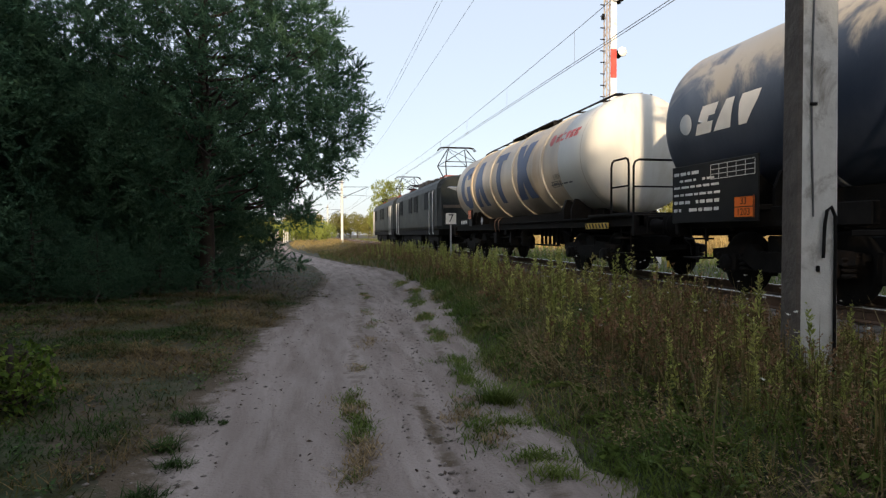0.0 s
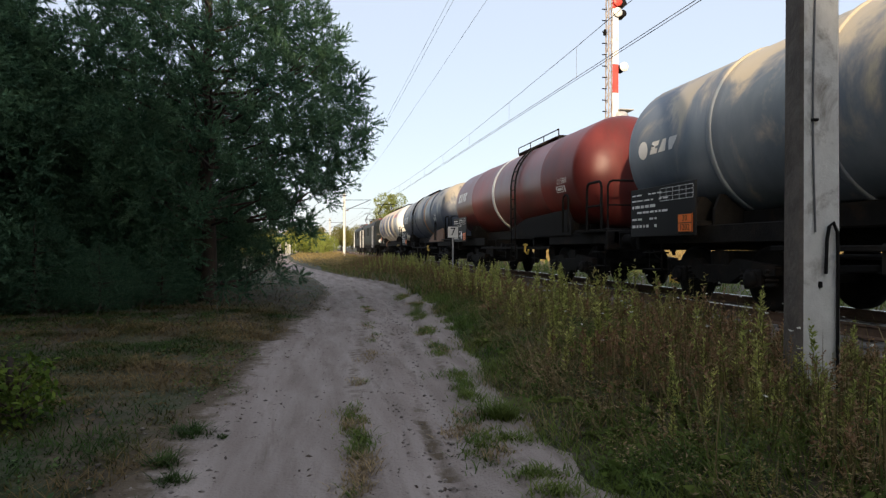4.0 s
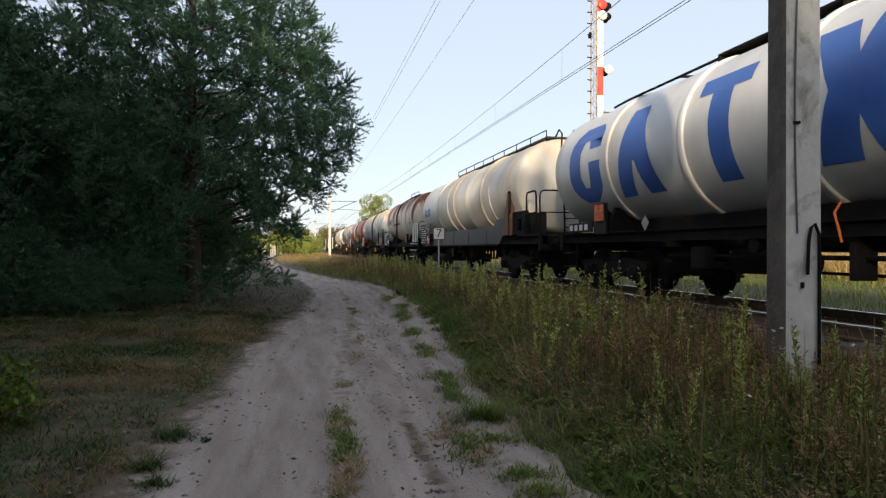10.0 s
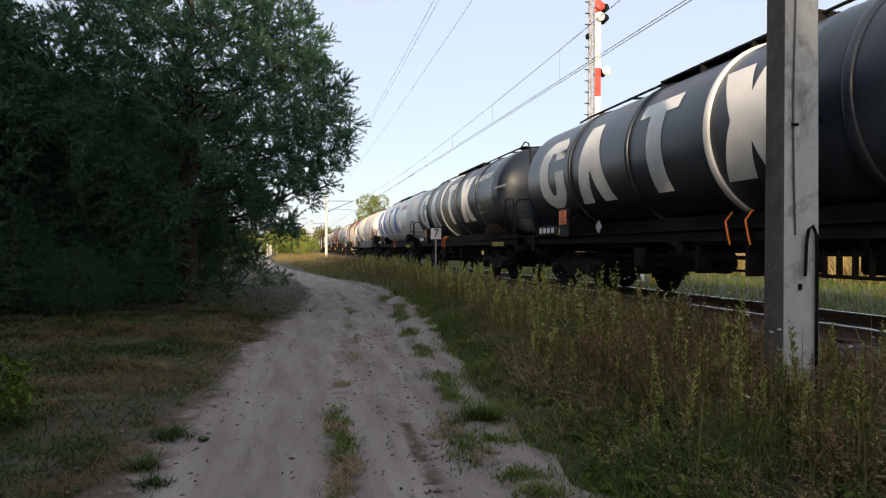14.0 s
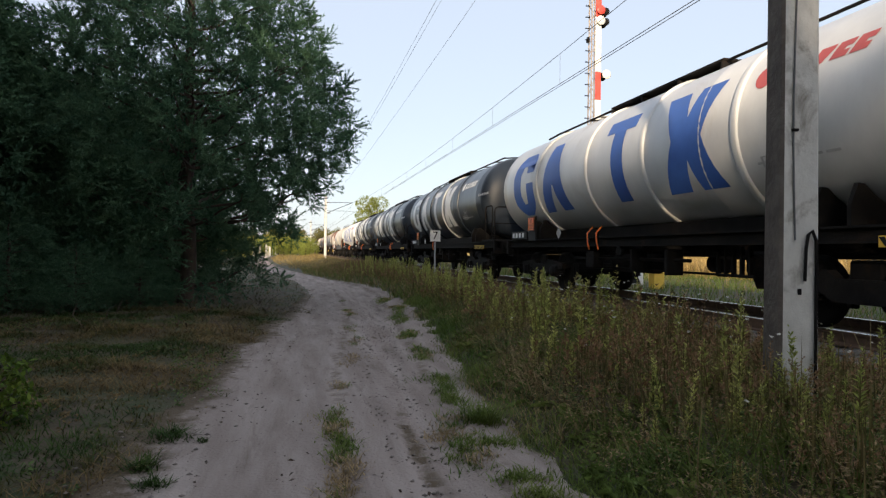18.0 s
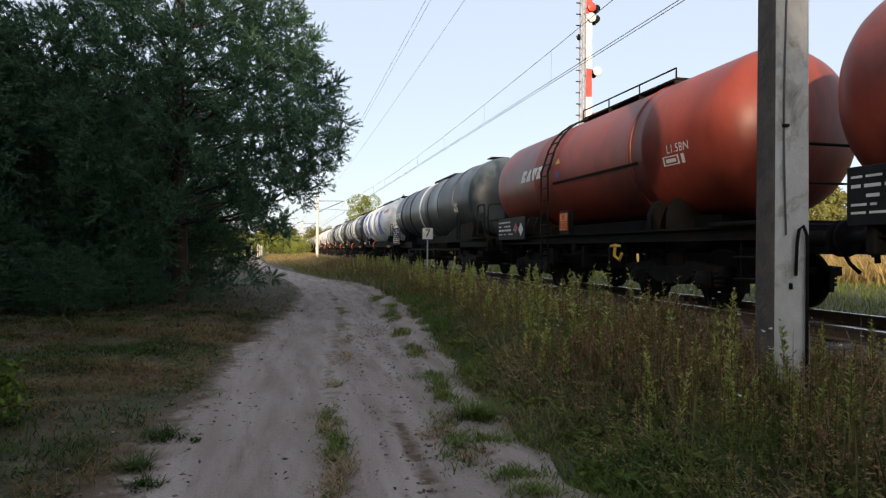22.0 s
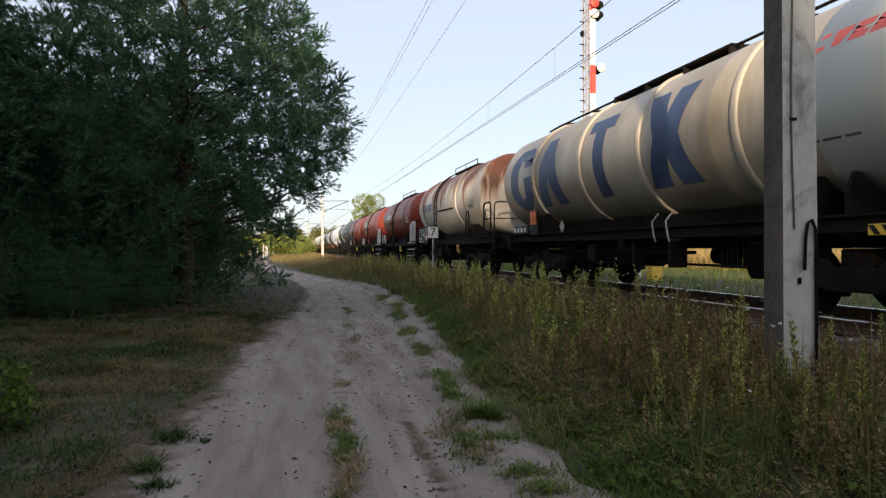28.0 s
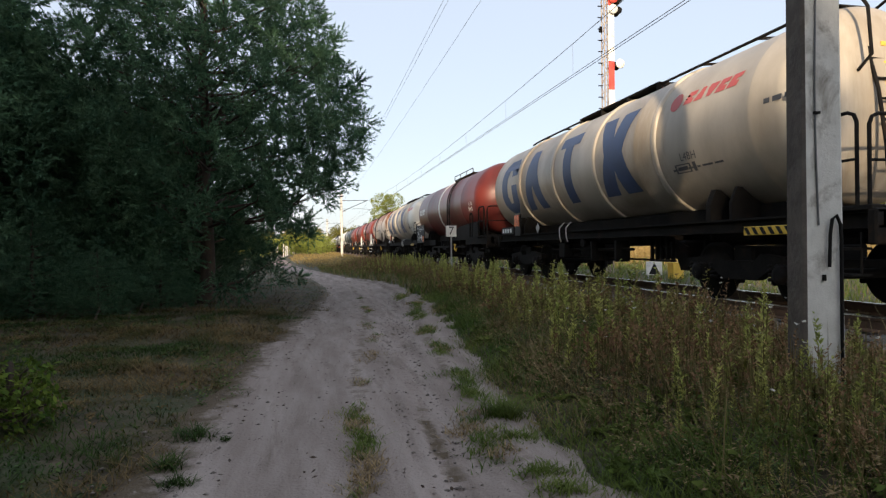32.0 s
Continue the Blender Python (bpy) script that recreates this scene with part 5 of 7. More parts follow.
def silo_wagon(front, pitch, length):
    """Long powder wagon: ivory tank sitting in a deep grey side skirt, catwalk with rails along its whole top."""
    rings = ((3.3, 0.05, 0.03, IVORY), (5.2, 0.07, 0.05, IVORY), (6.2, 0.07, 0.05, OCHRE_RING), (9.9, 0.08, 0.05, OCHRE_RING), (10.8, 0.04, 0.02, IVORY))
    w, lc, yf, yr = tank_wagon(front, pitch, length, IVORY, "long ivory tank wagon with ochre streaks above a deep grey skirt", rings, seams=(8.0, 12.2))
    skirt_mat = surface("grey_skirt_plate", (0.036, 0.038, 0.042), (0.068, 0.069, 0.072), scale=2, rough=0.6, bump=0.1, stain=(0.10, 0.06, 0.035), stain_scale=0.8, stain_amount=0.3)
    m = Mesh()
    for x0, x1 in ((-1.27, -1.21), (1.21, 1.27)):
        m.plate([(lc + 0.05, 1.06), (lc + 0.05, 1.60), (lc - length + 2.2, 1.60), (lc - length + 1.9, 1.80), (-lc + 0.5, 1.80), (-lc + 0.5, 1.60), (-lc + 1.2, 1.42), (-lc + 1.6, 1.06)], x0, x1)
    part("side_skirt", m, skirt_mat, w, "deep grey steel side skirt")
    for k in range(5):
        part("skirt_rib", Mesh().box(-1.292, -1.262, lc - 1.6 - 2.2 * k - 0.03, lc - 1.6 - 2.2 * k + 0.03, 1.02, 1.57, 0.006), skirt_mat, w)
    part("skirt_lip", Mesh().box(-1.31, -1.20, -lc + 1.5, lc, 1.01, 1.06, 0.006), BLACK_STEEL, w)
    gus = Mesh().plate([(-lc + 1.05, 1.30), (-lc + 0.45, 1.30), (-lc + 0.50, 2.55), (-lc + 0.60, 2.55)], -1.36, -1.33)
    gus.plate([(-lc + 0.52, 1.30), (-lc + 0.45, 1.30), (-lc + 0.50, 2.55), (-lc + 0.55, 2.55)], -1.36, -1.18)
    part("gusset", gus, RUST_SADDLE, w, "rusty tapering gusset plate")
    part("gusset_handle", Mesh().tube([(-1.36, -lc + 0.48, 1.9), (-1.36, -lc + 0.36, 1.95), (-1.36, -lc + 0.34, 2.5), (-1.36, -lc + 0.44, 2.55), (-1.36, -lc + 0.52, 2.5)], 0.018, 7), BLACK_STEEL, w)
    box = Mesh()
    for a in ((-lc - 0.55, -lc - 0.30, 1.3, 1.95), (-lc + 0.10, -lc + 0.45, 1.3, 1.95), (-lc - 0.3, -lc + 0.1, 1.3, 1.42), (-lc - 0.3, -lc + 0.1, 1.74, 1.95)):
        box.box(-1.26, -1.14, *a, 0.01)
    box.box(-1.10, -0.6, -lc - 0.5, -lc + 0.45, 1.32, 1.9, 0.02)
    part("end_bracket", box, BLACK_STEEL, w, "black bracket with a square hole")
    slanted_blocks(w, BLUE, 0.45, 1.7, -13, 2, 4, lc, TANK_R, False, "blue company sign in slanted shapes")
    side_board(w, 0.05, 2.1, 1.12, 2.05, lc, TANK_R, ((1.75, 1.75, 0.15, SIGN_RED), (1.65, 1.35, 0.15, SIGN_WHITE)), (1.92, 1.28, "30", "1202"), 23)
    code_marks(w, "L4BH", 12.7, -2, lc, TANK_R, GREYP)
    walkway(w, lc, TANK_R, 3.6, length + 0.1, "low", lift=0.0, mat=skirt_mat)
    for k in range(7):
        part("hatch", Mesh().lathe([(TANK_R - 0.1, 0.28), (TANK_R + 0.1, 0.28), (TANK_R + 0.11, 0.31), (TANK_R + 0.15, 0.3), (TANK_R + 0.17, 0.05)], "z", (0.82, lc - 4.5 - 1.3 * k, TANK_Z - 0.3), 20), IVORY, w)
    end_rail(w, yr + 0.12, -1.25, 1.25, 1.28, 2.4)
    side_rail(w, -1.3, yr + 0.25, yr + 0.95, 1.28, 2.4, None, 0.024, mid=True)
    part("end_platform", Mesh().box(-1.3, 1.3, yr + 0.05, -lc - 0.12, 1.24, 1.30, 0.01), BLACK_STEEL, w)
    m = Mesh()
    y = -lc - 0.52
    for x in (-0.12, 0.33):
        m.tube([(x, y - 0.1, 1.3), (x, y, 2.8), (x, y + 0.16, 3.6), (x, y + 0.1, 4.1), (x, y + 0.3, 4.24), (x, y + 0.6, 4.05)], 0.024, 7)
    for k in range(10):
        m.tube([(-0.12, y - 0.05 + 0.02 * k, 1.5 + 0.25 * k), (0.33, y - 0.05 + 0.02 * k, 1.5 + 0.25 * k)], 0.017, 6)
    part("end_ladder", m, BLACK_STEEL, w)


silo_wagon(-50.3, 16.1, 13.3)


# ---- the two engines at the train's head ----
ENGINE_GREEN = surface("sooty_green_engine_paint", (0.011, 0.014, 0.014), (0.026, 0.029, 0.028), scale=1.6, rough=0.5, bump=0.06, stain=(0.038, 0.036, 0.03), stain_scale=0.7, stain_amount=0.35, spec=0.12)
ENGINE_ROOF = surface("dusty_engine_roof", (0.06, 0.05, 0.042), (0.12, 0.095, 0.075), scale=2, rough=0.8, bump=0.2)
GLASS_DARK = surface("dark_window_glass", (0.012, 0.014, 0.016), (0.02, 0.022, 0.024), rough=0.6, bump=0, spec=0.04)
SKY_GLASS = surface("mirroring_windscreen", (0.60, 0.62, 0.64), (0.66, 0.68, 0.70), rough=0.06, metal=0.9, bump=0)
RED_FRAME = surface("red_oxide_pantograph", (0.22, 0.05, 0.03), (0.3, 0.08, 0.05), scale=4, rough=0.7, bump=0.1)


def engine(front, raised):
    """One section of an old electric engine, 15.4 m long, with cabs at both ends."""
    hl = 7.7
    e = thing("electric_engine", pose(TRACK_X, front - hl, RAIL_Z), "dark green electric engine with raised pantograph", "locomotive", "engines of the goods train")
    rolling.append((e, front - hl))
    prof = [(-1.42, 1.15), (-1.47, 1.3), (-1.47, 3.05), (-1.40, 3.30), (-1.18, 3.52), (-0.7, 3.66), (0, 3.70), (0.7, 3.66), (1.18, 3.52), (1.40, 3.30), (1.47, 3.05), (1.47, 1.3), (1.42, 1.15)]
    m = Mesh().prism(prof, -hl + 0.55, hl - 0.55)
    for s in (-1, 1):                                # raked cab noses
        n = len(prof)
        vs = [(x, s * (hl - 0.55), z) for x, z in prof] + [(x * 0.90, s * (hl - (0.02 if z < 2.2 else 0.02 + 0.25 * (z - 2.2))), z - (0.08 if z > 3.2 else 0)) for x, z in prof]
        m.add(vs, [tuple(range(n)), tuple(range(n, 2 * n))] + [(i, (i + 1) % n, n + (i + 1) % n, n + i) for i in range(n)])
    part("body", m, ENGINE_GREEN, e)
    part("roof", Mesh().prism([(-1.19, 3.535), (-0.7, 3.675), (0, 3.715), (0.7, 3.675), (1.19, 3.535), (1.16, 3.50), (-1.16, 3.50)], -hl + 0.7, hl - 0.7), ENGINE_ROOF, e)
    for y in (-4.6, -1.2, 0.7, 4.6):
        win = part("window", Mesh().box(-1.49, -1.46, y - 0.5, y + 0.5, 2.15, 3.0, 0.01), GLASS_DARK, e, "dark side window")
        m = Mesh()
        for a, b, c, d in ((y - 0.55, y + 0.55, 3.0, 3.05), (y - 0.55, y + 0.55, 2.1, 2.15), (y - 0.55, y - 0.5, 2.15, 3.0), (y + 0.5, y + 0.55, 2.15, 3.0)):
            m.box(-1.505, -1.465, a, b, c, d, 0.006)
        part("frame", m, ENGINE_GREEN, win)
    for y in (-6.0, 6.0):
        door = part("door", Mesh().box(-1.495, -1.46, y - 0.36, y + 0.36, 1.3, 3.05, 0.01), ENGINE_GREEN, e, "narrow cab door")
        part("door_window", Mesh().box(-1.505, -1.496, y - 0.22, y + 0.22, 2.3, 2.9, 0.003), GLASS_DARK, door)
        for d in (-0.46, 0.46):
            part("grab_rail", Mesh().tube([(-1.49, y + d, 0.9), (-1.53, y + d, 1.0), (-1.53, y + d, 2.9), (-1.49, y + d, 3.0)], 0.024, 7), SIGN_WHITE, e, "white grab rail")
    for s in (-1, 1):
        yy = s * (hl - 0.08)
        m = Mesh()
        for x in (-0.62, 0.62):
            m.box(x - 0.5, x + 0.5, yy - 0.22 * s - 0.03, yy - 0.22 * s + 0.06, 2.35, 3.12, 0.02)
        part("windscreen", m, SKY_GLASS, e, "windscreen mirroring the sky")
        part("cab_panel", Mesh().box(-1.22, 1.22, yy - 0.02, yy + 0.075, 1.3, 2.28, 0.02), ENGINE_GREEN, e)
        part("nose_stripe", Mesh().box(-1.24, 1.24, yy - 0.025, yy + 0.085, 2.12, 2.26, 0.01), ENGINE_ROOF, e)
        for x in (-0.95, 0.95):
            part("headlight", Mesh().lathe([(0, 0.14), (0.09 * s, 0.15), (0.10 * s, 0.12), (0.06 * s, 0.02)], "y", (x, yy + 0.075 * s, 1.55), 18), SIGN_WHITE, e, "round head lamp")
    m = Mesh().box(-1.4, 1.4, -hl + 0.4, hl - 0.4, 0.85, 1.15, 0.03).box(-1.25, 1.25, -1.6, 1.6, 0.35, 0.85, 0.05)
    part("underframe", m, BLACK_STEEL, e)
    ends(e, hl - 0.1, -hl + 0.1)
    for y in (-4.5, 4.5):
        b = part("bogie", shared("engine_bogie", lambda: Mesh().box(-1.15, -1.0, -2.2, 2.2, 0.55, 0.85, 0.03).box(1.0, 1.15, -2.2, 2.2, 0.55, 0.85, 0.03).box(-1.0, 1.0, -0.3, 0.3, 0.5, 0.85, 0.03).box(-1.2, -0.95, -1.75, -1.25, 0.4, 0.8, 0.03).box(-1.2, -0.95, 1.25, 1.75, 0.4, 0.8, 0.03).box(-1.2, -0.98, -0.5, 0.5, 0.3, 0.6, 0.03)), BLACK_STEEL, e, at=pose(0, y, 0))
        for dy in (-1.5, 1.5):
            w = part("wheelset", shared("engine_wheelset", lambda: wheelset_mesh(0.625)), BLACK_STEEL, b, "large steel wheelset", pose(0, dy, 0.625))
            spinning.append((w, dy, 0.625))
    m = Mesh()
    for y in (-2.4, -1.2, 0.2, 1.4, 2.6):
        m.box(-0.6, 0.6, y - 0.4, y + 0.4, 3.70, 3.92 + 0.06 * (int(y * 10) % 3), 0.03)
    for y in (-3.0, 3.0):
        for x in (-0.5, 0.5):
            m.lathe([(3.68, 0.06), (3.74, 0.09), (3.78, 0.06), (3.82, 0.09), (3.88, 0.05)], "z", (x, y, 0), 12)
    m.tube([(0.3, -5.5, 3.95), (0.3, 5.5, 3.95)], 0.025, 6)
    part("roof_equipment", m, ENGINE_ROOF, e)
    for y, up in ((-5.0, raised), (5.0, False)):
        h = 1.42 if up else 0.30
        m = Mesh()
        for x in (-0.62, 0.62):
            m.tube([(x, y - 0.55, 3.82), (x, y + 0.55, 3.82)], 0.03, 7)
            for s in (-1, 1):
                knee = (0.78 if x > 0 else -0.78, y + s * (1.0 if up else 1.3), 3.85 + 0.42 * h)
                m.tube([(x, y + s * 0.4, 3.85), knee], 0.03, 7)
                m.tube([knee, (0.45 if x > 0 else -0.45, y + s * 0.12, 3.85 + 0.94 * h)], 0.024, 7)
            for s in (-1, 1):
                m.tube([(x * 1.25, y + s * (1.0 if up else 1.3), 3.85 + 0.42 * h), (-x * 0.7, y + s * 0.12, 3.85 + 0.94 * h)], 0.014, 6)
        for s in (-1, 1):
            m.tube([(-0.78, y + s * (1.0 if up else 1.3), 3.85 + 0.42 * h), (0.78, y + s * (1.0 if up else 1.3), 3.85 + 0.42 * h)], 0.022, 6)
            m.tube([(-0.98, y + 0.12 * s, 3.85 + h - 0.18), (-0.85, y + 0.12 * s, 3.85 + h - 0.03), (-0.7, y + 0.12 * s, 3.85 + h), (0.7, y + 0.12 * s, 3.85 + h), (0.85, y + 0.12 * s, 3.85 + h - 0.03), (0.98, y + 0.12 * s, 3.85 + h - 0.18)], 0.026, 7)
        part("pantograph", m, BLACK_STEEL, e, "dark diamond pantograph, raised" if up else "lowered pantograph")
        part("pantograph_base", Mesh().box(-0.75, 0.75, y - 0.62, y - 0.5, 3.76, 3.83, 0.01).box(-0.75, 0.75, y + 0.5, y + 0.62, 3.76, 3.83, 0.01), RED_FRAME, e)
    return e


engine(43.4, True)
engine(59.6, True)


# ---- masts, wires, signs beside the track ----
def track_mast(y, base, full):
    """Concrete mast of the overhead line: a tapering post with a recessed face, and its bracket over the track."""
    h = 7.85
    t = thing("catenary_mast", pose(3.62, y, base), "tall weathered concrete mast with a bent cable pipe" if full else "tall pale concrete mast with a bracket over the track", "mast", "concrete masts of the overhead line")
    m = Mesh()
    b, c = 0.155, 0.118                              # half widths below and above, bevelled corners
    vs, fs = [], []
    n = 14
    for k in range(n + 1):
        f = k / n
        a = b + (c - b) * f
        d = 0.13 + (0.10 - 0.13) * f
        ch = 0.022
        ring = [(-a, -d + ch), (-a + ch, -d), (a - ch, -d), (a, -d + ch), (a, d - ch), (a - ch, d), (-a + ch, d), (-a, d - ch)]
        vs += [(x + 0.003 * math.sin(7 * f + i), y2, -0.5 + (h + 0.5) * f) for i, (x, y2) in enumerate(ring)]
    for k in range(n):
        for i in range(8):
            j = (i + 1) % 8
            fs.append((8 * k + i, 8 * k + j, 8 * k + 8 + j, 8 * k + 8 + i))
    fs += [tuple(range(8)), tuple(range(8 * n, 8 * n + 8))]
    m.add(vs, fs)
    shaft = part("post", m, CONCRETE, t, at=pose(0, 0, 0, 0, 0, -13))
    shaft.data.materials.append(SHADED_CONCRETE)
    for f in shaft.data.polygons:                    # darker copy: shade on the side that faces the lane, put into the colour
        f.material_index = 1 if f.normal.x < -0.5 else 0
    zc = 6.2 - base
    m = Mesh()
    m.tube([(0.1, 0, zc + 1.1), (3.25, 0, zc + 1.15)], 0.03, 8)
    m.tube([(0.1, 0, zc - 0.2), (3.1, 0, zc + 1.12)], 0.035, 8)
    m.tube([(0.1, 0, zc + 0.1), (2.2, 0, zc + 0.12), (3.5, 0, zc + 0.02)], 0.02, 6)
    part("bracket_arm", m, BLACK_STEEL, t)
    m = Mesh()
    for z in (zc + 1.1, zc - 0.2):
        for k in range(5):
            m.lathe([(0.12 + 0.07 * k, 0.03), (0.15 + 0.07 * k, 0.065), (0.17 + 0.07 * k, 0.03)], "x", (0.1, 0, z), 12)
    part("insulator", m, RUST_SADDLE, t)
    m = Mesh().tube([(-0.55, 0, h - 0.5), (0.3, 0, h - 0.42)], 0.035, 8)
    m.box(-0.2, 0.2, -0.16, 0.16, h - 0.56, h - 0.44, 0.01)
    part("cross_arm", m, BLACK_STEEL, t)
    if full:
        m = Mesh()
        f = pose(0, 0, 0, 0, 0, -13)
        loop = [(0.105, -0.15, -0.2), (0.105, -0.15, 1.08), (0.098, -0.155, 1.20), (0.07, -0.155, 1.27), (0.04, -0.155, 1.24), (0.025, -0.155, 1.14), (0.02, -0.15, 0.9)]
        m.tube([f @ Vector(p) for p in loop], 0.012, 8)
        part("cable_pipe", m, BLACK_STEEL, t, "black pipe bent like a walking stick")
        m = Mesh()
        wob = [(-0.02 + 0.012 * math.sin(2.3 * z), -0.141 + 0.003 * (z / 2), z) for z in np.linspace(1.2, 7.6, 26)]
        m.tube([f @ Vector((p[0] - 0.03, p[1] + 0.004 * p[2], p[2])) for p in wob], 0.007, 6)
        part("earth_wire", m, WIRE, t)
        for z, dx in ((0.80, -0.01),):
            part("socket", Mesh().box(dx - 0.012, dx + 0.012, -0.146, -0.128, z, z + 0.045, 0.004, f), BLACK_STEEL, t, "dark worn socket in the concrete")
        for z in (2.0, 3.0, 4.1):
            part("clip", Mesh().box(-0.075, -0.03, -0.15, -0.125, z, z + 0.02, 0.003, f), BLACK_STEEL, t)
    return t


MASTS = [(-66, 0.35), (3.95, 0.42), (76.5, 0.45), (146, 0.45), (216, 0.45), (286, 0.45)]
for i, (y, b) in enumerate(MASTS):
    track_mast(y, b, i == 1)

m = Mesh()
low, high = 6.18, 7.5
for (ya, _), (yb, _) in zip(MASTS, MASTS[1:]):
    n = 12
    for dx in (-0.05, 0.05):
        m.tube([(TRACK_X + dx - 0.1, ya + (yb - ya) * k / n, low) for k in range(n + 1)], 0.0085, 5)
    sag = [high - 0.8 * (1 - (2 * k / n - 1) ** 2) for k in range(n + 1)]
    m.tube([(TRACK_X - 0.1, ya + (yb - ya) * k / n, sag[k]) for k in range(n + 1)], 0.0085, 5)
    for k in range(1, n):
        m.tube([(TRACK_X - 0.1, ya + (yb - ya) * k / n, low), (TRACK_X - 0.1, ya + (yb - ya) * k / n, sag[k])], 0.004, 4)
tagged(new("overhead_line", m.data("overhead_line")), "two dark contact wires hung from a sagging carrier wire", "wires").data.materials.append(WIRE)
for dx, z, name in ((-0.30, 7.75, "feeder wire"), (-0.18, 7.75, "feeder wire"), (0.28, 7.2, "earth wire")):
    m = Mesh()
    for (ya, _), (yb, _) in zip(MASTS, MASTS[1:]):
        m.tube([(3.62 + dx, ya + (yb - ya) * k / 12, z + 0.25 - 0.5 * (1 - (2 * k / 12 - 1) ** 2)) for k in range(13)], 0.0045, 5)
    tagged(new("line_wire", m.data("line_wire")), "thin dark wire running from mast to mast, " + name, "wire", "wires on the masts").data.materials.append(WIRE)

# ---- semaphore beyond the track ----
PALE_LATTICE = surface("pale_rusty_lattice", (0.24, 0.17, 0.13), (0.52, 0.46, 0.40), scale=3, rough=0.7, bump=0.2)
sem = thing("semaphore_signal", pose(10.25, 20.3, 0.5), "slender lattice semaphore mast with red and white boards", "signal")
m = Mesh()
for x in (-0.13, 0.13):
    for y in (-0.13, 0.13):
        m.tube([(x, y, 0), (x * 0.75, y * 0.75, 10.8)], 0.022, 6)
for k in range(36):
    z = 0.3 * k
    s = 1 if k % 2 else -1
    for y in (-0.12, 0.12):
        m.tube([(-0.125 * s, y, z), (0.125 * s, y, z + 0.3)], 0.011, 4)
    for x in (-0.12, 0.12):
        m.tube([(x, -0.125 * s, z), (x, 0.125 * s, z + 0.3)], 0.011, 4)
part("lattice_mast", m, PALE_LATTICE, sem)
for k, (z0, z1, mat) in enumerate(((4.2, 6.45, WHITE), (6.45, 7.45, REDP), (7.45, 9.4, WHITE), (9.4, 10.8, REDP))):
    part("board", Mesh().box(0.0, 0.22, -0.2, -0.175, z0, z1 - 0.01, 0.004), mat, sem, "white board" if mat is WHITE else "red board")
step = Mesh().box(-0.30, -0.13, -0.02, 0.02, 0, 0.03, 0.004).data("climbing_step")
for z in np.arange(3.0, 10.6, 0.4):
    part("climbing_step", step, BLACK_STEEL, sem, at=pose(0, 0, z))
for z, mat in ((7.35, WHITE), (9.25, WHITE), (9.62, REDP)):
    lampb = part("lamp_housing", Mesh().lathe([(-0.16, 0.05), (-0.15, 0.13), (0.1, 0.13), (0.12, 0.15), (0.16, 0.11)], "y", (0.40, -0.05, z), 18).box(0.2, 0.4, -0.06, 0.0, z - 0.03, z + 0.03, 0.005), BLACK_STEEL, sem)
    part("lamp_disc", Mesh().lathe([(-0.24, 0.02), (-0.24, 0.16), (-0.22, 0.17), (-0.205, 0.02)], "y", (0.40 if z < 9 else 0.16, -0.05, z), 24), mat, lampb)
part("lamp_hood", Mesh().lathe([(4.35, 0.05), (4.42, 0.24), (4.62, 0.27), (4.72, 0.22), (4.80, 0.05)], "z", (0.35, -0.1, 1.05), 24).box(0.2, 0.75, -0.35, 0.15, 5.83, 5.87, 0.01), GREYP, sem, "round grey lamp with a flat hood")
part("wire_pulley", Mesh().lathe([(-0.02, 0.03), (-0.02, 0.11), (0.02, 0.11), (0.02, 0.03)], "x", (-0.2, 0.0, 8.6), 18), BLACK_STEEL, sem)

# ---- hectometre post with a 7 ----
post = thing("distance_sign", pose(4.85, 21.6, 0.32), "square white sign with a black 7 on a thin grey post", "sign")
part("post", Mesh().tube([(0, 0, -0.2), (0, 0, 1.95)], 0.027, 8), GREYP, post)
part("board", Mesh().box(-0.2, 0.2, -0.05, -0.03, 1.53, 1.95, 0.006), WHITE, post)
m = Mesh()
for a, b, c, d in ((-0.2, 0.2, 1.53, 1.545), (-0.2, 0.2, 1.935, 1.95), (-0.2, -0.185, 1.546, 1.934), (0.185, 0.2, 1.546, 1.934)):
    m.box(a, b, -0.056, -0.051, c, d, 0.001)
part("border", m, BLACKP, post)
me = text_data("7", 0.40)
for v in me.vertices:
    v.co = (v.co.x, -0.0535, 1.74 + v.co.y)
part("figure", me, BLACKP, post)
post.matrix_basis = pose(4.85, 21.6, 0.32, 0, 0, -6)

# ---- beyond the track: a low white marker with a black wedge, and a yellow box ----
mk = thing("trackside_marker", pose(12.2, 20.6, 0.26), "low white marker board with a black triangle", "marker")
part("board", Mesh().box(-0.32, 0.32, -0.02, 0.02, 0.12, 0.62, 0.006), WHITE, mk)
part("triangle", Mesh().prism([(-0.22, 0.15), (0.0, 0.58), (0.22, 0.15)], -0.03, -0.021), BLACKP, mk)
part("leg", Mesh().box(-0.25, -0.2, -0.01, 0.03, -0.1, 0.12, 0.004).box(0.2, 0.25, -0.01, 0.03, -0.1, 0.12, 0.004), GREYP, mk)
yb = thing("yellow_box", pose(12.95, 20.4, 0.24), "small yellow lineside box on the grass", "box")
part("case", Mesh().box(-0.22, 0.22, -0.18, 0.18, -0.02, 0.55, 0.02), YELLOW, yb)
part("lid", Mesh().box(-0.25, 0.25, -0.21, 0.21, 0.55, 0.60, 0.01), YELLOW, yb)

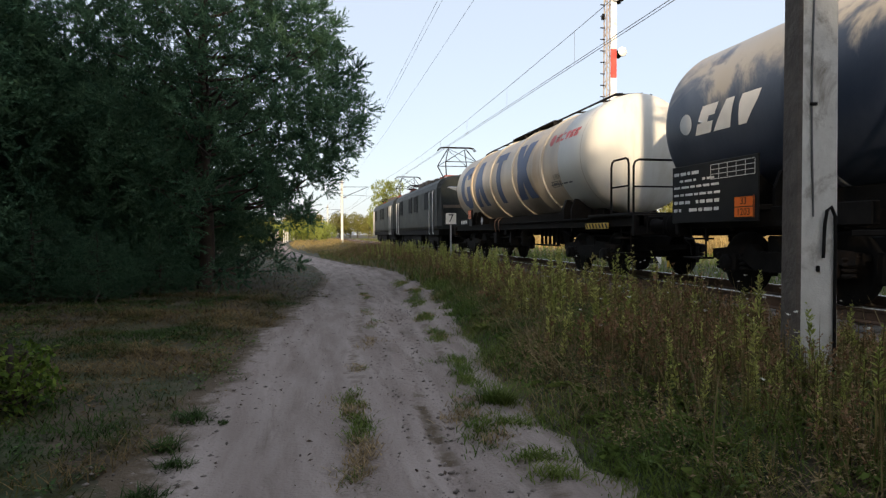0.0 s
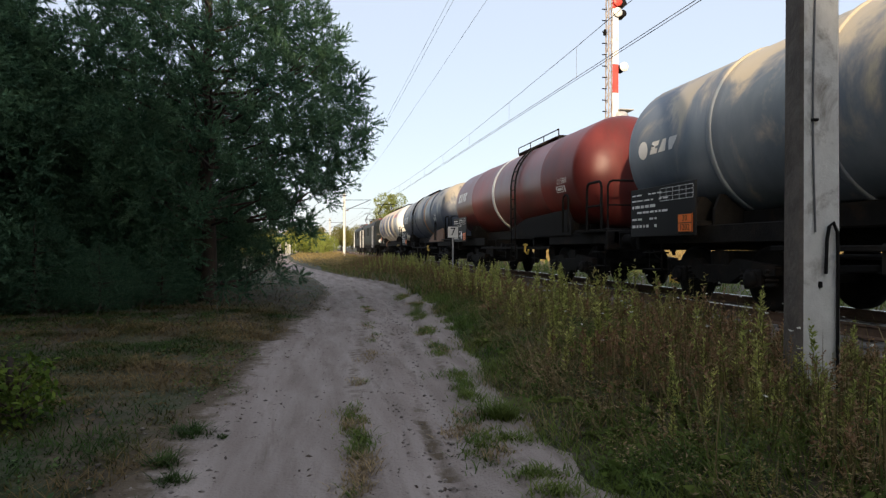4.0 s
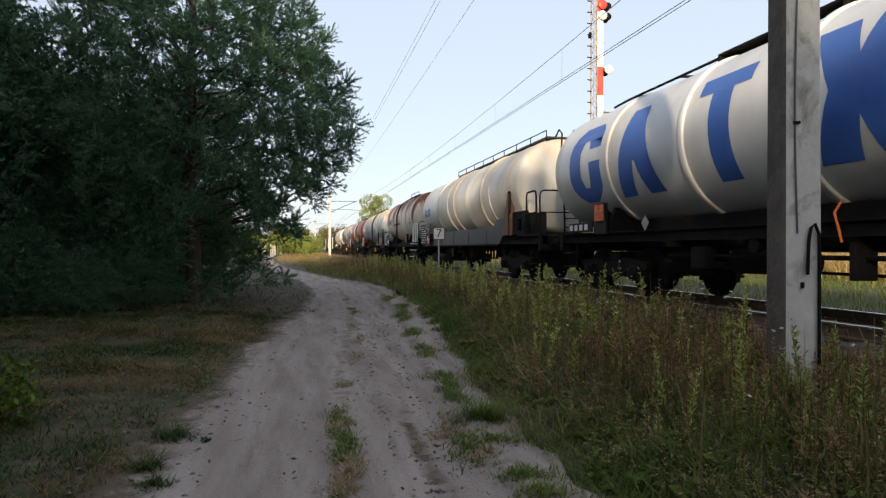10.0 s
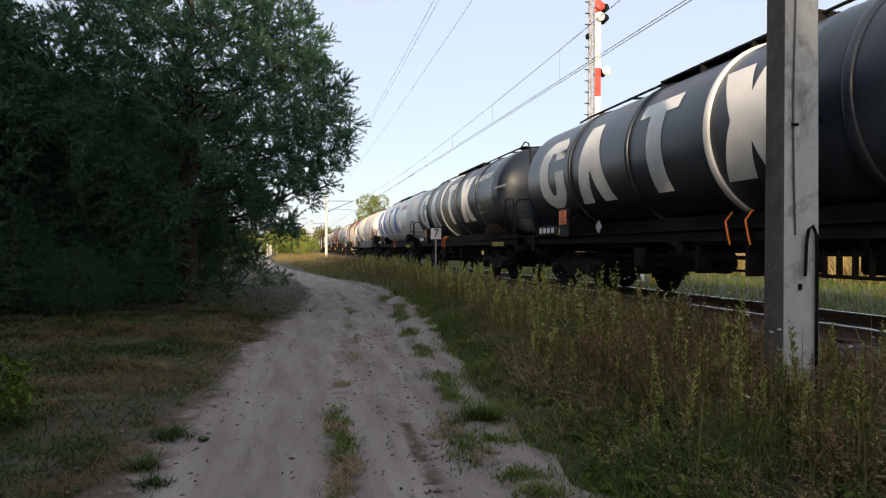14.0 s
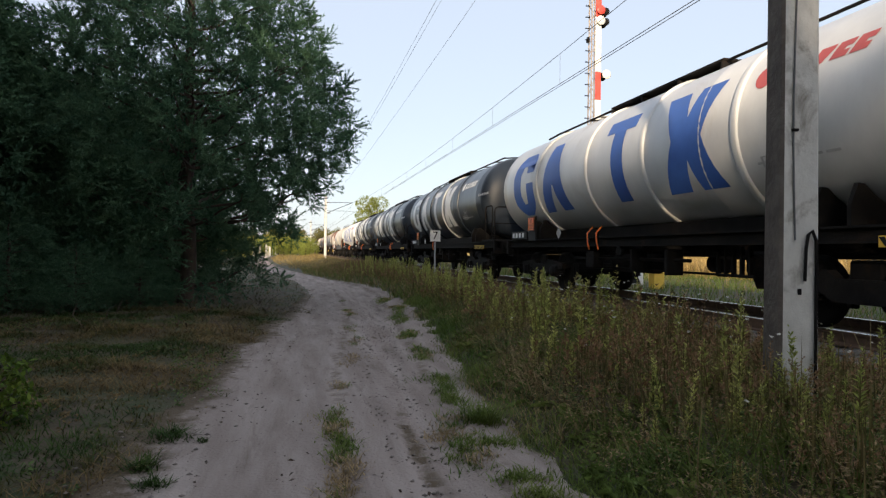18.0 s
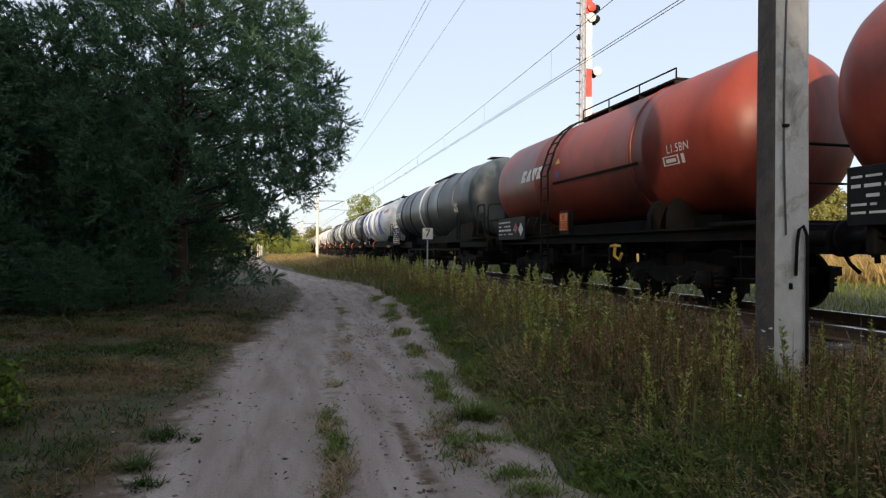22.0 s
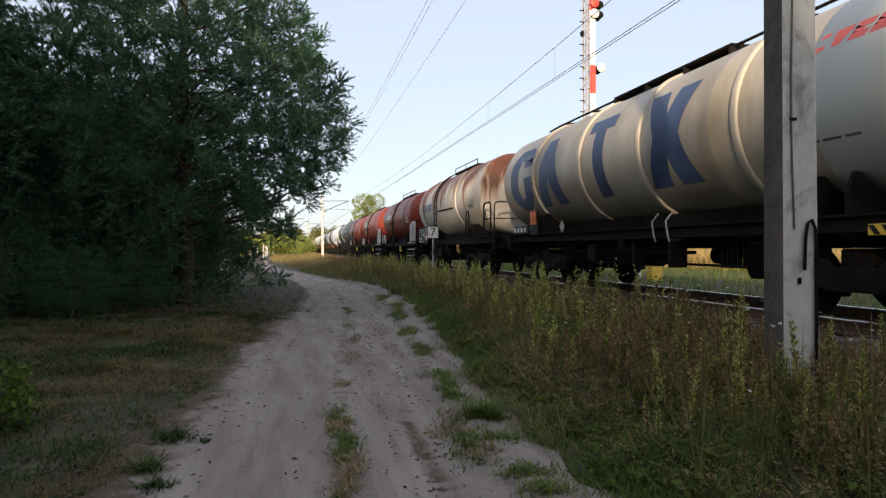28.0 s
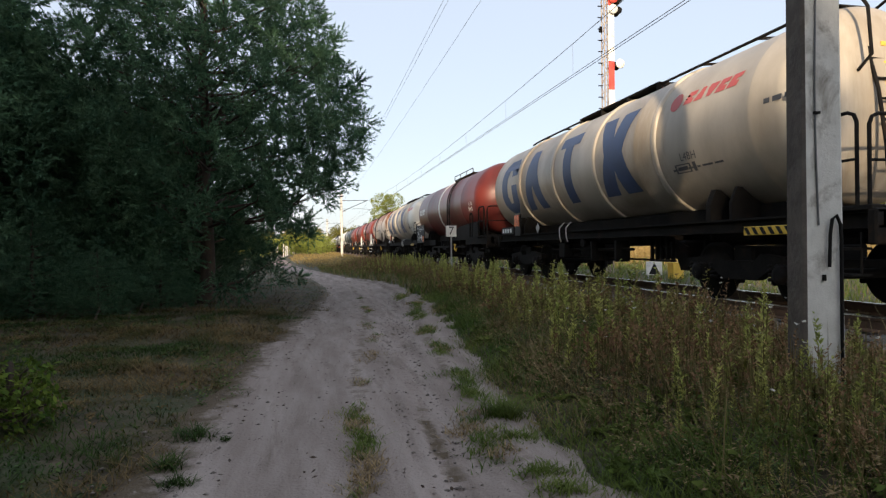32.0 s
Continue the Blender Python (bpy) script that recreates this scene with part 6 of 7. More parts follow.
# ---- fence posts and small masts far off by the lane ----
rnd = random.Random(4)
for k in range(14):
    y = 92 + 7.5 * k
    p = thing("fence_post", pose(-5.5 + 0.12 * k + rnd.uniform(-0.3, 0.3), y, 0.0), "slim grey concrete fence post", "post", "fence posts by the lane")
    part("shaft", Mesh().box(-0.07, 0.07, -0.07, 0.07, -0.2, 2.2 + rnd.uniform(-0.2, 0.3), 0.02), CONCRETE, p)


# ---- plants ----
rs = np.random.RandomState(7)


def unit(v):
    return v / np.maximum(1e-9, np.linalg.norm(v, axis=-1, keepdims=True))


def blades(base, h, w, az, lean, droop):
    """Bent grass blades: vertices and triangles."""
    n = len(base)
    d = np.stack([np.cos(az), np.sin(az), np.zeros(n)], 1)
    s = np.stack([-np.sin(az), np.cos(az), np.zeros(n)], 1)
    up = np.array([0, 0, 1.0])
    lv = []
    for t, ww in ((0, 1.0), (0.4, 0.85), (0.75, 0.5)):
        p = base + d * (h * (lean * t + droop * t * t))[:, None] + up * (h * (t - 0.35 * droop * t * t))[:, None]
        lv += [p - s * (w * ww / 2)[:, None], p + s * (w * ww / 2)[:, None]]
    lv.append(base + d * (h * (lean + droop))[:, None] + up * (h * (1 - 0.35 * droop))[:, None])
    v = np.stack(lv, 1).reshape(-1, 3)
    k = np.arange(n)[:, None] * 7
    t = np.array([[0, 1, 3], [0, 3, 2], [2, 3, 5], [2, 5, 4], [4, 5, 6]])
    return v, (k[:, :, None] + t[None]).reshape(-1, 3)


def leaves(base, direction, length, width, twist=None):
    """Pointed leaves, each folded of two triangles along its rib."""
    n = len(base)
    d = unit(direction)
    side = unit(np.cross(d, rs.normal(size=(n, 3)) * 0.5 + np.array([0, 0, 1.0])))
    mid = base + d * (length * 0.45)[:, None]
    sag = np.zeros((n, 3))
    sag[:, 2] = -0.12 * length
    v = np.stack([base, mid + side * (width / 2)[:, None], base + d * length[:, None] + sag, mid - side * (width / 2)[:, None]], 1).reshape(-1, 3)
    k = np.arange(n)[:, None] * 4
    return v, (k[:, :, None] + np.array([[0, 1, 2], [0, 2, 3]])[None]).reshape(-1, 3)


def joined(chunks):
    vs, fs, mi, k = [], [], [], 0
    for (v, f), m in chunks:
        vs.append(v)
        fs.append(f + k)
        mi.append(np.full(len(f), m))
        k += len(v)
    return np.concatenate(vs), np.concatenate(fs), np.concatenate(mi)


def stuff(name, chunks, mats, label, category):
    v, f, i = joined(chunks)
    return tagged(new(name, big_mesh(name, v, f, mats, i)), label, category, kind="stuff")


def weeds(xy, h, leaf_n, leaf_len, spread=0.25, lift=0.2):
    """Upright weeds: thin stems, leaves up the stem, a feathery seed head. Returns three chunks (stem, leaf, head)."""
    n = len(xy)
    base = np.column_stack([xy, ground_z(xy[:, 0], xy[:, 1]) - 0.02])
    az, tilt = rs.uniform(0, 6.28, n), rs.uniform(0, spread, n)
    axis = unit(np.stack([np.cos(az) * tilt, np.sin(az) * tilt, np.ones(n)], 1))
    stem = blades(base, h, np.full(n, 0.011), az, tilt, tilt * 0.3)
    stem2 = blades(base, h, np.full(n, 0.011), az + 1.57, np.zeros(n), np.zeros(n))
    t = rs.uniform(0.12, 0.97, (n, leaf_n))
    lb = base[:, None] + axis[:, None] * (h[:, None] * t)[..., None]
    a = rs.uniform(0, 6.28, (n, leaf_n))
    ld = np.stack([np.cos(a), np.sin(a), rs.uniform(lift, lift + 0.9, (n, leaf_n))], -1)
    ll = leaf_len * (1.25 - 0.8 * t) * rs.uniform(0.6, 1.3, (n, leaf_n)) * np.clip(h[:, None] / 0.6, 0.5, 1.3)
    lv = leaves(lb.reshape(-1, 3), ld.reshape(-1, 3), ll.ravel(), ll.ravel() * 0.26)
    hn = 12
    t = rs.uniform(0.72, 1.06, (n, hn))
    hb = base[:, None] + axis[:, None] * (h[:, None] * t)[..., None]
    a = rs.uniform(0, 6.28, (n, hn))
    hd = np.stack([np.cos(a), np.sin(a), rs.uniform(0.6, 1.6, (n, hn))], -1)
    hl = 0.06 * np.clip(base[:, 1:2] / 7.0, 0.5, 1) * (1.5 - t) * 1.6 * rs.uniform(0.5, 1.3, (n, hn))
    hv = leaves(hb.reshape(-1, 3), hd.reshape(-1, 3), hl.ravel(), hl.ravel() * 0.42)
    return [(stem, 0), (stem2, 0), (lv, 1), (hv, 2)]


def scatter(n, x0, x1, y0, y1, keep=None, bias=1.0):
    """Places, denser towards y0."""
    xy = np.column_stack([rs.uniform(x0, x1, n), y0 + (y1 - y0) * rs.uniform(0, 1, n) ** bias])
    if keep is not None:
        xy = xy[keep(xy[:, 0], xy[:, 1])]
    return xy


STEM = leafy("weed_stalk", (0.09, 0.095, 0.03), (0.20, 0.15, 0.062), through=0.1)
WEED_LEAF = leafy("olive_weed_leaf", (0.20, 0.215, 0.050), (0.44, 0.38, 0.12), scale=2.6, through=0.4, per_island=0.5)
SPIKE_LEAF = leafy("yellow_green_weed_leaf", (0.27, 0.31, 0.08), (0.50, 0.48, 0.16), scale=2.0, through=0.4, per_island=0.5)
SEED = leafy("seed_head", (0.17, 0.16, 0.055), (0.30, 0.25, 0.10), through=0.25, per_island=0.4)
RUSTY_SEED = leafy("brown_seed_head", (0.19, 0.11, 0.06), (0.34, 0.21, 0.115), through=0.3, per_island=0.4)
GRASS = leafy("green_grass", (0.070, 0.125, 0.026), (0.17, 0.20, 0.050), scale=1.5, through=0.4, per_island=0.4)
DRY = leafy("dry_grass", (0.15, 0.115, 0.052), (0.28, 0.22, 0.11), through=0.2, per_island=0.35)
DULL = leafy("dull_weed_leaf", (0.21, 0.155, 0.085), (0.41, 0.30, 0.165), through=0.3, per_island=0.5)
STRAW = leafy("golden_straw", (0.34, 0.24, 0.09), (0.5, 0.36, 0.15), through=0.3, per_island=0.3)
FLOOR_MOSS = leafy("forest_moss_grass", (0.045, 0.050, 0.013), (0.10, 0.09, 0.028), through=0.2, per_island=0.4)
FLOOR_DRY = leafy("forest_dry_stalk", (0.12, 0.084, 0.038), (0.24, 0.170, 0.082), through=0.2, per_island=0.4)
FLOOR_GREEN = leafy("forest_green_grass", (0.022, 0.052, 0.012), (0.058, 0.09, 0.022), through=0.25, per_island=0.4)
HERB = leafy("dark_herb_leaf", (0.050, 0.095, 0.030), (0.145, 0.19, 0.066), scale=2.4, through=0.3, per_island=0.5)
PETAL = leafy("pale_petal", (0.5, 0.48, 0.42), (0.65, 0.63, 0.56), through=0.2)


def right_of_lane(x, y, gap=0.12):
    return x > lane_side(y, 1) + gap + 0.12 * (waves(x, y, 2.5, 21) + 0.4)


def left_of_lane(x, y, gap=0.05):
    return x < lane_side(y, -1) - gap + 0.30 * (waves(x, y, 2.0, 22) + 0.7 * waves(x, y, 6.0, 23) + 0.75)


# weeds on the verge between lane and track: low by the lane, knee-high towards the bank
near = scatter(3600, 1.9, 5.0, 1.6, 15, lambda x, y: right_of_lane(x, y, 0.5) & (waves(x, y, 1.9, 31) + rs.uniform(-0.7, 1.0, len(x)) > 0.0))
mid = scatter(4200, 1.2, 5.0, 14, 42, lambda x, y: right_of_lane(x, y, 0.4), 1.3)
wfar = scatter(4200, -3.5, 5.0, 42, 130, lambda x, y: right_of_lane(x, y, 0.4), 1.5)


def weed_height(p):
    """Weeds grow taller away from the lane and from the trampled spot beside the stance, and shorter on the stones."""
    x, y = p[:, 0], p[:, 1]
    h = np.clip(0.40 + 0.16 * waves(x, y, 1.7, 41) + rs.normal(0, 0.13, len(p)), 0.12, 0.85)
    return h * np.clip(0.42 + 0.34 * (x - lane_side(y, 1) - 0.15), 0.35, 1.0) * np.clip(0.55 + 0.2 * (y - 3.0), 0.5, 1) * np.clip(1.5 - 0.5 * (x - 2.9), 0.5, 1)


pts = np.concatenate([near, mid])
fine = pts[:, 1] < 6.5
brown = waves(pts[:, 0], pts[:, 1], 1.3, 33) + rs.uniform(-0.9, 0.9, len(pts)) < 0.25     # browner and greener stands
for name, sel, nl, size, mats, label in (("tall_weeds", ~brown, (30, 40), (0.085, 0.060), [STEM, WEED_LEAF, SEED], "dense knee-high olive weeds with feathery seed heads"),
                                         ("brown_weeds", brown, (20, 26), (0.065, 0.046), [STEM, DULL, RUSTY_SEED], "dry brown flowering weeds among green ones")):
    a, b = pts[sel & ~fine], pts[sel & fine]
    stuff(name, weeds(a, weed_height(a), nl[0], size[0], 0.4, 0.1) + weeds(b, weed_height(b), nl[1], size[1], 0.6, -0.1), mats, label, "weeds")
stuff("far_weeds", weeds(wfar, weed_height(wfar) * 0.8, 8, 0.16), [DRY, SEED, STRAW], "rough golden grass and weeds along the far lane", "weeds")
big = scatter(1250, 2.3, 4.9, 3.4, 32, lambda x, y: right_of_lane(x, y, 0.6) & (waves(x, y, 1.5, 35) + rs.uniform(-0.5, 0.5, len(x)) > -0.1), 1.1)
big = np.concatenate([big, np.column_stack([rs.uniform(2.75, 3.3, 26), rs.uniform(2.9, 3.9, 26)])])
tallness = (0.22 + 0.62 * rs.uniform(0, 1, len(big)) ** 1.5) * np.clip(0.5 + 0.24 * (big[:, 0] - 1.4), 0.5, 1.0) * np.clip(0.7 + 0.12 * (big[:, 1] - 3.2), 0.7, 1)
stuff("horseweed", weeds(big, tallness, 90, 0.085, 0.22, 0.55), [STEM, SPIKE_LEAF, SPIKE_LEAF], "taller bushy green weeds standing above the verge", "weeds")


def herbs(xy, per, l0, l1, high, ratio=0.45):
    """Low leafy plants: broad leaves held at several heights."""
    n = len(xy)
    b = np.repeat(np.column_stack([xy, ground_z(xy[:, 0], xy[:, 1])]), per, 0)
    tall = np.repeat(rs.uniform(0.3, 1.0, n) * high, per)
    size = np.repeat(rs.uniform(0.6, 1.15, n), per)
    b[:, 2] += tall * rs.uniform(0.05, 1.0, n * per)
    a = rs.uniform(0, 6.28, n * per)
    b[:, 0] += 0.3 * tall * np.cos(a) * rs.uniform(0, 1, n * per)
    b[:, 1] += 0.3 * tall * np.sin(a) * rs.uniform(0, 1, n * per)
    ln = rs.uniform(l0, l1, n * per) * size
    return leaves(b, np.stack([np.cos(a), np.sin(a), rs.uniform(-0.3, 0.8, n * per)], 1), ln, ln * ratio * rs.uniform(0.6, 1.2, n * per))


by_mast = scatter(900, 2.6, 4.8, 2.1, 6.0)
stuff("bank_weeds", weeds(by_mast, rs.uniform(0.12, 0.42, len(by_mast)) * np.clip(1.45 - 0.35 * (by_mast[:, 0] - 2.9), 0.5, 1.2), 24, 0.05, 0.7, 0.0), [STEM, DULL, RUSTY_SEED], "thin reddish-brown weeds on the stony bank", "weeds")

# dark mixed herbs that close the verge's floor
hb = scatter(5200, 1.8, 5.0, 1.4, 12, lambda x, y: right_of_lane(x, y, 0.22), 1.2)
kind = waves(hb[:, 0], hb[:, 1], 2.2, 37) + rs.uniform(-0.8, 0.8, len(hb))
stuff("verge_herbs", [(herbs(hb[kind > 0.35], 20, 0.018, 0.050, 0.20, 0.38), 0), (herbs(hb[(kind <= 0.35) & (kind > -0.8)], 20, 0.015, 0.045, 0.26, 0.3), 1), (herbs(hb[kind <= -0.8], 14, 0.03, 0.075, 0.14, 0.4), 2)], [HERB, DULL, GRASS], "low dark herbs and withered leaves covering the verge", "plants")

# low grass at the lane's edge and on the bank
g1 = scatter(46000, 1.5, 5.0, 1.2, 16, lambda x, y: right_of_lane(x, y, -0.2))
g2 = scatter(16000, 0.5, 5.0, 16, 48, lambda x, y: right_of_lane(x, y, -0.05), 1.4)


def grass_chunk(p, h0, h1, w=0.009, lean=0.5, tone=1.0, lift=-0.015):
    n = len(p)
    return blades(np.column_stack([p, ground_z(p[:, 0], p[:, 1]) + lift]), rs.uniform(h0, h1, n) * tone, np.full(n, w), rs.uniform(0, 6.28, n), rs.uniform(0, lean, n), rs.uniform(0.1, 0.9, n))


g1 = np.concatenate([g1, scatter(30000, 1.3, 3.2, 1.5, 16, lambda x, y: (x > lane_side(y, 1) + 0.02 + 0.10 * waves(x, y, 3.0, 24)) & (x < lane_side(y, 1) + 0.6))])
dist = g1[:, 0] - lane_side(g1[:, 1], 1)
tall = np.clip(0.40 + 0.5 * dist, 0.3, 0.8) * (1 + 0.35 * waves(g1[:, 0], g1[:, 1], 3.5, 43))
dry = waves(g1[:, 0], g1[:, 1], 1.6, 44) + rs.uniform(-1, 1, len(g1)) > np.where(dist > 0.45, 0.0, 0.85)
stuff("verge_grass", [(grass_chunk(g1[~dry], 0.08, 0.30, lean=0.9, tone=tall[~dry]), 0), (grass_chunk(g1[dry], 0.10, 0.34, lean=1.2, tone=tall[dry]), 1), (grass_chunk(g2[::2], 0.15, 0.42, 0.018), 0), (grass_chunk(g2[1::2], 0.15, 0.45, 0.018), 1)], [GRASS, DRY], "low green and straw-coloured grass under the weeds", "grass")


def mat_patch(cx, cy, n, rx, ry, h0, h1, w=0.008):
    """A low uneven mat of grass."""
    p = np.column_stack([cx + rx * rs.normal(0, 0.5, n), cy + ry * rs.normal(0, 0.5, n)])
    base = np.column_stack([p, ground_z(p[:, 0], p[:, 1]) + np.where(np.abs(p[:, 0] - lane(p[:, 1])[0]) < 1.4, lane_swell(p[:, 0] - lane(p[:, 1])[0]), 0) - 0.006])
    return blades(base, rs.uniform(h0, h1, n), np.full(n, w), rs.uniform(0, 6.28, n), rs.uniform(0.2, 1.2, n), rs.uniform(0.3, 1.0, n))


# low mats in the lane: the middle ridge and its right shoulder
chunks = []
for y in np.concatenate([np.arange(3.7, 7.4, 0.11), np.arange(7.6, 19, 0.25)]):
    c = np.interp(y, [3.5, 4.7, 7.0, 10.5, 17], [0.28, 0.30, 0.50, 0.98, 1.36]) + 0.05 * math.sin(3.1 * y) + rs.normal(0, 0.03)
    d = waves(np.array([y]), np.array([1.0]), 2.6, 57)[0] + (0.55 if 3.9 < y < 7.0 else -0.05)
    if d > 0:
        chunks.append((mat_patch(c, y, int(25 + 60 * min(1, d)), 0.10, 0.17, 0.015, 0.07), 0 if rs.uniform() < 0.5 else 2))
        if rs.uniform() < 0.45:
            chunks.append((mat_patch(c + rs.normal(0, 0.06), y, 30, 0.16, 0.2, 0.015, 0.05), 1))
for y in np.arange(3.2, 18, 0.13):
    c = np.interp(y, [3.4, 4.6, 5.2, 6.5, 9, 15], [1.2, 1.28, 1.33, 1.42, 1.8, 2.35]) + 0.05 * math.sin(2.3 * y) + rs.normal(0, 0.05)
    d = waves(np.array([y * 1.0]), np.array([0.0]), 3.2, 55)[0]
    if d > -0.35:
        chunks.append((mat_patch(c, y, int(40 + 70 * min(1, d + 0.35)), 0.15, 0.15, 0.02, 0.09), 0 if rs.uniform() < 0.7 else 2))
for cx, cy, n, rx, ry, h in ((1.56, 5.08, 420, 0.17, 0.15, 0.24), (1.48, 4.5, 260, 0.18, 0.14, 0.07), (1.43, 3.80, 320, 0.20, 0.13, 0.07), (1.42, 3.47, 260, 0.18, 0.12, 0.08),
                             (1.52, 5.95, 300, 0.14, 0.26, 0.10), (1.60, 6.45, 260, 0.14, 0.28, 0.10), (1.64, 6.95, 240, 0.15, 0.25, 0.09), (1.75, 8.9, 220, 0.13, 0.35, 0.09), (1.88, 10.4, 220, 0.15, 0.4, 0.10),
                             (-1.02, 4.55, 200, 0.10, 0.12, 0.12), (-0.88, 4.2, 140, 0.09, 0.10, 0.08), (-0.98, 5.3, 240, 0.16, 0.16, 0.14), (-0.72, 5.2, 60, 0.06, 0.08, 0.05), (-0.95, 3.7, 160, 0.12, 0.1, 0.09)):
    chunks.append((mat_patch(cx, cy, n, rx, ry, 0.3 * h, h, 0.009), 0 if cx > 0 else 3))
stuff("lane_grass", chunks, [GRASS, DRY, DULL, FLOOR_GREEN], "low mats of grass along the lane's middle and shoulder", "grass")

# thin dry and mossy growth under the pines, in patches
l1 = scatter(120000, -7, 1.4, 2.4, 15, lambda x, y: left_of_lane(x, y) & (waves(x, y, 1.6, 61) + 0.6 * waves(x, y, 4.5, 62) + rs.uniform(-0.6, 0.6, len(x)) > -0.65))
l2 = scatter(34000, -12, 1.2, 15, 60, lambda x, y: left_of_lane(x, y, 0.0), 1.6)
tint = waves(l1[:, 0], l1[:, 1] * 0.6, 1.9, 63) + 0.7 * waves(l1[:, 0], l1[:, 1], 4.6, 64) + rs.uniform(-0.3, 0.3, len(l1))
tuft = np.clip(0.75 + 0.55 * waves(l1[:, 0], l1[:, 1], 5.5, 65) + 0.35 * waves(l1[:, 0], l1[:, 1], 2.4, 66), 0.25, 1.9)
k0, k1, k2 = np.abs(tint) <= 0.35, tint > 0.35, tint < -0.35
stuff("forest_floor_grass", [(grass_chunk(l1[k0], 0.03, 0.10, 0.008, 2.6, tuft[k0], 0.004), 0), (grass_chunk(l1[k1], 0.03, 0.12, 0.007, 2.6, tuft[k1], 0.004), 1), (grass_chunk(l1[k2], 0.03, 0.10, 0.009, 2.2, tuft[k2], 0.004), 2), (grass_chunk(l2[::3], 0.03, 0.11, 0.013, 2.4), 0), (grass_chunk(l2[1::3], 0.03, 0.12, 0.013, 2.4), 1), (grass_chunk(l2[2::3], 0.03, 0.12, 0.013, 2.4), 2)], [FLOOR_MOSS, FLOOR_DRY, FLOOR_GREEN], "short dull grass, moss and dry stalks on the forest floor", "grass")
fh = scatter(3200, -6.5, 0.3, 2.8, 13, lambda x, y: left_of_lane(x, y, 0.0) & (waves(x, y, 1.7, 67) + rs.uniform(-0.3, 0.3, len(x)) > 0.35))
fd = scatter(3600, -6.5, 0.5, 2.8, 13, lambda x, y: left_of_lane(x, y, -0.15) & (waves(x, y, 1.9, 68) + rs.uniform(-0.4, 0.4, len(x)) > 0.2))
stuff("forest_floor_herbs", [(herbs(fh, 16, 0.02, 0.055, 0.12), 0), (herbs(fd, 12, 0.02, 0.06, 0.05, 0.35), 1)], [HERB, FLOOR_DRY], "clumps of dark herbs and fallen leaves under the trees", "plants")
# dead brushwood under the pines
tw = scatter(260, -7, -0.6, 10.5, 17, lambda x, y: left_of_lane(x, y, 0.5))
stuff("brushwood", [(blades(np.column_stack([tw, ground_z(tw[:, 0], tw[:, 1])]), rs.uniform(0.15, 0.55, len(tw)), rs.uniform(0.010, 0.022, len(tw)), rs.uniform(0, 6.28, len(tw)), rs.uniform(0.2, 2.5, len(tw)), rs.uniform(0.2, 1.2, len(tw))), 0)], [BARK], "dead brown branches lying under the pines", "brushwood")

# field beyond the track
f1 = scatter(24000, 9.6, 26, 2, 40, None, 1.2)
f2 = scatter(16000, 9.8, 60, 30, 170, None, 1.3)
stuff("field_grass", [(grass_chunk(f1[f1[:, 0] * 31 % 1 < 0.85], 0.12, 0.4, 0.02), 0), (grass_chunk(f1[f1[:, 0] * 31 % 1 >= 0.85], 0.15, 0.45, 0.018), 1), (grass_chunk(f2[::2], 0.3, 0.8, 0.06), 0), (grass_chunk(f2[1::2], 0.3, 0.8, 0.06), 1)], [GRASS, DRY], "sunlit meadow grass beyond the track", "grass")

f3 = scatter(26000, 21.5, 38, 6, 60, None, 1.2)
f4 = scatter(12000, 21, 48, 55, 200, None, 1.2)
stuff("tall_dry_field", [(grass_chunk(f3, 0.9, 1.5, 0.05, 0.25), 0), (grass_chunk(f4, 0.9, 1.6, 0.12, 0.25), 0)], [STRAW], "tall golden dry grass standing in the low sun", "grass")

# litter on the lane: cones, twigs, crumbs of earth
lt = scatter(2200, -1.6, 2.6, 2.6, 17, lambda x, y: np.abs(x - np.interp(y, LANE_Y, LANE_X)) < 1.6)
lt = lt[rs.uniform(size=len(lt)) < np.where(lt[:, 0] < np.interp(lt[:, 1], LANE_Y, LANE_X) - 0.7, 1.0, 0.45)]
la = rs.uniform(0, 6.28, len(lt))
lb = np.column_stack([lt, ground_z(lt[:, 0], lt[:, 1]) + 0.025])
stuff("lane_litter", [(leaves(lb, np.stack([np.cos(la), np.sin(la), rs.uniform(0.05, 0.5, len(lt))], 1), 0.012 + 0.05 * rs.uniform(0, 1, len(lt)) ** 2, 0.008 + 0.02 * rs.uniform(0, 1, len(lt)) ** 2), 0)], [BARK], "scattered dark twigs, cones and crumbs on the sand", "litter")

# dry stalks, upright and fallen, on the verge
ds = scatter(420, 2.2, 4.9, 2.0, 16, lambda x, y: right_of_lane(x, y, 0.3))
stuff("dry_stalks", [(blades(np.column_stack([ds, ground_z(ds[:, 0], ds[:, 1]) + 0.02]), rs.uniform(0.3, 0.75, len(ds)), np.full(len(ds), 0.009), rs.uniform(0, 6.28, len(ds)), 0.9 * rs.uniform(0, 1, len(ds)) ** 2, rs.uniform(0, 0.4, len(ds))), 0)], [DRY], "dry straw-coloured stalks among the weeds", "stalks")

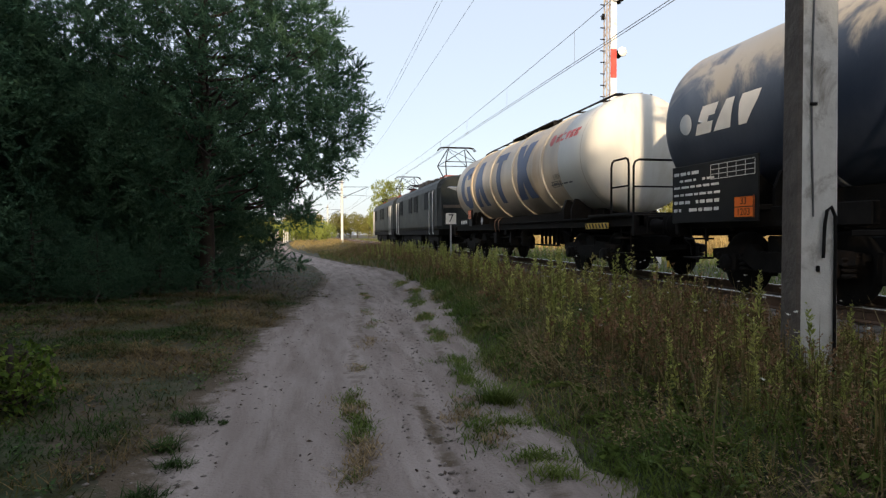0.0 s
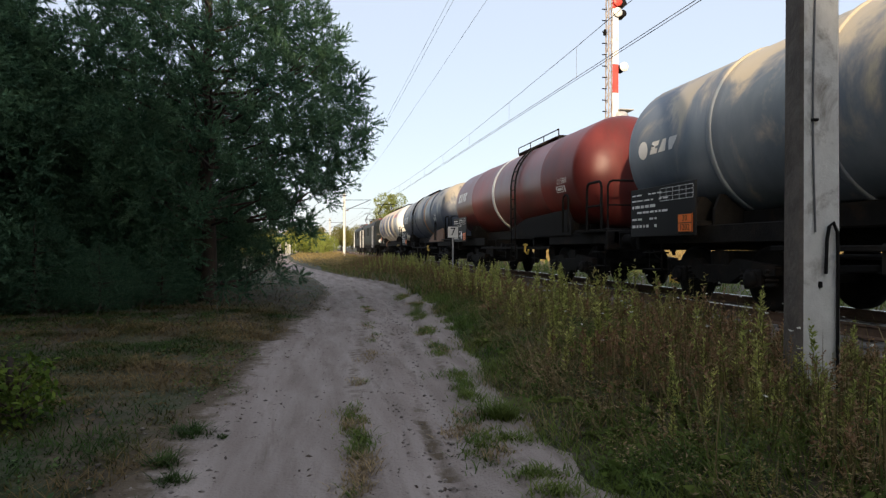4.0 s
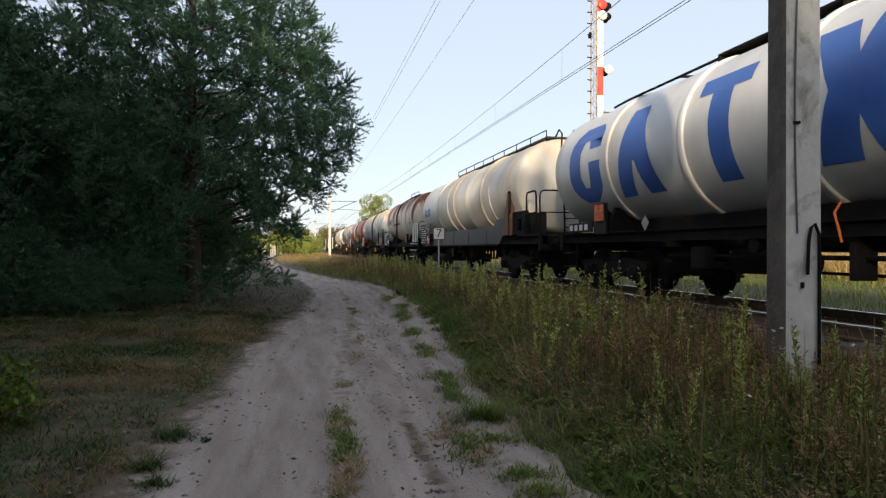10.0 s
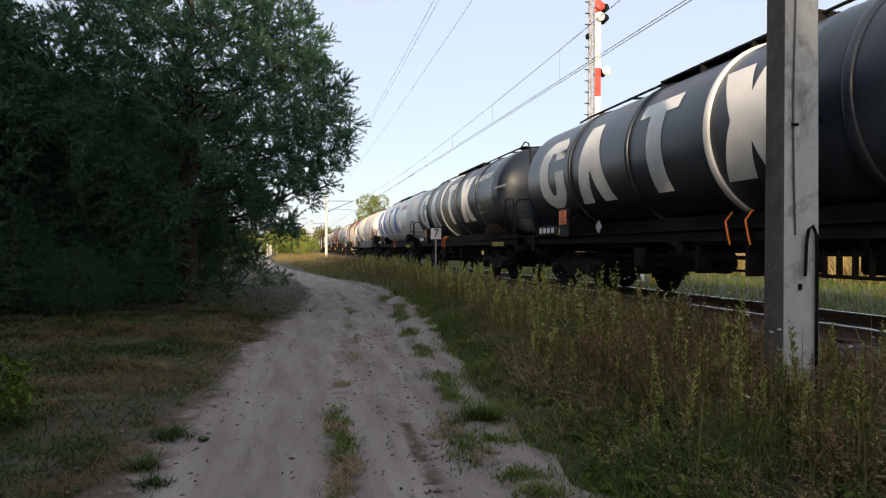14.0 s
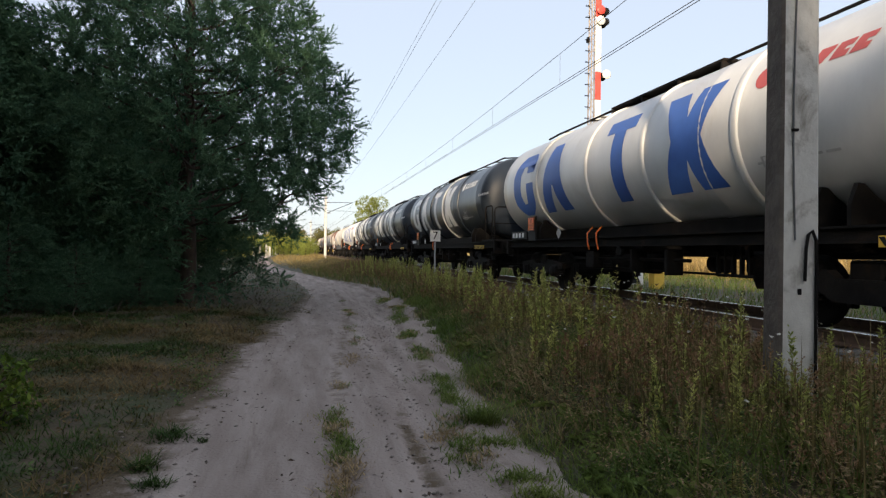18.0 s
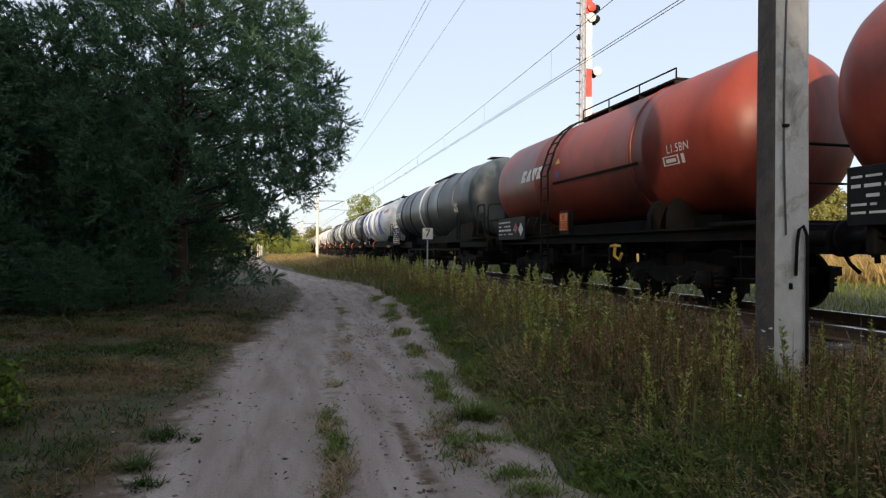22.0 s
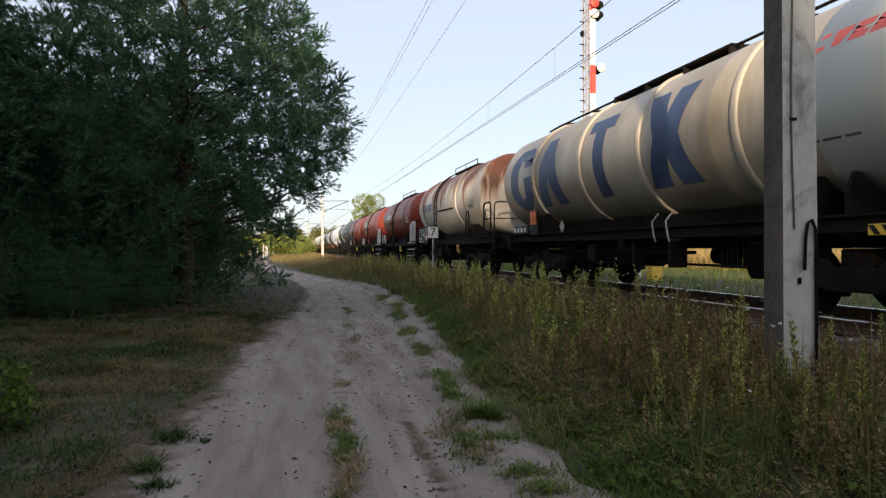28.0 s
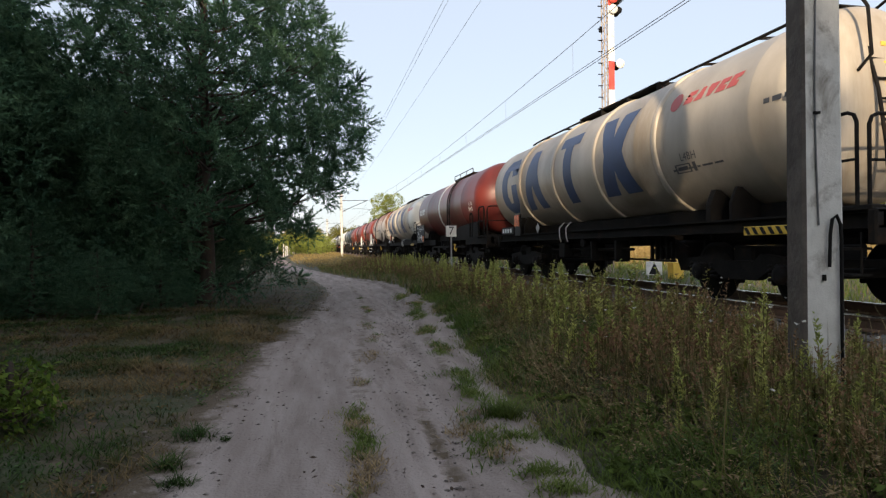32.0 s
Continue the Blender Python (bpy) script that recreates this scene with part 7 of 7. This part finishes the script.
# broad low leaves at the verge's foot
rosette = scatter(420, 1.8, 4.2, 1.8, 10, lambda x, y: right_of_lane(x, y, 0.12))
rb = np.repeat(np.column_stack([rosette, ground_z(rosette[:, 0], rosette[:, 1]) + 0.03]), 14, 0)
ra = rs.uniform(0, 6.28, len(rb))
rl = rs.uniform(0.04, 0.13, len(rb))
stuff("broad_leaf_plants", [(leaves(rb, np.stack([np.cos(ra), np.sin(ra), rs.uniform(0.1, 0.9, len(rb))], 1), rl, rl * 0.42), 0)], [GRASS], "low rosettes of broad green leaves", "plants")
fl = scatter(260, 2.4, 4.9, 3.0, 26, lambda x, y: right_of_lane(x, y, 0.6))
fb = np.repeat(np.column_stack([fl, ground_z(fl[:, 0], fl[:, 1]) + rs.uniform(0.3, 0.75, len(fl))]), 5, 0)
fa = rs.uniform(0, 6.28, len(fb))
stuff("small_flowers", [(leaves(fb, np.stack([np.cos(fa), np.sin(fa), rs.uniform(0, 1, len(fb))], 1), np.full(len(fb), 0.022), np.full(len(fb), 0.016)), 0)], [PETAL], "tiny pale flowers among the weeds", "flowers")


# ---- pines ----
def brush_shoots(base, axis, span, count, length, width):
    """Shoots clothed in needles all along, like bottle brushes: vertices and triangles."""
    n = len(base)
    t = rs.uniform(0.05, 1.0, (n, count, 1))
    spread = rs.normal(size=(n, count, 3))
    d = unit(axis[:, None] * (0.55 + 0.5 * t) + unit(spread) * 0.75)
    side = unit(np.cross(d, rs.normal(size=(n, count, 3))))
    b = base[:, None] + axis[:, None] * (span[:, None, None] * t)
    ln = length * rs.uniform(0.7, 1.2, (n, count, 1))
    v = np.stack([b - side * width / 2, b + side * width / 2, b + d * ln], 2).reshape(-1, 3)
    return v, np.arange(len(v)).reshape(-1, 3)


def pine_tree(x, y, h, profile, seed, label, puffs=700, shoots=12, count=30, low=0.8, length=0.09, width=0.016, gap=-0.25, puff=0.26, limb=9, skew=0.0, apart=0.4):
    """A pine: tapering trunk, crooked limbs, and a crown of rounded puffs of needled shoots with gaps between."""
    global rs
    rs = np.random.RandomState(seed)
    z0 = float(ground_z(x, y)) - 0.1
    t = thing("pine_tree", pose(x, y, z0), label, "tree", "pines at the forest edge")
    m = Mesh()
    n = 12
    pts = [(0.06 * math.sin(2.1 * k + seed), 0.06 * math.cos(1.7 * k + seed), h * k / n) for k in range(n + 1)]
    m.tube(pts, 0.017 * h, 10, 0.02)
    part("trunk", m, BARK, t)
    pz, pr = [p[0] * h for p in profile], [p[1] for p in profile]
    zc = rs.uniform(low, h - 0.1, puffs * 9)
    reach = np.interp(zc, pz, pr)
    zc = zc[rs.uniform(0, max(pr), len(zc)) < reach]                 # more where the crown is wide
    reach = np.interp(zc, pz, pr)
    az = rs.uniform(0, 6.283, len(zc))
    fr = 1.02 * rs.uniform(0.12, 1.0, len(zc)) ** 0.42
    hub = np.stack([np.cos(az) * fr * reach, np.sin(az) * fr * reach, zc + 0.10 * fr * reach], 1)
    bare = (zc > 0.38 * h) & (zc < 0.68 * h) & (rs.uniform(size=len(zc)) > np.where(fr < 0.75, 0.24, 0.78))       # thin whorls in mid-crown
    hub = hub[~bare]
    gaps = waves(hub[:, 0] * 1.0 + hub[:, 2], hub[:, 1] + 0.6 * hub[:, 2], 2.3, seed + 3) + 0.6 * waves(hub[:, 0], hub[:, 2], 1.2, seed + 5)
    hub = hub[gaps > gap]
    kept = []
    for p in hub:                                                    # puffs keep apart, so that gaps show between them
        if not kept or np.min(np.sum((np.array(kept) - p) ** 2, 1)) > apart * apart:
            kept.append(p)
        if len(kept) >= puffs:
            break
    hub = np.array(kept)
    hub[:, 0] += skew * np.clip(hub[:, 2] / h - 0.45, 0, 0.3) * (1 - 0.3 * hub[:, 0])
    n = len(hub)
    out = unit(hub * np.array([1, 1, 0]) + np.array([0, 0, 0.45]) + rs.normal(0, 0.25, (n, 3)))
    lm = Mesh()
    for k in range(0, n, limb):                                      # a limb to every few puffs
        p = hub[k]
        root = max(0.5, p[2] - 0.22 * math.hypot(p[0], p[1]) - 0.2)
        way = [(0, 0, root)]
        for f in (0.3, 0.6, 0.8):
            way.append((p[0] * f + rs.normal(0, 0.13), p[1] * f + rs.normal(0, 0.13), root + (p[2] - root) * f ** 1.3 + rs.normal(0, 0.12)))
        lm.tube(way + [tuple(p)], 0.0036 * h, 5, 0.006)
    part("branchwork", lm, BARK, t)["kind"] = "stuff"
    size = rs.uniform(0.65, 1.25, n)
    d = unit(rs.normal(size=(n, shoots, 3)) * 0.8 + out[:, None] * 0.55 + np.array([0, 0, 0.35]))
    reach = puff * size[:, None] * rs.uniform(0.75, 1.35, (n, shoots))
    c = hub[:, None] + d * (reach * rs.uniform(0.05, 0.35, (n, shoots)))[..., None]
    c, ax, reach = c.reshape(-1, 3), d.reshape(-1, 3), reach.ravel()
    keep = (c[:, 2] > 0.12)
    v, f = brush_shoots(c[keep], ax[keep], reach[keep], count, length, width)
    part("crown", big_mesh("crown", v, f, [NEEDLES]), None, t, "dark blue-green needles in tufts")
    rs = np.random.RandomState(seed + 100)
    return t


FULL = [(0.0, 2.4), (0.12, 2.8), (0.2, 3.3), (0.3, 4.05), (0.42, 4.25), (0.52, 3.6), (0.6, 3.1), (0.7, 2.8), (0.82, 2.25), (0.93, 1.2), (1, 0.3)]
BROAD = [(0.0, 2.8), (0.15, 3.3), (0.35, 3.6), (0.55, 3.1), (0.75, 2.2), (0.9, 1.2), (1, 0.3)]
TALL = [(0.0, 1.6), (0.2, 2.6), (0.4, 3.0), (0.6, 2.7), (0.8, 1.9), (0.93, 1.0), (1, 0.3)]
pine_tree(-2.75, 17.4, 12.2, FULL, 11, "broad dark pine with branches almost to the ground", 1500, 20, 34, 0.15, gap=-0.36, puff=0.33, limb=11, length=0.080, width=0.020, skew=1.9, apart=0.47)
p2 = pine_tree(-8.9, 14.0, 10.5, BROAD, 12, "bushy young pine at the forest edge", 500, 15, 16, 0.2, length=0.11, width=0.046, gap=-0.5, puff=0.42, apart=0.52)
p3 = pine_tree(-9.6, 17.5, 12.5, TALL, 13, "tall slim pine behind bushier ones", 480, 15, 15, 0.4, length=0.11, width=0.046, gap=-0.5, puff=0.42, apart=0.52)
for src, x, y, turn, s in ((p2, -5.3, 19.6, 70, 0.62), (p3, -7.9, 22.5, 140, 0.5), (p2, -3.9, 24.5, 200, 0.8), (p3, -11.5, 22, 20, 1.05), (p2, -12.5, 15.5, 300, 1.0), (p3, -9.4, 10.6, 250, 0.9), (p3, -13.5, 28, 110, 1.0), (p2, -8.8, 27, 30, 0.9), (p2, -8.6, 15.4, 10, 0.95), (p2, -5.0, 17.2, 160, 0.56), (p2, -10.8, 13.4, 85, 0.9), (p2, -6.9, 18.6, 265, 0.62), (p2, -4.6, 21.5, 330, 0.7)):
    c = copy_thing(src, pose(x, y, float(ground_z(x, y)) - 0.1, 0, 0, turn))
    c.scale = (s, s, s)
for x, y, s in ((-4.4, 14.2, 0.14), (-3.4, 15.2, 0.14), (-5.7, 14.4, 0.2), (-7.4, 13.4, 0.22)):
    c = copy_thing(p2, pose(x, y, float(ground_z(x, y)) - 0.05, 0, 0, 77 * x))
    c.scale = (s * 1.5, s * 1.5, s)
# the wood goes on beside and behind the stance, and shades it
srnd, growth = random.Random(9), random.Random(3)
p4 = pine_tree(-10.0, 4.2, 11.5, BROAD, 14, "bushy pine of the wood beside the lane", 230, 9, 7, 0.3, length=0.22, width=0.10, gap=-0.45, puff=0.55, apart=0.6)
for k in range(62):
    y = 3.0 - 1.6 * k + srnd.uniform(-0.6, 0.6)
    x = -8.0 - 1.9 * (k % 3) + srnd.uniform(-0.7, 0.7)
    c = copy_thing(p4, pose(x, y, float(ground_z(x, y)) - 0.1, 0, 0, srnd.uniform(0, 360)))
    srnd.random()
    s = growth.uniform(0.72, 1.18)
    c.scale = (s, s, s)


# ---- broad-leaved trees and bushes far off ----
BIRCH_LEAF = leafy("yellow_green_leaf", (0.20, 0.25, 0.05), (0.34, 0.36, 0.09), through=0.4, per_island=0.35)
SAPLING_LEAF = leafy("sapling_leaf", (0.045, 0.10, 0.018), (0.17, 0.21, 0.035), scale=6, through=0.35, per_island=0.5)
FAR_LEAF = leafy("far_wood_leaf", (0.15, 0.155, 0.042), (0.26, 0.24, 0.078), through=0.2, per_island=0.3)


def leaf_cloud(blobs, per, size):
    cs = []
    for x, y, z, r, rz in blobs:
        n = int(per * r * r)
        d = unit(rs.normal(size=(n, 3)))
        q = r * rs.uniform(0.55, 1.05, n) ** 0.5
        cs.append(np.column_stack([x + d[:, 0] * q, y + d[:, 1] * q, z + d[:, 2] * q * rz / r]))
    c = np.concatenate(cs)
    n = len(c)
    return leaves(c, rs.normal(size=(n, 3)) + np.array([0, 0, -0.2]), size * rs.uniform(0.6, 1.3, n), size * 0.6 * rs.uniform(0.6, 1.2, n))


def leafy_tree(x, y, h, r, seed, label, mat, per=70, size=0.3, group="", blobs=16):
    global rs
    rs = np.random.RandomState(seed)
    t = thing("leafy_tree", pose(x, y, float(ground_z(x, y)) - 0.1), label, "tree", group)
    m = Mesh().tube([(0, 0, 0), (0.1, 0.05, h * 0.3), (0.05, -0.1, h * 0.65), (0, 0, h * 0.9)], 0.022 * h, 8, 0.03)
    bl = []
    for k in range(blobs):
        f = rs.uniform(0.25, 0.95)
        a = rs.uniform(0, 6.28)
        q = r * 0.72 * math.sqrt(max(0.05, 1 - (2 * f - 1.05) ** 2)) * rs.uniform(0.4, 1)
        b = (q * math.cos(a), q * math.sin(a), h * f, r * rs.uniform(0.28, 0.46), r * rs.uniform(0.25, 0.4))
        bl.append(b)
        m.tube([(0.05, 0, h * f * 0.6), (b[0] * 0.6, b[1] * 0.6, h * f * 0.9), b[:3]], 0.008 * h, 5, 0.01)
    part("trunk", m, BARK, t)
    v, f = leaf_cloud(bl, per, size)
    part("crown", big_mesh("crown", v, f, [mat]), None, t)
    return t


leafy_tree(12.6, 101, 9.8, 4.2, 31, "round yellow-green tree standing alone beside the track", BIRCH_LEAF, 220, 0.32, blobs=26)
w1 = leafy_tree(60, 150, 11, 5.5, 32, "mid-green tree of the far wood", FAR_LEAF, 60, 0.6, "far wood")
w2 = leafy_tree(52, 120, 9, 5.0, 33, "low bushy tree of the far wood", FAR_LEAF, 60, 0.6, "far wood")
wr = random.Random(12)
for k in range(46):
    a = k / 45
    x, y = 46 + 22 * math.sin(a * 9) * 0.3 + wr.uniform(-5, 5), 4 + 300 * a + wr.uniform(-4, 4)
    c = copy_thing(w1 if k % 2 else w2, pose(x, y, -0.1, 0, 0, wr.uniform(0, 360)))
    s = wr.uniform(0.6, 1.0)
    c.scale = (s, s, s)
for k in range(44):
    x, y = -75 + 3.8 * k + wr.uniform(-3, 3), 285 + wr.uniform(-30, 60)
    c = copy_thing(w1 if k % 2 else w2, pose(x, y, -0.1, 0, 0, wr.uniform(0, 360)))
    s = wr.uniform(0.8, 1.15)
    c.scale = (s, s, s)
for x, y, s in ((-9, 80, 0.3), (-14, 110, 0.5), (-18, 95, 0.5), (-12, 64, 0.35)):
    c = copy_thing(w2, pose(x, y, -0.1, 0, 0, wr.uniform(0, 360)))
    c.scale = (s, s, s)
sap = leafy_tree(-2.32, 5.4, 0.74, 0.42, 41, "small broad-leaved sapling with yellowing leaves by the lane", SAPLING_LEAF, 2600, 0.062)
for x, y, turn, s in ((-2.62, 5.0, 80, 0.75), (-2.75, 5.75, 190, 0.9)):
    c = copy_thing(sap, pose(x, y, float(ground_z(x, y)) - 0.05, 0, 0, turn))
    c.scale = (s, s, s)
bush = leafy_tree(-7.6, 92, 2.4, 2.0, 43, "sunlit yellow-green bush beside the far lane", BIRCH_LEAF, 150, 0.22, "sunlit bushes")
hedge = [(-16 + 0.85 * k + wr.uniform(-0.5, 0.5), 150 + wr.uniform(-22, 35), wr.uniform(1.2, 2.3)) for k in range(24)]      # bushes that close the view along the line
for x, y, s in [(-9.5, 118, 1.5), (2.2, 128, 0.9)] + hedge:
    c = copy_thing(bush, pose(x, y, float(ground_z(x, y)) - 0.1, 0, 0, 50 * y))
    c.scale = (s, s, s)


# loose stones on the bank's shoulder and among the sleepers
STONE = surface("pinkish_grey_stone", (0.17, 0.13, 0.115), (0.34, 0.275, 0.245), scale=9, rough=0.95, bump=0.4, per_island=0.4)
sp = scatter(6500, 4.1, 6.6, 0.5, 22, lambda x, y: rs.uniform(size=len(x)) < np.clip((x - 3.9) / 1.0, 0.1, 1), 1.3)
sn = len(sp)
u = np.abs(sp[:, 0] - TRACK_X)
bed = np.interp(u, [0, 1.55, 2.7], [-0.2, -0.22, -0.42]) + 0.02 * waves(sp[:, 0] - TRACK_X, sp[:, 1], 9, 11) + RAIL_Z
sz = np.maximum(bed, ground_z(sp[:, 0], sp[:, 1]))
octa = np.array([[1, 0, 0], [0, 1, 0], [-1, 0, 0], [0, -1, 0], [0.2, 0.1, 1], [-0.1, 0.1, -1]])
sv = np.column_stack([sp, sz + 0.012])[:, None] + octa[None] * (rs.uniform(0.018, 0.042, (sn, 1, 1)) * rs.uniform(0.7, 1.3, (sn, 6, 1)) * np.array([1, 1, 0.75]))
spin = rs.uniform(0, 6.28, sn)
tri = np.array([[0, 1, 4], [1, 2, 4], [2, 3, 4], [3, 0, 4], [1, 0, 5], [2, 1, 5], [3, 2, 5], [0, 3, 5]])
stuff("ballast_stones", [((sv.reshape(-1, 3), (np.arange(sn)[:, None, None] * 6 + tri[None]).reshape(-1, 3)), 0)], [STONE], "loose pinkish-grey ballast stones beside the rail", "stones")


# clods and crumbs of damp sand thrown up along the rut and the lane's edges
CLOD = surface("damp_sand_clod", (0.115, 0.095, 0.082), (0.24, 0.20, 0.175), scale=14, rough=1.0, bump=0.4, per_island=0.35)
cy = 2.9 + 15 * rs.uniform(0, 1, 2600) ** 1.5
lane_mid, lane_half = lane(cy)
co = np.where(rs.uniform(size=2600) < 0.55, 0.60 + rs.normal(0, 0.20, 2600), np.where(rs.uniform(size=2600) < 0.8, -lane_half + rs.normal(0.12, 0.22, 2600), rs.uniform(-1.2, 1.3, 2600)))
cz = ground_z(lane_mid + co, cy) + lane_swell(co)
cr = 0.004 + 0.016 * rs.uniform(0, 1, (2600, 1, 1)) ** 3
cv = np.column_stack([lane_mid + co, cy, cz])[:, None] + octa[None] * cr * rs.uniform(0.6, 1.4, (2600, 6, 1)) * np.array([1.2, 1.2, 0.7])
stuff("sand_clods", [((cv.reshape(-1, 3), (np.arange(2600)[:, None, None] * 6 + tri[None]).reshape(-1, 3)), 0)], [CLOD], "crumbs and clods of damp sand along the ruts", "clods")


# ---- everything that moves ----
def motions():
    for vehicle, y in rolling:
        walk(vehicle, [(t, pose(TRACK_X, y + SPEED * t, RAIL_Z)) for t in (0, 8, 16, 24, 32)])
    for wheels, y, r in spinning:                    # wheels roll without slip: a row every fifteenth of a second
        walk(wheels, [(k / 15, pose(0, y, r, -math.degrees(SPEED * k / 15 / r), 0, 0)) for k in range(481)])


motions()
